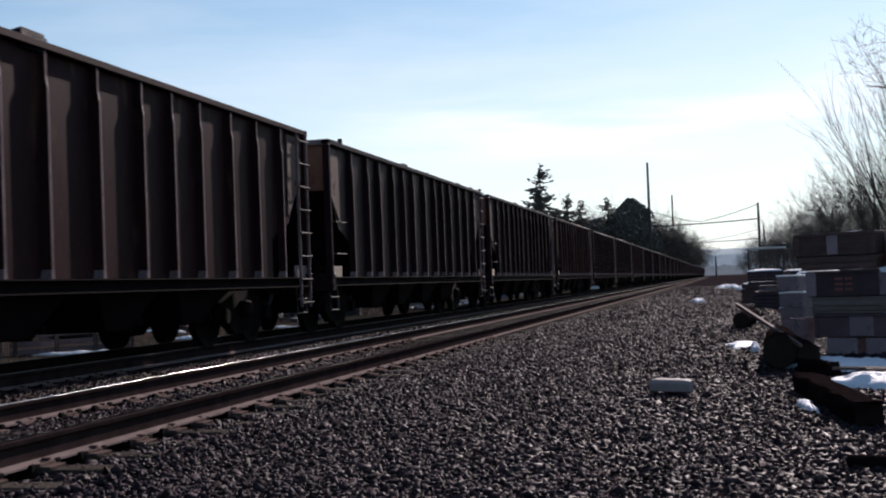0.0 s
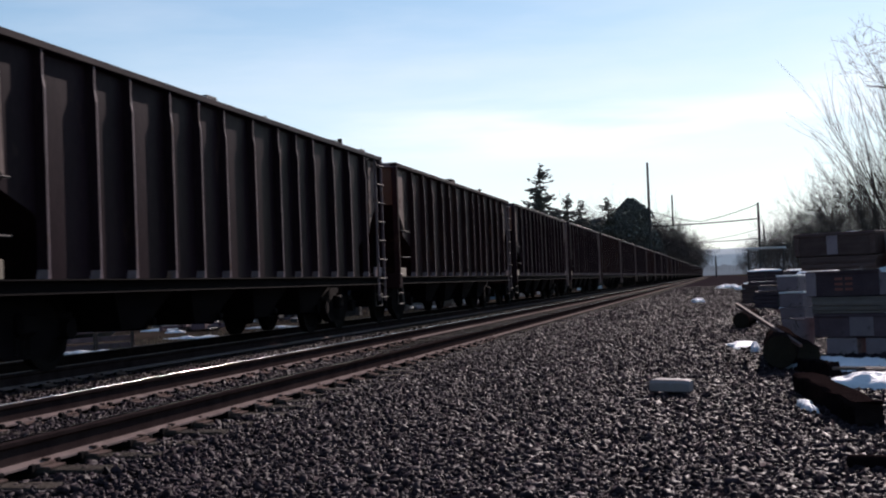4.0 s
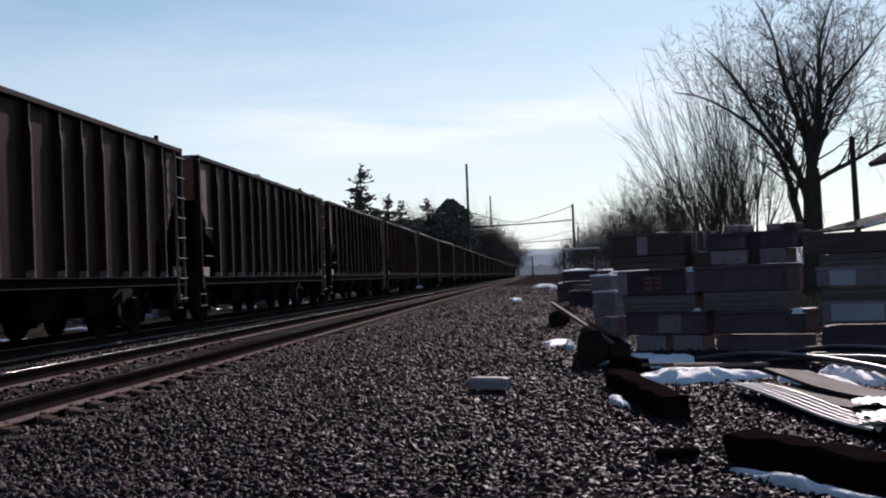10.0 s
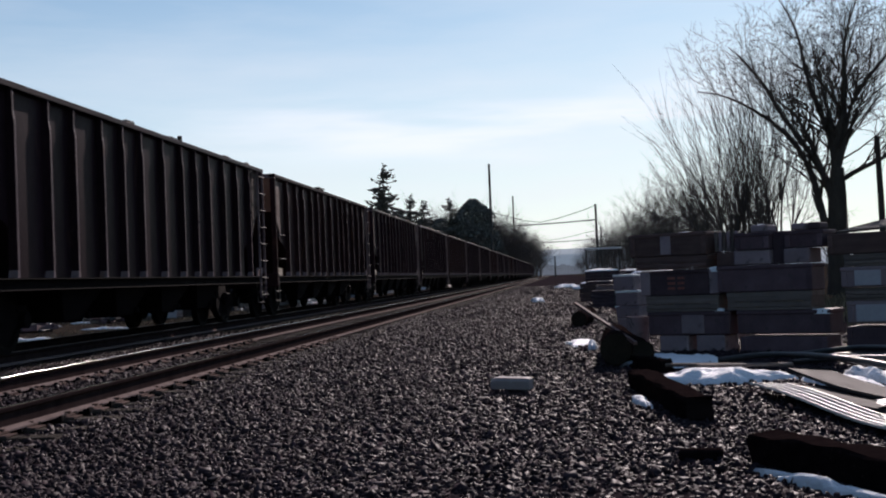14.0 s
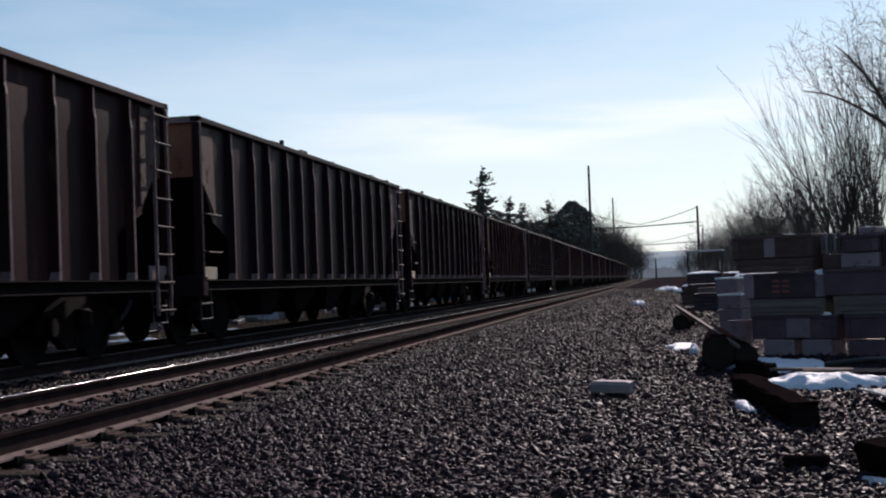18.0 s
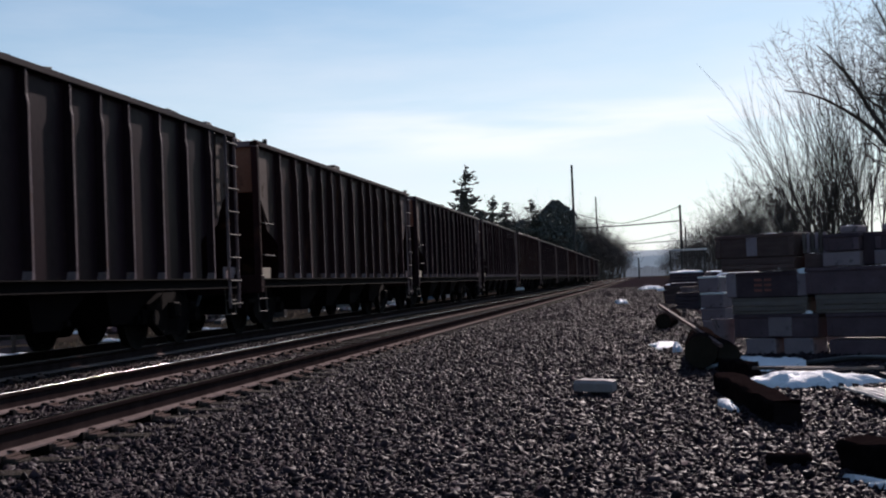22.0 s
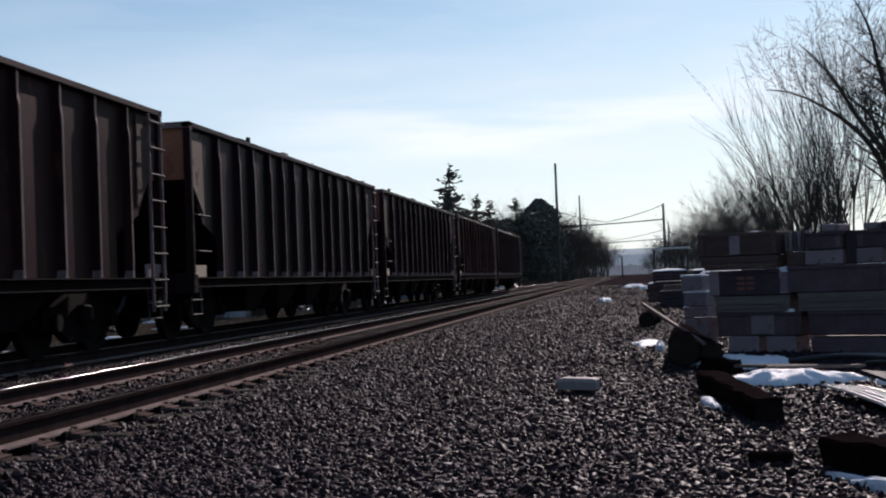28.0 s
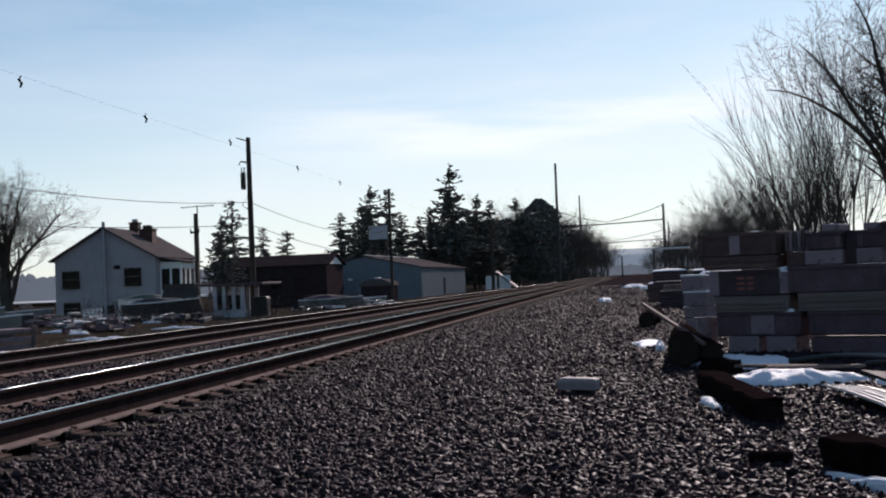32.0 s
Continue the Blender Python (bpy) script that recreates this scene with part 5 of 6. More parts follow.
def build_sheds():
    # white kiosk with glazed openings by the pole
    t = thing("kiosk", pose(-17.45, 50, -0.35, 0, 0, -6), "small white kiosk with tall openings and a flat roof", "shed")
    for y in (0, 1.5):
        for x, ww in ((0.09, 0.18), (0.50, 0.16), (0.95, 0.16), (1.35, 0.20)):
            g = Geo()
            g.cbox((x, y, 0.75), (ww, 0.1, 1.5), 0.01)
            part("wall_panel", g, "siding", t)
        g = Geo()
        g.cbox((0.72, y, 0.24), (1.44, 0.09, 0.48), 0.01)
        part("wall_base", g, "siding", t)
    for x in (0.29, 0.72, 1.15):
        g = Geo()
        g.box((x, 0.0, 0.80), (0.26, 0.03, 0.62))
        part("lower_pane", g, "glass", t)
    g = Geo()
    g.cbox((0.95, 0.75, 1.56), (2.9, 2.1, 0.10), 0.02)
    part("roof", g, "crate", t)
    g = Geo()
    g.cbox((0, 0, 0.55), (0.75, 0.5, 0.9), 0.06)
    tagged(part("dark_bin", g, "tarp", at=pose(-15.75, 51.2, -0.36)), "dark tarp-covered bin at the foot of the pole", "bin")

    # long brown building
    t = thing("brown_building", pose(-40.4, 116, -0.9, 0, 0, 0), "long low dark-brown building with a shallow roof", "building")
    shell(t, 11.5, 7, 4.0, 5.0, "brownwood", "brownwood", ridge_along_y=False)
    for k in range(16):
        g = Geo()
        g.cbox((5.75, -0.03, 0.2 + k * 0.25), (11.4, 0.05, 0.03), 0.005)
        part("siding_course", g, "brownwood", t)
    for x in (1.4, 3.9, 6.4, 8.9):
        window(t, pose(x, -0.05, 1.7), 1.1, 1.2, frame_mat="brownwood")
    g = Geo()
    g.plate([(11.53, 0.5, 4.06), (11.53, 6.5, 4.06), (11.53, 3.5, 4.9)], 0.05)
    part("gable_panel", g, "white", t, "white-painted gable")
    # little rounded hut before the blue shed
    t = thing("hut", pose(-22.9, 104, -0.75, 0, 0, -6), "small brown hut with a rounded roof before the blue shed", "shed")
    g = Geo()
    g.cbox((1.35, 1.1, 0.8), (2.7, 2.2, 1.6), 0.03)
    part("wall", g, "brownwood", t)
    g = Geo()
    arc = [(1.35 - 1.5 * math.cos(math.pi * i / 10), 1.55 + 0.62 * math.sin(math.pi * i / 10)) for i in range(11)]
    g.sweep(arc, -0.15, 2.35)
    part("roof", g, "shingle", t, smooth=40)
    g = Geo()
    g.cbox((0.9, -0.05, 0.75), (0.8, 0.06, 1.5), 0.01)
    part("door", g, "brownwood", t)
    g = Geo()
    g.cbox((1.5, 0.3, 2.24), (0.5, 0.4, 0.12), 0.03)
    part("roof_vent", g, "white", t, "white roof vent")
    # pale panel on posts
    t = thing("sign_panel", pose(-34.9, 165, -0.9), "blank pale grey panel on two tall posts among the firs", "sign")
    g = Geo()
    g.cbox((1.3, 0, 8.95), (2.6, 0.12, 1.9), 0.02)
    part("panel", g, "siding", t)
    for q in (0.25, 2.35):
        g = Geo()
        g.cbox((q, 0.16, 4.8), (0.2, 0.2, 9.9), 0.02)
        part("post", g, "pole", t)
    # tarp shelter behind the dark boat
    t = thing("tarp_shelter", pose(-21.7, 54.6, -0.42, 0, 0, -4), "low shelter under a dark tarp beside the kiosk", "shelter")
    g = Geo()
    g.plate([(0.35, -0.1, 1.72), (1.85, -0.1, 1.72), (2.35, -0.1, 0.1), (-0.15, -0.1, 0.1)], 0.05)
    g.plate([(0.3, -0.15, 1.75), (0.3, 1.9, 1.75), (1.9, 1.9, 1.75), (1.9, -0.15, 1.75)], 0.06)
    part("tarp", g, "tarp", t)
    for q in ((0.05, 0.1), (2.15, 0.1), (0.3, 1.8), (1.9, 1.8)):
        g = Geo()
        g.tube([(q[0], q[1], -0.1), (q[0] * 0.8 + 0.22, q[1], 1.7)], 0.035, 6)
        part("post", g, "lumber", t)
    # white gable end behind it
    t = thing("shed", pose(-33.9, 136, -0.9, 0, 0, 0), "small white-gabled shed beside the brown building", "shed")
    shell(t, 1.9, 2.0, 3.6, 5.2, "white", "brownwood", over=0.15)

    # blue steel shed
    t = thing("blue_shed", pose(-34.4, 130, -0.8, 0, 0, -1.5), "blue steel-sided shed with a low grey gable roof", "shed")
    w, d, h, peak = 12.6, 30.0, 3.35, 4.75
    shell(t, w, d, h, peak, "bluemetal", "shingle", over=0.2)
    for k in range(50):
        g = Geo()
        g.box((w + 0.012, 0.3 + k * 0.6, h / 2), (0.03, 0.06, h - 0.1))
        part("siding_rib", g, "bluemetal", t)
    for k in range(20):
        g = Geo()
        x = 0.3 + k * 0.62
        g.box((x, -0.012, (h - 0.1) / 2), (0.06, 0.03, h - 0.15))
        part("siding_rib", g, "bluemetal", t)
    g = Geo()
    g.plate([(w / 2, -0.22, peak + 0.24), (w / 2 + 0.3, -0.22, peak + 0.20), (w / 2 + 0.3, d, peak + 0.20), (w / 2, d, peak + 0.24)], 0.05)
    part("ridge_cap", g, "white", t, "pale ridge flashing")
    g = Geo()
    g.cbox((w + 0.04, 14.0, 1.1), (0.06, 1.0, 2.2), 0.01)
    part("door", g, "brownwood", t)
    g = Geo()
    g.cbox((4.7, -0.15, 2.35), (0.5, 0.2, 0.2), 0.03)
    part("wall_lamp", g, "white", t)
    # small white lean-to beyond
    t = thing("lean_to", pose(-17.4, 150, -0.6, 0, 0, 0), "small white lean-to with a sloping roof", "shed")
    for x in (0.9, 2.6):
        g = Geo()
        g.cbox((x, 0, 1.0), (1.4, 0.12, 2.0), 0.02)
        part("wall_panel", g, "white", t)
    g = Geo()
    g.plate([(1.5, -0.5, 2.5), (4.0, -0.5, 0.5), (4.0, 2.5, 0.5), (1.5, 2.5, 2.5)], 0.12)
    g.plate([(0.0, -0.5, 1.9), (1.5, -0.5, 2.5), (1.5, 2.5, 2.5), (0.0, 2.5, 1.9)], 0.12)
    part("roof", g, "crate", t)

    # building at the edge of the yard behind the crates
    t = thing("trackside_building", pose(13.45, 36, -0.2, 0, 0, 12), "dark two-level building with a wide eave", "building")
    g = Geo()
    g.cbox((3.0, 3.0, 2.4), (6, 6, 4.8), 0.03)
    part("wall", g, "brownwood", t)
    for s in (0, 1):
        g = Geo()
        xe = -0.6 if s == 0 else 6.6
        g.plate([(xe, -0.7, 4.45), (xe, 6.7, 4.45), (3, 6.7, 6.4), (3, -0.7, 6.4)], 0.16)
        part("roof", g, "shingle", t)
    for z in (0.9, 3.0):
        window(t, pose(1.6, -0.04, z), 1.0, 1.2, frame_mat="brownwood")
    t = thing("low_shed", pose(7.3, 27.5, -0.1, 0, 0, 10), "low dark shed with a sloping sheet roof", "shed")
    g = Geo()
    g.cbox((1.6, 1.2, 0.87), (3.0, 2.2, 1.74), 0.02)
    part("wall", g, "brownwood", t)
    g = Geo()
    g.plate([(-0.2, -0.3, 1.82), (3.6, -0.3, 2.62), (3.6, 2.7, 2.62), (-0.2, 2.7, 1.82)], 0.05)
    part("roof", g, "board", t)
    g = Geo()
    g.cbox((1.7, -0.32, 2.25), (3.85, 0.03, 0.05), 0.008, Matrix.Translation((1.7, 0, 2.25)) @ pose(0, 0, 0, 0, -11.9, 0) @ Matrix.Translation((-1.7, 0, -2.25)))
    part("roof_edge", g, "white", t, "white edge board of the roof")


build_house()
build_sheds()


# ---- the boat yard across the line ----
def boat(m, L, B, H, label, hull="boathull", cover=None):
    t = thing("boat", m, label, "boat", "boats in the yard")
    g = Geo()
    n, rows = 10, []
    for i in range(n + 1):
        u = i / n
        half = B / 2 * (1 - max(0, (u - 0.45) / 0.55) ** 2.2)
        sheer = H * (1 + 0.22 * u * u)
        keel = H * 0.55 * max(0, (u - 0.7) / 0.3) ** 2
        rows.append([(u * L, -half, sheer), (u * L, -half * 0.82, keel + H * 0.30), (u * L, 0, keel), (u * L, half * 0.82, keel + H * 0.30), (u * L, half, sheer),
                     (u * L, half * 0.9, sheer - 0.03), (u * L, 0, sheer - 0.12), (u * L, -half * 0.9, sheer - 0.03)])
    k = 8
    g.v = [p for r in rows for p in r]
    g.f = [(i * k + j, i * k + (j + 1) % k, (i + 1) * k + (j + 1) % k, (i + 1) * k + j) for i in range(n) for j in range(k)] + [tuple(range(k))]
    part("hull", g, hull, t, smooth=40)
    g = Geo()
    for s in (-1, 1):
        g.tube([(r[0][0], s * abs(r[0][1]), r[0][2] + 0.02) for r in rows], 0.03, 6)
    part("gunwale", g, "white", t)
    if cover:
        g = Geo()
        pts = []
        for i in range(8):
            u = 0.04 + 0.9 * i / 7
            half = B / 2 * (1 - max(0, (u - 0.45) / 0.55) ** 2.2) * 1.02
            for j in range(5):
                v = j / 4 * 2 - 1
                pts.append((u * L, v * half, H * 1.02 + 0.28 * (1 - v * v) * math.sin(math.pi * min(1, u * 1.1)) + 0.05 * math.sin(9 * u + 3 * v)))
        g.v = pts
        g.f = [(i * 5 + j, i * 5 + j + 1, (i + 1) * 5 + j + 1, (i + 1) * 5 + j) for i in range(7) for j in range(4)]
        part("cover", g, cover, t, "stretched boat cover")
    else:
        g = Geo()
        g.plate([(L * 0.55, -B * 0.36, H * 1.08), (L * 0.55, B * 0.36, H * 1.08), (L * 0.48, B * 0.32, H * 1.08 + 0.4), (L * 0.48, -B * 0.32, H * 1.08 + 0.4)], 0.03)
        part("windscreen", g, "glass", t)
    return t


def pile(name, m, seed, n, size, mats, label, category, spread=(2.0, 1.0)):
    """A heap of odd timbers and panels, each piece a part."""
    rng = random.Random(seed)
    t = thing(name, m, label, category)
    for k in range(n):
        g = Geo()
        s = (size * rng.uniform(0.4, 1.6), size * rng.uniform(0.2, 0.6), size * rng.uniform(0.08, 0.3))
        g.cbox((0, 0, 0), s, 0.01)
        part("piece", g, rng.choice(mats), t, at=pose(rng.uniform(-1, 1) * spread[0], rng.uniform(-1, 1) * spread[1], s[2] / 2 + rng.uniform(0, 0.25) * size, rng.uniform(-8, 8), rng.uniform(-8, 8), rng.uniform(0, 180)))
    return t


def lattice_crate(m):
    t = thing("lattice_crate", m, "white lattice crate in the boat yard", "crate")
    for k in range(5):
        for y in (0, 0.5):
            g = Geo()
            g.cbox((0.36, y, 0.04 + k * 0.125), (0.72, 0.025, 0.05), 0.006)
            part("slat", g, "white", t)
    for x in (0.04, 0.25, 0.47, 0.68):
        for y in (0, 0.5):
            g = Geo()
            g.cbox((x, y + 0.025 if y else -0.025, 0.29), (0.05, 0.025, 0.58), 0.006)
            part("upright", g, "white", t)


def weeds(x0, x1, y0, y1, n, seed, h):
    """Dry grass blades, three-sided and bent, as one sheet of stuff."""
    rng = random.Random(seed)
    g = Geo()
    for _ in range(n):
        x, y = rng.uniform(x0, x1), rng.uniform(y0, y1)
        z, a = ground_z(x, y) - 0.02, rng.uniform(0, 6.28)
        hh, lean = h * rng.uniform(0.4, 1.3), rng.uniform(0.05, 0.5)
        d = Vector((math.cos(a), math.sin(a), 0))
        sd = Vector((-d.y, d.x, 0)) * 0.016
        p = Vector((x, y, z))
        g.add([p - sd, p + sd, p + d * 0.02, p + d * lean * hh * 0.4 + Vector((0, 0, hh * 0.6)), p + d * lean * hh + Vector((0, 0, hh))], [(0, 1, 3), (1, 2, 3), (2, 0, 3), (0, 3, 4), (1, 4, 3)])
    tagged(part("dry_weeds", g, "weed"), "dry straw-coloured weeds beside the line", "weeds", kind="stuff")


def on_ground(x, y, turn=0, lift=0.0):
    return pose(x, y, ground_z(x, y) + lift, 0, 0, turn)


def build_yard():
    boat(on_ground(-19.3, 32.6, -4), 2.3, 1.2, 0.56, "weathered pale boat hull on the ground")
    boat(on_ground(-25.6, 40.5, 4), 3.6, 1.4, 0.7, "pale boat with a canopy behind the dock sections", cover="boathull")
    for x, y, r, L in ((-16.6, 20.6, 64, 3.3), (-15.2, 23.9, 66, 3.4), (-20.4, 33.6, 10, 1.3)):
        t = thing("dock_section", on_ground(x, y, r), "pale weathered dock section lying beside the line", "dock section", "dock sections")
        for k, z in enumerate((0.10, 0.27, 0.46)):
            g = Geo()
            g.cbox((L / 2, 0, z), (L, 0.05, 0.12 if k < 2 else 0.09), 0.008)
            part("rail_board", g, "cratepale", t)
        for k in range(4):
            g = Geo()
            g.cbox((0.1 + k * (L - 0.2) / 3, -0.05, 0.26), (0.09, 0.06, 0.6), 0.008)
            part("post", g, "lumber", t)
        for k in range(8):
            g = Geo()
            g.cbox((0.12 + k * (L - 0.24) / 7, 0.45, 0.5), (L / 8.6, 0.85, 0.035), 0.006)
            part("deck_board", g, "cratepale", t)
    boat(on_ground(-27.2, 46.5, -3), 3.4, 1.5, 0.42, "low dark covered boat in the yard", hull="tarp", cover="tarp")
    boat(on_ground(-21.9, 51.5, -2), 3.3, 1.6, 0.72, "dark boat under a tarp beside the kiosk", hull="tarp", cover="tarp")
    boat(on_ground(-25.6, 59, 10, 0.25), 3.6, 1.5, 0.6, "white boat with a green canvas top", cover="green")
    boat(on_ground(-36.0, 66, -15), 4.0, 1.6, 0.6, "white boat beneath the yard tree")
    boat(on_ground(-16.6, 61, 4), 3.2, 1.4, 0.5, "grey covered boat behind the pole", cover="crate")
    boat(on_ground(-19.5, 78, 20), 4.0, 1.6, 0.5, "grey boat hull before the brown building")
    for x, y, s in ((-25.2, 59.0, 0.25), (-23.2, 59.2, 0.25)):
        g = Geo()
        g.cbox((0, 0, 0.11), (0.25, 1.1, 0.3), 0.02)
        tagged(part("cradle_beam", g, "lumber", at=on_ground(x, y, 10, -0.02)), "timber beam propping a boat", "beam")
    lattice_crate(on_ground(-24.3, 52, 4))
    W = ["brownwood", "lumber", "white", "tarp", "crate", "boathull", "cratepale"]
    for k, (x, y, n, size, sx, sy) in enumerate(((-21.2, 44.5, 26, 0.49, 1.6, 0.7), (-22.6, 46.2, 22, 0.58, 1.4, 0.6), (-19.6, 47.2, 26, 0.52, 1.5, 0.8), (-20.6, 49.5, 24, 0.61, 1.6, 0.8), (-23.0, 50.2, 22, 0.58, 1.6, 0.7),
                                                 (-26.5, 53.5, 22, 0.65, 1.8, 0.8), (-18.4, 50.5, 18, 0.52, 0.8, 0.7), (-14.6, 56.5, 20, 0.58, 1.3, 0.8), (-13.8, 63.0, 20, 0.61, 1.2, 1.2), (-15.2, 70.0, 22, 0.72, 1.8, 1.4), (-17.5, 74.0, 18, 0.80, 2.0, 1.4), (-29.5, 57.0, 20, 0.72, 2.0, 1.0), (-24.6, 48.4, 24, 0.62, 1.5, 0.7), (-17.2, 46.8, 22, 0.55, 1.0, 0.6), (-20.8, 53.0, 22, 0.66, 1.4, 0.8))):
        pile("scrap_heap", on_ground(x, y), 3 + k, n, size, W, "heap of scrap boards, crates and sheet", "scrap heap", (sx, sy))
    for k, (x, y, n, sx, sy) in enumerate(((-17.0, 37.2, 16, 1.0, 0.5), (-18.4, 40.0, 16, 1.0, 0.6), (-16.6, 44.5, 14, 1.0, 0.6))):
        pile("scrap_heap", on_ground(x, y), 33 + k, n, 0.6, ["crate", "boathull", "zinc", "cratepale", "tarp", "brownwood", "lumber"], "heap of pale plastic and metal scrap with snow", "scrap heap", (sx, sy))
    for x, y, r in ((-22.85, 52.6, 20), (-22.45, 52.7, 14)):
        t = thing("plastic_chair", on_ground(x, y, r), "white plastic chair standing in the yard", "chair", "yard chairs")
        g = Geo()
        g.plate([(0, 0, 0.42), (0.36, 0, 0.42), (0.40, -0.08, 0.85), (-0.04, -0.08, 0.85)], 0.03)
        part("backrest", g, "white", t)
        g = Geo()
        g.cbox((0.18, 0.2, 0.42), (0.42, 0.42, 0.04), 0.01)
        part("seat", g, "white", t)
        for q in ((0, 0.02), (0.36, 0.02), (0, 0.4), (0.36, 0.4)):
            g = Geo()
            g.tube([(q[0], q[1], -0.02), (q[0], q[1], 0.41)], 0.02, 6)
            part("leg", g, "white", t)
    for k, (x, y, w, s) in enumerate(((-20.9, 43.6, 1.4, 0.35), (-18.3, 45.4, 0.8, 0.25), (-21.9, 48.4, 0.9, 0.25), (-13.4, 68.0, 2.0, 0.6), (-12.6, 18.2, 1.6, 0.25), (-13.4, 24.5, 2.5, 0.4), (-13.8, 31.0, 2.2, 0.4), (-12.9, 14.0, 1.8, 0.3), (-14.5, 38, 2.0, 0.4), (-18.5, 38.0, 1.5, 0.5), (-17.0, 36.0, 0.7, 0.5), (-18.3, 42.5, 0.9, 0.6))):
        snow_patch(x, y, w, s, 40 + k, ground_z(x, y))
    rng = random.Random(77)
    g = Geo()
    for x, y in ((-20.3, 46.2), (-17.6, 48.3), (-23.6, 46.6), (-18.8, 46.0), (-14.2, 60.0), (-13.2, 50.0), (-17.2, 45.2), (-16.2, 47.5), (-21.6, 47.0), (-15.4, 50.5)):
        for _ in range(9):
            p = Vector((x + rng.gauss(0, 0.4), y + rng.gauss(0, 0.4), ground_z(x, y) - 0.05))
            grow(g, g, p, Vector((rng.gauss(0, 0.5), rng.gauss(0, 0.5), 0.8)).normalized(), rng.uniform(0.4, 0.9), 0.012, 2, 4, rng, 40, 0.0, (5, 5, 5, 4))
    tagged(part("brush_heaps", g, "twig"), "low heaps of dry brown brush in the yard", "brush", kind="stuff")
    weeds(-15.5, -11.9, 12, 60, 4200, 8, 0.10)
    weeds(-30.0, -15.5, 40, 62, 1600, 9, 0.16)
    weeds(2.0, 9.0, 19, 36, 2600, 10, 0.25)


def snow_patch(x, y, w, d, seed, z=0.0, turn=0, thick=0.06):
    """A thin sheet of old snow with a ragged edge."""
    g = Geo()
    n, m = 48, 9
    rng = random.Random(seed)
    g.v.append((0, 0, thick))
    for j in range(1, m + 1):
        f = j / m
        for i in range(n):
            a = 2 * math.pi * i / n
            r = 1 + 0.42 * noise.noise(Vector((math.cos(a) * 1.7, math.sin(a) * 1.7, seed))) + 0.34 * noise.noise(Vector((math.cos(a) * 5, math.sin(a) * 5, seed + 9))) + 0.16 * noise.noise(Vector((math.cos(a) * 13, math.sin(a) * 13, seed + 4)))
            px, py = math.cos(a) * w / 2 * r * f, math.sin(a) * d / 2 * r * f
            hz = thick * (1 - f ** 3) * (1 + 0.7 * noise.noise(Vector((px * 3, py * 3, seed))) + 0.5 * noise.noise(Vector((px * 11, py * 11, seed)))) - (0.05 if j == m else 0)
            g.v.append((px, py, hz))
    g.f = [(0, 1 + i, 1 + (i + 1) % n) for i in range(n)] + [(1 + (j - 1) * n + i, 1 + j * n + i, 1 + j * n + (i + 1) % n, 1 + (j - 1) * n + (i + 1) % n) for j in range(1, m) for i in range(n)]
    return tagged(part("snow_patch", g, "snow", smooth=70, at=pose(x, y, z, 0, 0, turn)), "thin patch of old snow on the ground", "snow", "snow patches")


build_yard()


# ---- the storage stacks ----
STACK_TURN = -30.0


def crate(x, z, w, h, d, mat, label, tape=None, tape_mat="cratepale", lid=True, writing=False, y=0.0, corners=False):
    """A storage crate; x along the row of stacks, z its underside."""
    x, z, w, h, d, y = (q * STACK_SCALE for q in (x, z, w, h, d * 0.62, y))
    j = 57.0 * x + 31.0 * z
    m = STACK_BASE @ pose(x, y + 0.025 * math.sin(j), z, 0, 0, 1.3 * math.sin(2.3 * j))
    t = thing("storage_crate", m, label, "crate", "stacked crates")
    g = Geo()
    g.cbox((w / 2, d / 2, h / 2 - 0.015), (w, d, h - 0.03), 0.012)
    part("body", g, mat, t)
    if lid:
        g = Geo()
        g.cbox((w / 2, d / 2, h - 0.025), (w + 0.03, d + 0.03, 0.05), 0.01)
        part("lid", g, mat, t)
    for q in (0.03, w - 0.03):
        g = Geo()
        g.cbox((q, -0.008, h / 2 - 0.02), (0.06, 0.02, h - 0.07), 0.004)
        part("batten", g, mat, t)
    if tape:
        g = Geo()
        g.cbox((tape[0], -0.012, h / 2 - 0.01), (tape[1], 0.014, h - 0.06), 0.003)
        part("label_sheet", g, tape_mat, t, "pale paper label sheet")
    if corners:
        for q in (-0.02, w - 0.10):
            g = Geo()
            g.cbox((q + 0.06, 0.05, h / 2), (0.13, 0.14, h - 0.02), 0.008)
            part("corner_piece", g, "cratepale", t, "pale corner piece")
    if writing:
        for q, ww in ((0.40, 0.10), (0.53, 0.09)):
            for k in range(3):
                g = Geo()
                g.box((q, -0.012, h * (0.28 + 0.2 * k)), (ww, 0.006, 0.03))
                part("faded_mark", g, "orange", t, "faded red painted mark")
    return t


def block(x, z, w, h, d, mat, label, y=0.0):
    x, z, w, h, d, y = (q * STACK_SCALE for q in (x, z, w, h, d * 0.62, y))
    g = Geo()
    g.cbox((w / 2, d / 2, h / 2), (w, d, h), 0.015)
    return tagged(part("spacer_block", g, mat, at=STACK_BASE @ pose(x, y, z)), label, "block", "spacer blocks")


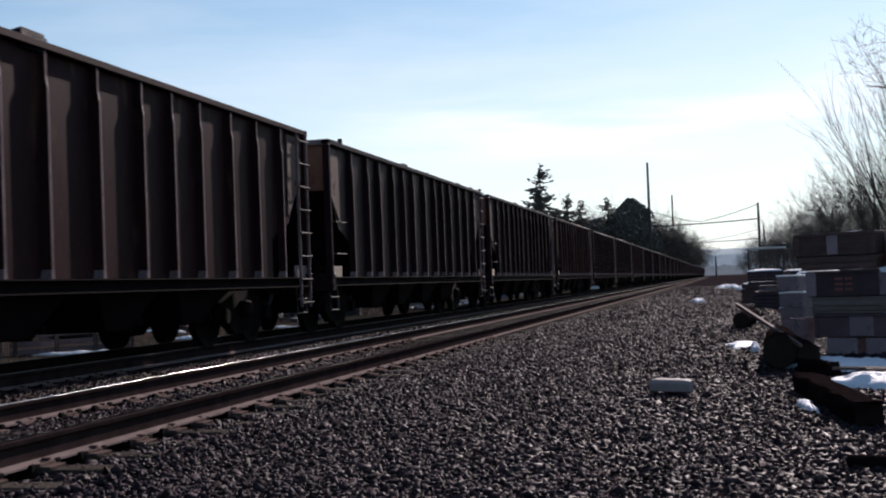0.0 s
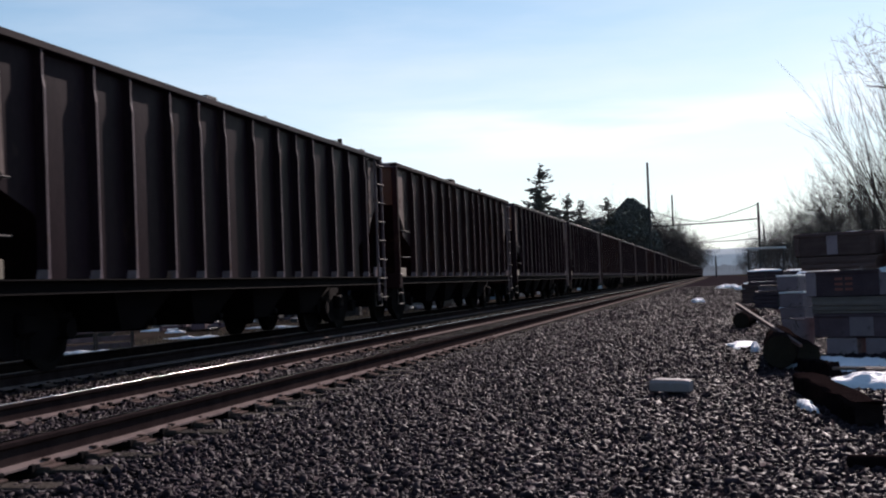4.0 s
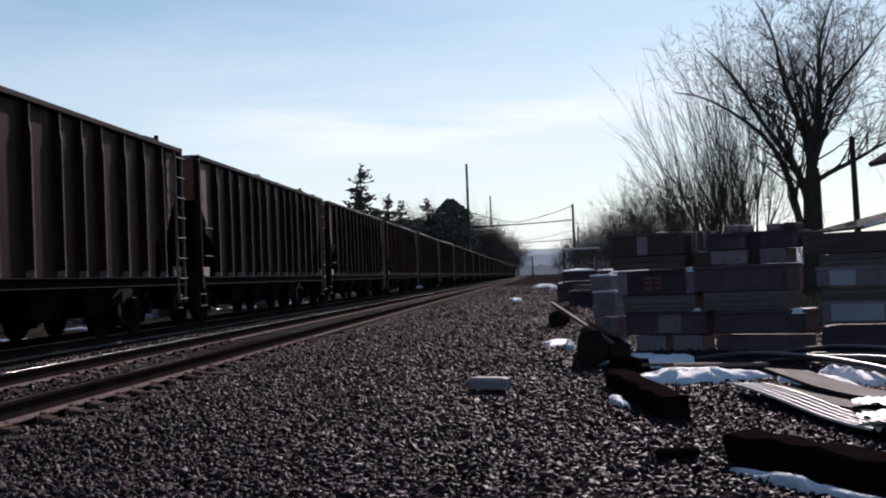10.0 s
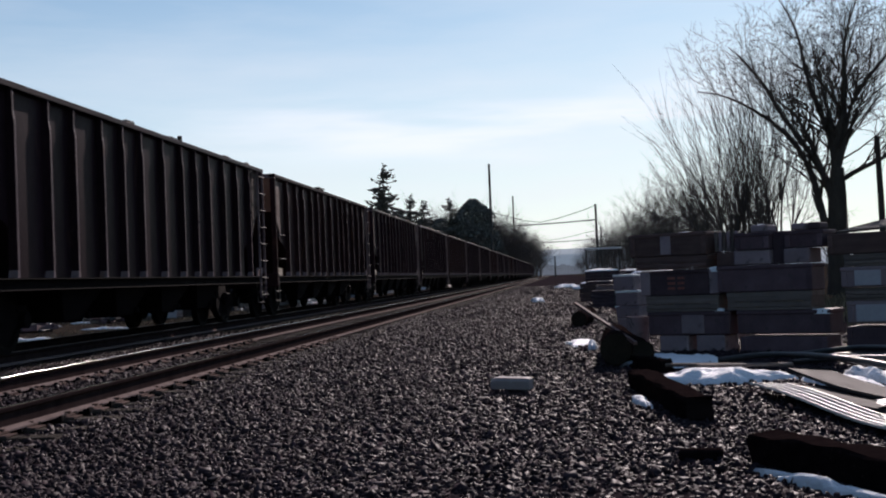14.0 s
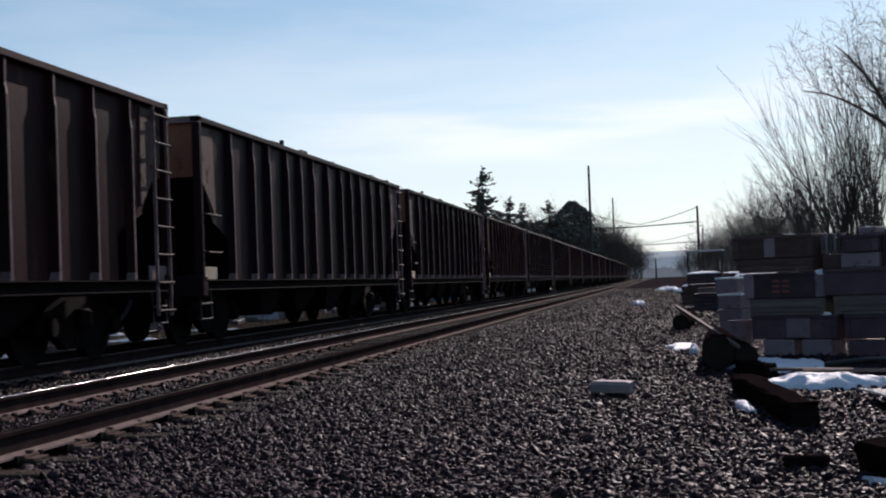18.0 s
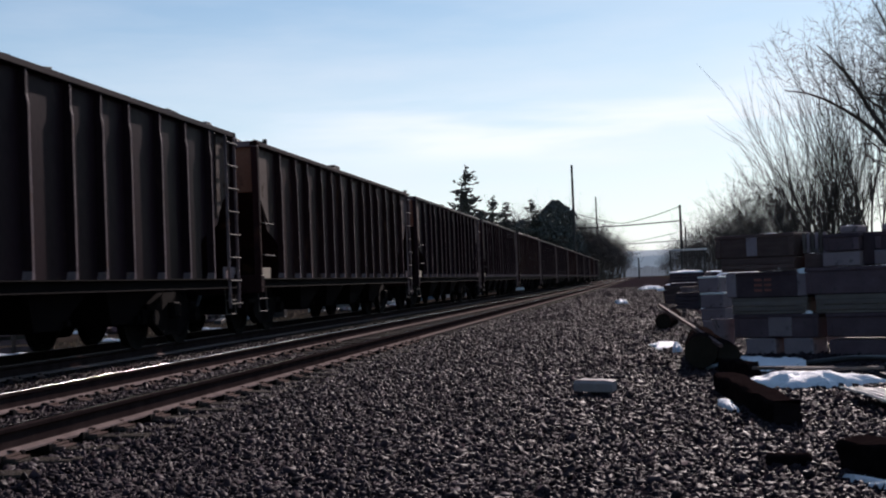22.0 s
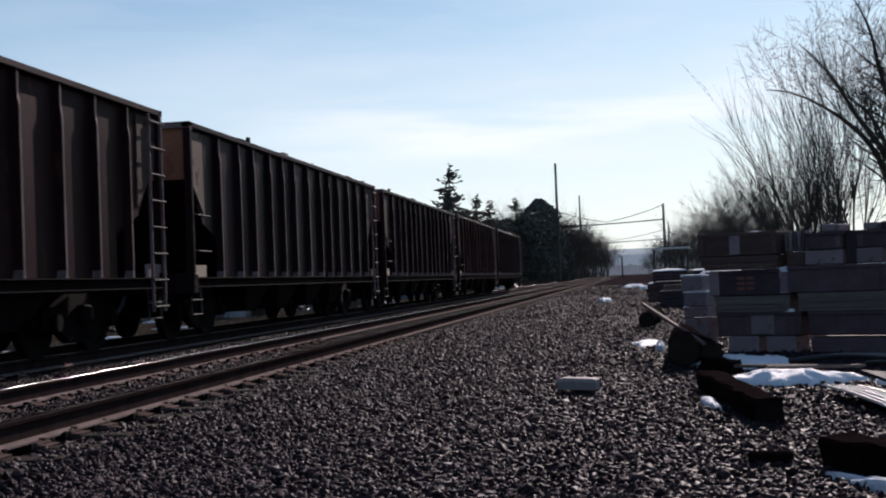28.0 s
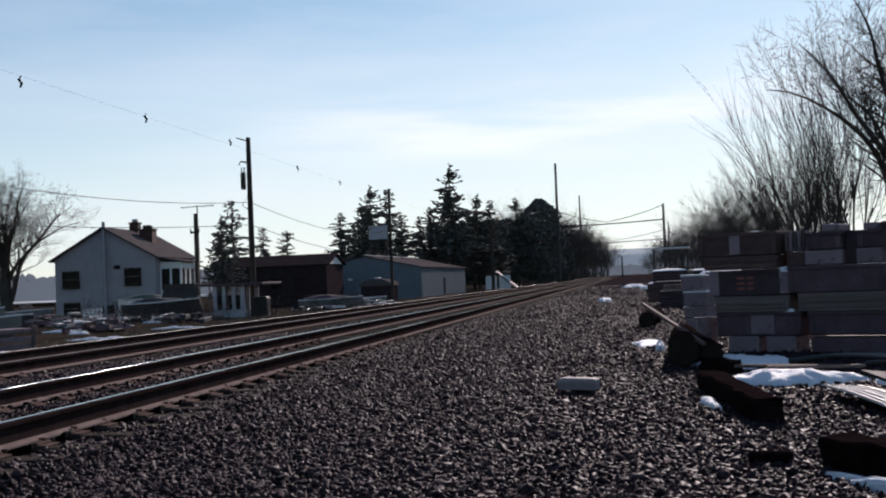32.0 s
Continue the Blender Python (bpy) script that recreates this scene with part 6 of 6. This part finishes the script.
def pallet(x, z, w, h, d, mat, y=0.0):
    """Boards over bearers, between two crates."""
    x, z, w, h, d, y = (q * STACK_SCALE for q in (x, z, w, h, d * 0.62, y))
    t = thing("pallet", STACK_BASE @ pose(x, y, z), "weathered timber pallet between crates", "pallet", "pallets in the stacks")
    for q in (0.06, w / 2, w - 0.06):
        g = Geo()
        g.cbox((q, d / 2, h * 0.42), (0.10, d, h * 0.56), 0.006)
        part("bearer", g, mat, t)
    for zz in (0.31, 0.62):
        g = Geo()
        g.cbox((w / 2, 0.02, h * zz), (w - 0.03, 0.05, h * 0.27), 0.006)
        part("side_board", g, mat, t)
    for k in range(5):
        for zz, hh in ((h * 0.07, h * 0.14), (h * 0.85, h * 0.3)):
            g = Geo()
            g.cbox((w / 2, 0.06 + k * (d - 0.12) / 4, zz), (w, 0.11, hh), 0.004)
            part("board", g, mat, t)


STACK_SCALE = 1.045
STACK_BASE = pose(1.191, 15.80, -0.07, 0, 0, STACK_TURN)


def build_stacks():
    G, P, B, K = "crate", "cratepale", "cratebrown", "cratedark"
    # first stack
    block(0.06, 0, 0.38, 0.22, 0.7, P, "pale grey spacer block under the crates")
    block(0.54, 0, 0.36, 0.22, 0.7, P, "pale grey spacer block under the crates")
    crate(-0.06, 0.225, 1.03, 0.28, 0.75, G, "grey crate with a white label sheet, on spacer blocks", tape=(0.60, 0.30))
    pallet(-0.10, 0.51, 0.95, 0.19, 0.75, "lumber")
    crate(-0.14, 0.705, 0.97, 0.31, 0.75, K, "dark crate with pale ends and red marks", writing=True, corners=True)
    pallet(-0.22, 1.02, 0.95, 0.16, 0.75, B)
    crate(-0.28, 1.185, 1.00, 0.28, 0.75, B, "brown crate with a strip of pale tape on top", tape=(0.50, 0.14))
    # second stack
    crate(1.10, 0.0, 1.02, 0.23, 0.8, G, "grey crate at the foot of the stack", lid=False)
    crate(1.08, 0.235, 1.08, 0.27, 0.8, G, "grey crate in the stack")
    pallet(0.95, 0.51, 1.02, 0.21, 0.75, "lumber")
    crate(0.86, 0.725, 1.12, 0.31, 0.75, G, "grey crate in the middle of the stack")
    block(1.06, 1.04, 0.44, 0.17, 0.7, P, "pale spacer block between crates")
    block(1.66, 1.04, 0.30, 0.17, 0.7, P, "pale spacer block between crates")
    # dark filler, set back, in place of the shade in this gap
    block(1.50, 1.04, 0.16, 0.38, 0.5, K, "dark filler board standing for the shaded gap between two crates", y=0.10)
    crate(1.10, 1.215, 0.40, 0.20, 0.75, G, "grey crate on top of the stack")
    crate(1.68, 1.215, 0.43, 0.20, 0.75, G, "grey crate on top of the stack")
    block(1.28, 1.418, 0.20, 0.085, 0.5, P, "pale offcut on top of the stack")
    block(1.76, 1.418, 0.18, 0.075, 0.5, P, "pale offcut on top of the stack")
    block(1.95, 1.418, 0.14, 0.08, 0.5, K, "dark offcut on top of the stack")
    # slatted crate between the first two stacks
    t = thing("slatted_crate", STACK_BASE @ pose(0.815, 0.12, 1.265, 0, 0, 3), "open slatted crate of pale and dark boards", "crate")
    for k in range(6):
        g = Geo()
        g.cbox((0.025 + 0.052 * k, 0, 0.125), (0.036, 0.02, 0.25), 0.003)
        part("slat", g, P if k % 2 else "lumber", t)
    for z in (0.03, 0.22):
        g = Geo()
        g.cbox((0.155, 0.02, z), (0.31, 0.02, 0.04), 0.003)
        part("rail", g, "lumber", t)
    g = Geo()
    g.cbox((0.155, 0.30, 0.10), (0.30, 0.50, 0.19), 0.01)
    part("body", g, K, t)
    block(0.80, 1.03, 0.24, 0.175, 0.7, B, "brown block under the slatted crate", y=0.1)
    # third stack
    crate(2.34, 0.0, 1.2, 0.335, 0.8, G, "long grey crate at the foot of the stack", lid=False)
    crate(2.36, 0.345, 1.2, 0.245, 0.8, P, "long pale crate with a light label sheet", tape=(0.40, 0.6), tape_mat="siding")
    pallet(2.34, 0.595, 0.95, 0.14, 0.75, "lumber")
    crate(2.32, 0.745, 0.98, 0.225, 0.75, P, "pale crate with a label sheet", tape=(0.30, 0.30), tape_mat="siding")
    pallet(2.34, 0.975, 0.80, 0.135, 0.75, "lumber")
    crate(2.17, 1.115, 0.98, 0.265, 0.75, B, "long brown crate on top of the stack", lid=False)
    # remains of snow on the ledges
    for k, (x, z, w) in enumerate(((0.80, 1.035, 0.10), (0.84, 0.54, 0.12), (2.06, 0.515, 0.20), (0.45, 1.47, 0.20), (1.38, 1.505, 0.16))):
        q = STACK_BASE @ (Vector((x, 0.03, z)) * STACK_SCALE)
        snow_patch(q.x, q.y, w, 0.05, 90 + k, q.z - 0.012, STACK_TURN, 0.014)
    # stack farther back
    for x, z, w, h, mat, lab in ((1.0, 0.0, 0.4, 0.24, P, "pale box behind the stacks"), (0.98, 0.245, 0.42, 0.2, P, "pale box behind the stacks"),
                                 (0.98, 0.45, 0.40, 0.27, P, "pale box with a white top, behind the stacks"), (0.95, 0.725, 0.36, 0.28, P, "white-topped box behind the stacks")):
        t = thing("storage_box", pose(x, 21.6, z - 0.06, 0, 0, -20), lab, "box", "boxes behind the stacks")
        g = Geo()
        g.cbox((w / 2, 0.3, h / 2 - 0.01), (w, 0.6, h - 0.025), 0.012)
        part("body", g, mat, t)
        g = Geo()
        g.cbox((w / 2, 0.3, h - 0.02), (w + 0.02, 0.62, 0.035), 0.008)
        part("lid", g, "white" if h > 0.25 else mat, t)
    # rows of dark pallets and bundles down the yard
    rng = random.Random(9)
    for x, y, z, w, d, h, mat in ((0.95, 38, 0, 1.5, 1.4, 0.5, K), (1.1, 38, 0.52, 1.3, 1.3, 0.16, P), (0.8, 38, 0.7, 1.1, 1.2, 0.42, K), (2.6, 40, 0, 1.4, 1.4, 0.55, K), (2.5, 40, 0.57, 1.3, 1.2, 0.45, K),
                                  (1.4, 30, 0, 0.8, 0.8, 0.22, P), (0.7, 44, 0, 1.6, 1.5, 0.7, B), (2.4, 47, 0, 1.6, 1.5, 1.1, K), (1.3, 26, 0, 0.7, 0.6, 0.4, B), (3.0, 33, 0, 1.6, 1.2, 0.9, K), (3.2, 28, 0, 1.5, 1.0, 0.8, G)):
        t = thing("bundle", pose(x, y, z - 0.08, 0, 0, rng.uniform(-14, 8)), "strapped dark timber bundle down the yard", "bundle", "bundles down the yard")
        n = 4
        for k in range(n):
            g = Geo()
            g.cbox((w / 2, d / 2, h * (k + 0.5) / n), (w * rng.uniform(0.94, 1.0), d, h / n - 0.012), 0.01)
            part("layer", g, mat, t)
        g = Geo()
        g.cbox((w / 2, -0.004, h / 2), (0.04, 0.012, h), 0.002)
        part("strap", g, "steel", t)
    # snow left on the tops
    for k, (x, y, z, w, d) in enumerate(((1.35, 38.6, 1.05, 1.0, 1.1), (3.15, 40.6, 0.95, 1.2, 1.1), (1.5, 44.7, 0.63, 1.4, 1.3), (3.2, 47.7, 1.03, 1.4, 1.4), (1.8, 30.4, 0.15, 0.7, 0.7), (3.8, 33.6, 0.83, 1.3, 1.0))):
        snow_patch(x, y, w, d, 70 + k, z, 0, 0.05)
    g = Geo()
    g.cbox((0, 0, 0), (1.6, 0.5, 0.06), 0.01)
    t = thing("rack", pose(1.9, 52, 0), "rack with a pale bar over the bundles", "rack")
    part("top_bar", g, "white", t, at=pose(0, 0, 2.0))
    for q in (-0.7, 0.7):
        g = Geo()
        g.tube([(q, 0, -0.1), (q, 0, 1.97)], 0.04, 8)
        part("leg", g, "steel", t)


build_stacks()


# ---- litter in the foreground ----
def timber(name, a, b, w, h, mat, label, seed, z=-0.03, category="timber"):
    """A worn squared beam from a to b, with split ends and uneven faces."""
    rng = random.Random(seed)
    a, b = Vector((*a, 0)), Vector((*b, 0))
    L = (b - a).length
    g = Geo()
    n = 14
    for i in range(n + 1):
        y = L * i / n
        e = 0.02
        ring = [(-w / 2, 0), (w / 2, 0), (w / 2, h * 0.86), (w / 2 * 0.84, h), (-w / 2 * 0.84, h), (-w / 2, h * 0.86)]
        g.v += [(x + rng.uniform(-e, e) * 0.5, y + (rng.uniform(-0.04, 0.04) if i in (0, n) else 0), zz + (rng.uniform(-e, e) * 0.7 if zz > 0.01 else 0)) for x, zz in ring]
    g.f = [(i * 6 + k, i * 6 + (k + 1) % 6, (i + 1) * 6 + (k + 1) % 6, (i + 1) * 6 + k) for i in range(n) for k in range(6)] + [tuple(range(6))[::-1], tuple(range(n * 6, n * 6 + 6))]
    turn = math.degrees(math.atan2(-(b - a).x, (b - a).y))
    return tagged(part(name, g, mat, at=pose(a.x, a.y, z, 0, 0, turn)), label, category)


def log(a, b, r, label, seed):
    t = thing("log", Matrix(), label, "log", "logs beside the stacks")
    rng = random.Random(seed)
    a, b = Vector(a), Vector(b)
    g = Geo()
    pts = [a.lerp(b, i / 8) + Vector((rng.uniform(-0.015, 0.015), 0, rng.uniform(-0.01, 0.01))) for i in range(9)]
    g.tube(pts, [r * rng.uniform(0.94, 1.05) for _ in range(9)], 16, caps=False)
    part("bark", g, "rotten", t, smooth=50)
    ax = (a - b).normalized()
    for p, s in ((pts[0], 1), (pts[-1], -1)):
        g = Geo()
        g.tube([p - ax * s * 0.05, p - ax * s * 0.004], [r * 0.97, r * 0.95], 16)
        part("cut_end", g, "logend", t, "sawn log end")


def build_litter():
    # half-buried white foam block
    g = Geo()
    n = 9
    for i in range(n):
        u = i / (n - 1) * 2 - 1
        wv = 1 - 0.06 * abs(u) ** 8
        hh = 0.10 * (1 - 0.10 * u ** 12)
        g.v += [(u * 0.175, -0.10 * wv, 0), (u * 0.175, -0.105 * wv, hh * 0.7), (u * 0.175, -0.08 * wv, hh), (u * 0.175, 0.08 * wv, hh), (u * 0.175, 0.105 * wv, hh * 0.7), (u * 0.175, 0.10 * wv, 0)]
    g.f = [(i * 6 + k, i * 6 + (k + 1) % 6, (i + 1) * 6 + (k + 1) % 6, (i + 1) * 6 + k) for i in range(n - 1) for k in range(6)] + [tuple(range(6))[::-1], tuple(range((n - 1) * 6, n * 6))]
    tagged(part("foam_block", g, "styro", smooth=40, at=pose(-0.46, 10.98, -0.01, 0, 2, -10)), "white foam block lying on the gravel", "block")

    timber("old_tie", (0.68, 11.0), (0.92, 8.45), 0.20, 0.15, "rotten", "rotten dark railway tie lying on the gravel", 2)
    timber("old_tie", (1.06, 6.62), (2.16, 4.25), 0.20, 0.15, "rotten", "dark railway tie with snow along its foot", 3)
    snow_patch(1.20, 5.72, 0.075, 1.1, 3, -0.03, 25, 0.035)
    snow_patch(0.60, 9.7, 0.10, 0.8, 4, -0.03, 6, 0.035)
    snow_patch(1.38, 11.40, 1.45, 0.75, 5, -0.03, -2, 0.09)
    snow_patch(1.25, 13.9, 1.1, 1.5, 15, -0.03, 0, 0.05)
    snow_patch(0.27, 18.0, 0.40, 1.5, 6, -0.02, 0, 0.03)
    snow_patch(0.42, 16.6, 0.13, 0.5, 16, 0.0, 0, 0.07)
    snow_patch(2.36, 10.5, 0.40, 1.5, 8, -0.02, 8, 0.07)
    snow_patch(2.74, 10.9, 0.30, 1.3, 9, -0.02, 8, 0.08)
    snow_patch(-0.81, 47, 0.5, 1.3, 10, 0.0, 0, 0.1)
    snow_patch(0.45, 92, 1.7, 3, 11, -0.05, 0, 0.22)
    snow_patch(1.3, 80, 0.9, 2, 12, -0.05, 0, 0.2)
    # logs and the plank leaning over them
    log((0.58, 13.3, 0.155), (0.72, 16.0, 0.16), 0.18, "thick dark log with a sawn end", 5)
    log((0.34, 23.3, 0.11), (0.62, 26.0, 0.12), 0.15, "thin log with a snow-dusted end", 6)
    log((0.90, 13.7, 0.10), (0.80, 16.6, 0.11), 0.13, "dark log beside the thick one", 7)
    g = Geo()
    a, b = Vector((0.19, 15.5, 0.62)), Vector((0.78, 13.05, 0.235))
    ax = (b - a).normalized()
    sd = ax.cross(Vector((0, 0, 1))).normalized()
    up = sd.cross(ax)
    for p in (a, b):
        g.v += [p + sd * x + up * z for x, z in ((-0.018, -0.016), (0.018, -0.016), (0.018, 0.016), (-0.018, 0.016))]
    g.v = [tuple(p) for p in g.v]
    g.f = [(0, 1, 2, 3), (7, 6, 5, 4), (0, 4, 5, 1), (1, 5, 6, 2), (2, 6, 7, 3), (3, 7, 4, 0)]
    tagged(part("plank", g, "cratebrown"), "reddish plank leaning over the logs", "plank")

    # dented grey pail against the foot of the stack
    t = thing("pail", pose(1.02, 16.3, -0.05, 0, 0, 20), "dented dull grey pail beside the logs", "pail")
    g = Geo()
    ring = [(0.115, 0.0), (0.118, 0.02), (0.135, 0.22), (0.150, 0.42), (0.158, 0.425), (0.158, 0.445), (0.146, 0.445), (0.128, 0.22), (0.108, 0.03), (0.0, 0.03)]
    n = 20
    for r, z in ring:
        g.v += [(r * math.cos(2 * math.pi * k / n) * (1 - 0.08 * (k == 3)), r * math.sin(2 * math.pi * k / n), z) for k in range(n)]
    g.f = [(i * n + k, i * n + (k + 1) % n, (i + 1) * n + (k + 1) % n, (i + 1) * n + k) for i in range(len(ring) - 1) for k in range(n)] + [tuple(range(n))[::-1]]
    part("body", g, "cratepale", t, smooth=40)
    g = Geo()
    g.tube([(0.155 * math.cos(a), 0.155 * math.sin(a) * 0.3 - 0.13, 0.43 - 0.13 * math.sin(a)) for a in (math.pi * k / 8 for k in range(9))], 0.006, 6)
    part("bail_handle", g, "steel", t)
    timber("timber_offcut", (0.80, 13.15), (1.04, 12.35), 0.12, 0.13, "rotten", "short dark beam beside the log", 12)
    # sheets beside the tie: a corrugated strip and two warped boards, one lifting off the other
    base = pose(1.52, 10.2, 0.0, 0, 0, 186.8)
    g = Geo()
    nx, ny, L, w = 49, 16, 3.05, 0.27
    for dz in (0.0, -0.004):
        for j in range(ny):
            f = j / (ny - 1)
            for i in range(nx):
                x = i / (nx - 1)
                g.v.append((-x * w, f * L + 0.25 * x * (1 - f), 0.03 + dz + 0.014 * math.sin(x * 2 * math.pi * 5) + 0.02 * math.sin(f * 5 + 0.6) + 0.05 * max(0, f - 0.8)))
    q = nx * ny
    g.f = [(j * nx + i, (j + 1) * nx + i, (j + 1) * nx + i + 1, j * nx + i + 1) for j in range(ny - 1) for i in range(nx - 1)] + \
          [(q + j * nx + i, q + j * nx + i + 1, q + (j + 1) * nx + i + 1, q + (j + 1) * nx + i) for j in range(ny - 1) for i in range(nx - 1)]
    tagged(part("corrugated_sheet", g, "zinc", smooth=60, at=base), "narrow corrugated galvanised sheet on the gravel", "metal sheet")
    for m, w, L, lift, lab in ((base @ pose(-0.25, 0.30, 0.02), 0.38, 3.5, 0.0, "long grey board lying beside the corrugated sheet"),
                               (pose(1.88, 10.45, 0.05, 0, 0, 189.0), 0.25, 3.0, 0.05, "warped grey board lifting off another board")):
        g = Geo()
        n = 14
        for j in range(n + 1):
            f = j / n
            z = lift * (1 - f) ** 2 + 0.015 * math.sin(f * 6 + w * 9)
            g.v += [(0, f * L, z), (-w, f * L + 0.3 * (1 if j == 0 else 0), z + 0.01), (-w, f * L + 0.3 * (1 if j == 0 else 0), z + 0.034), (0, f * L, z + 0.024)]
        g.f = [(j * 4 + k, (j + 1) * 4 + k, (j + 1) * 4 + (k + 1) % 4, j * 4 + (k + 1) % 4) for j in range(n) for k in range(4)] + [(0, 1, 2, 3), (n * 4 + 3, n * 4 + 2, n * 4 + 1, n * 4)]
        tagged(part("board", g, "board", at=m), lab, "board", "boards on the gravel")
    # crumpled clear film on the boards
    rng = random.Random(31)
    for x, y, z, s in ((2.20, 8.15, 0.07, 0.17), (2.04, 7.45, 0.06, 0.16)):
        g = Geo()
        n = 11
        for j in range(n):
            for i in range(n):
                u, v = i / (n - 1) * 2 - 1, j / (n - 1) * 2 - 1
                k = 1 - 0.35 * (u * v) ** 2 + 0.18 * noise.noise(Vector((u * 2, v * 2, x)))
                g.v.append((u * s * k, v * s * 1.3 * k, 0.02 * (1 - max(abs(u), abs(v)) ** 2) + 0.035 * abs(noise.noise(Vector((u * 3.1, v * 3.1, y)))) + 0.004))
        g.f = [(j * n + i, j * n + i + 1, (j + 1) * n + i + 1, (j + 1) * n + i) for j in range(n - 1) for i in range(n - 1)]
        tagged(part("plastic_film", g, "plastic", at=pose(x, y, z, 0, 0, 20)), "crumpled clear plastic film on the boards", "plastic film")
    # dark hoses curving over the snow
    for k, pts in enumerate((((1.62, 12.9, 0.04), (2.1, 12.6, 0.10), (2.55, 11.6, 0.12), (2.9, 10.4, 0.08), (3.05, 9.6, 0.03)),
                             ((2.5, 13.2, 0.05), (3.0, 12.6, 0.14), (3.35, 11.6, 0.15), (3.6, 10.6, 0.06)),
                             ((2.3, 12.4, 0.03), (2.75, 11.8, 0.1), (3.2, 10.8, 0.12), (3.45, 9.9, 0.05)),
                             ((1.7, 12.95, 0.03), (2.3, 13.05, 0.07), (2.9, 12.95, 0.05), (3.6, 12.3, 0.06)))):
        g = Geo()
        g.tube([Vector(p) for p in spline(pts, 16)], 0.030 if k != 3 else 0.022, 10)
        tagged(part("hose", g, "rubber", smooth=50), "dark stiff hose curving over the snow", "hose", "hoses by the stacks")
    for x, y, r, L in ((1.55, 12.15, 70, 1.1), (1.75, 12.0, 82, 0.9)):
        g = Geo()
        g.cbox((0, 0, 0.03), (0.1, L, 0.03), 0.005)
        tagged(part("lath", g, "lumber", at=pose(x, y, 0.02, 0, 0, r)), "thin weathered lath on the snow", "lath")
    g = Geo()
    g.cbox((0, 0, 0.0), (0.09, 0.24, 0.06), 0.02)
    tagged(part("wood_scrap", g, "rotten", at=pose(0.73, 6.75, -0.01, 0, 0, 80)), "short piece of dark rotten wood", "wood scrap")


def spline(pts, n):
    """Points along a smooth line through pts."""
    P = [Vector(p) for p in pts]
    P = [P[0] * 2 - P[1]] + P + [P[-1] * 2 - P[-2]]
    out = []
    for i in range(1, len(P) - 2):
        for k in range(n // (len(P) - 3) + 1):
            t = k / (n // (len(P) - 3) + 1)
            a, b, c, d = P[i - 1:i + 3]
            out.append(0.5 * ((2 * b) + (c - a) * t + (2 * a - 5 * b + 4 * c - d) * t * t + (3 * b - a - 3 * c + d) * t ** 3))
    return out + [P[-2]]


build_litter()


# ---- the distance ----
def ridge(name, mat, y, x0, x1, top, jag, label, seed):
    """A far slope of woods: a bank with a ragged, twiggy skyline. top: height as a function of x."""
    g = Geo()
    n = int((x1 - x0) / 1.1)
    for i in range(n + 1):
        x = x0 + (x1 - x0) * i / n
        z = top(x) + jag * (noise.noise(Vector((x * 0.09, seed, 0))) + 0.7 * noise.noise(Vector((x * 0.41, seed, 2))) + (0.5 if i % 2 else -0.3) * abs(noise.noise(Vector((x * 1.3, seed, 4)))))
        g.v += [(x, y, -4), (x, y + 4, max(-2.0, z)), (x, y + 30, -4)]
    g.f = [(i * 3, i * 3 + 1, i * 3 + 4, i * 3 + 3) for i in range(n)] + [(i * 3 + 1, i * 3 + 2, i * 3 + 5, i * 3 + 4) for i in range(n)]
    tagged(part(name, g, mat), label, "woods", kind="structure")


def build_distance():
    g = Geo()
    n = 60
    for i in range(n + 1):
        x = -300 + 720 * i / n
        z = 33 + 4 * noise.noise(Vector((x * 0.006, 3.3, 0))) - 38 * max(0.0, abs(x - 60) / 360 - 0.3) ** 1.5
        g.v += [(x, 1500, -5), (x, 1560, z), (x, 1760, -5)]
    g.f = [(i * 3, i * 3 + 1, i * 3 + 4, i * 3 + 3) for i in range(n)] + [(i * 3 + 1, i * 3 + 2, i * 3 + 5, i * 3 + 4) for i in range(n)]
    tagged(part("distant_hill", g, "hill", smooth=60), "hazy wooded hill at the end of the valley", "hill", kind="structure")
    # woods that close the valley, haze painted in: paler the farther they stand
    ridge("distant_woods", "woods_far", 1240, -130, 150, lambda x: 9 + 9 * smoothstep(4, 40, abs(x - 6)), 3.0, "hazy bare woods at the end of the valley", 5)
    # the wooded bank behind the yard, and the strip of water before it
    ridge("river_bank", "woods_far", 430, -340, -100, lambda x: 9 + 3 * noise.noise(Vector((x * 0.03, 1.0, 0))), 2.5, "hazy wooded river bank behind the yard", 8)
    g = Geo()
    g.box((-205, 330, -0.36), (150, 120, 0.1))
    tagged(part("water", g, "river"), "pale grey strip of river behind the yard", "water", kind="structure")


build_distance()
build_ballast()
motions()
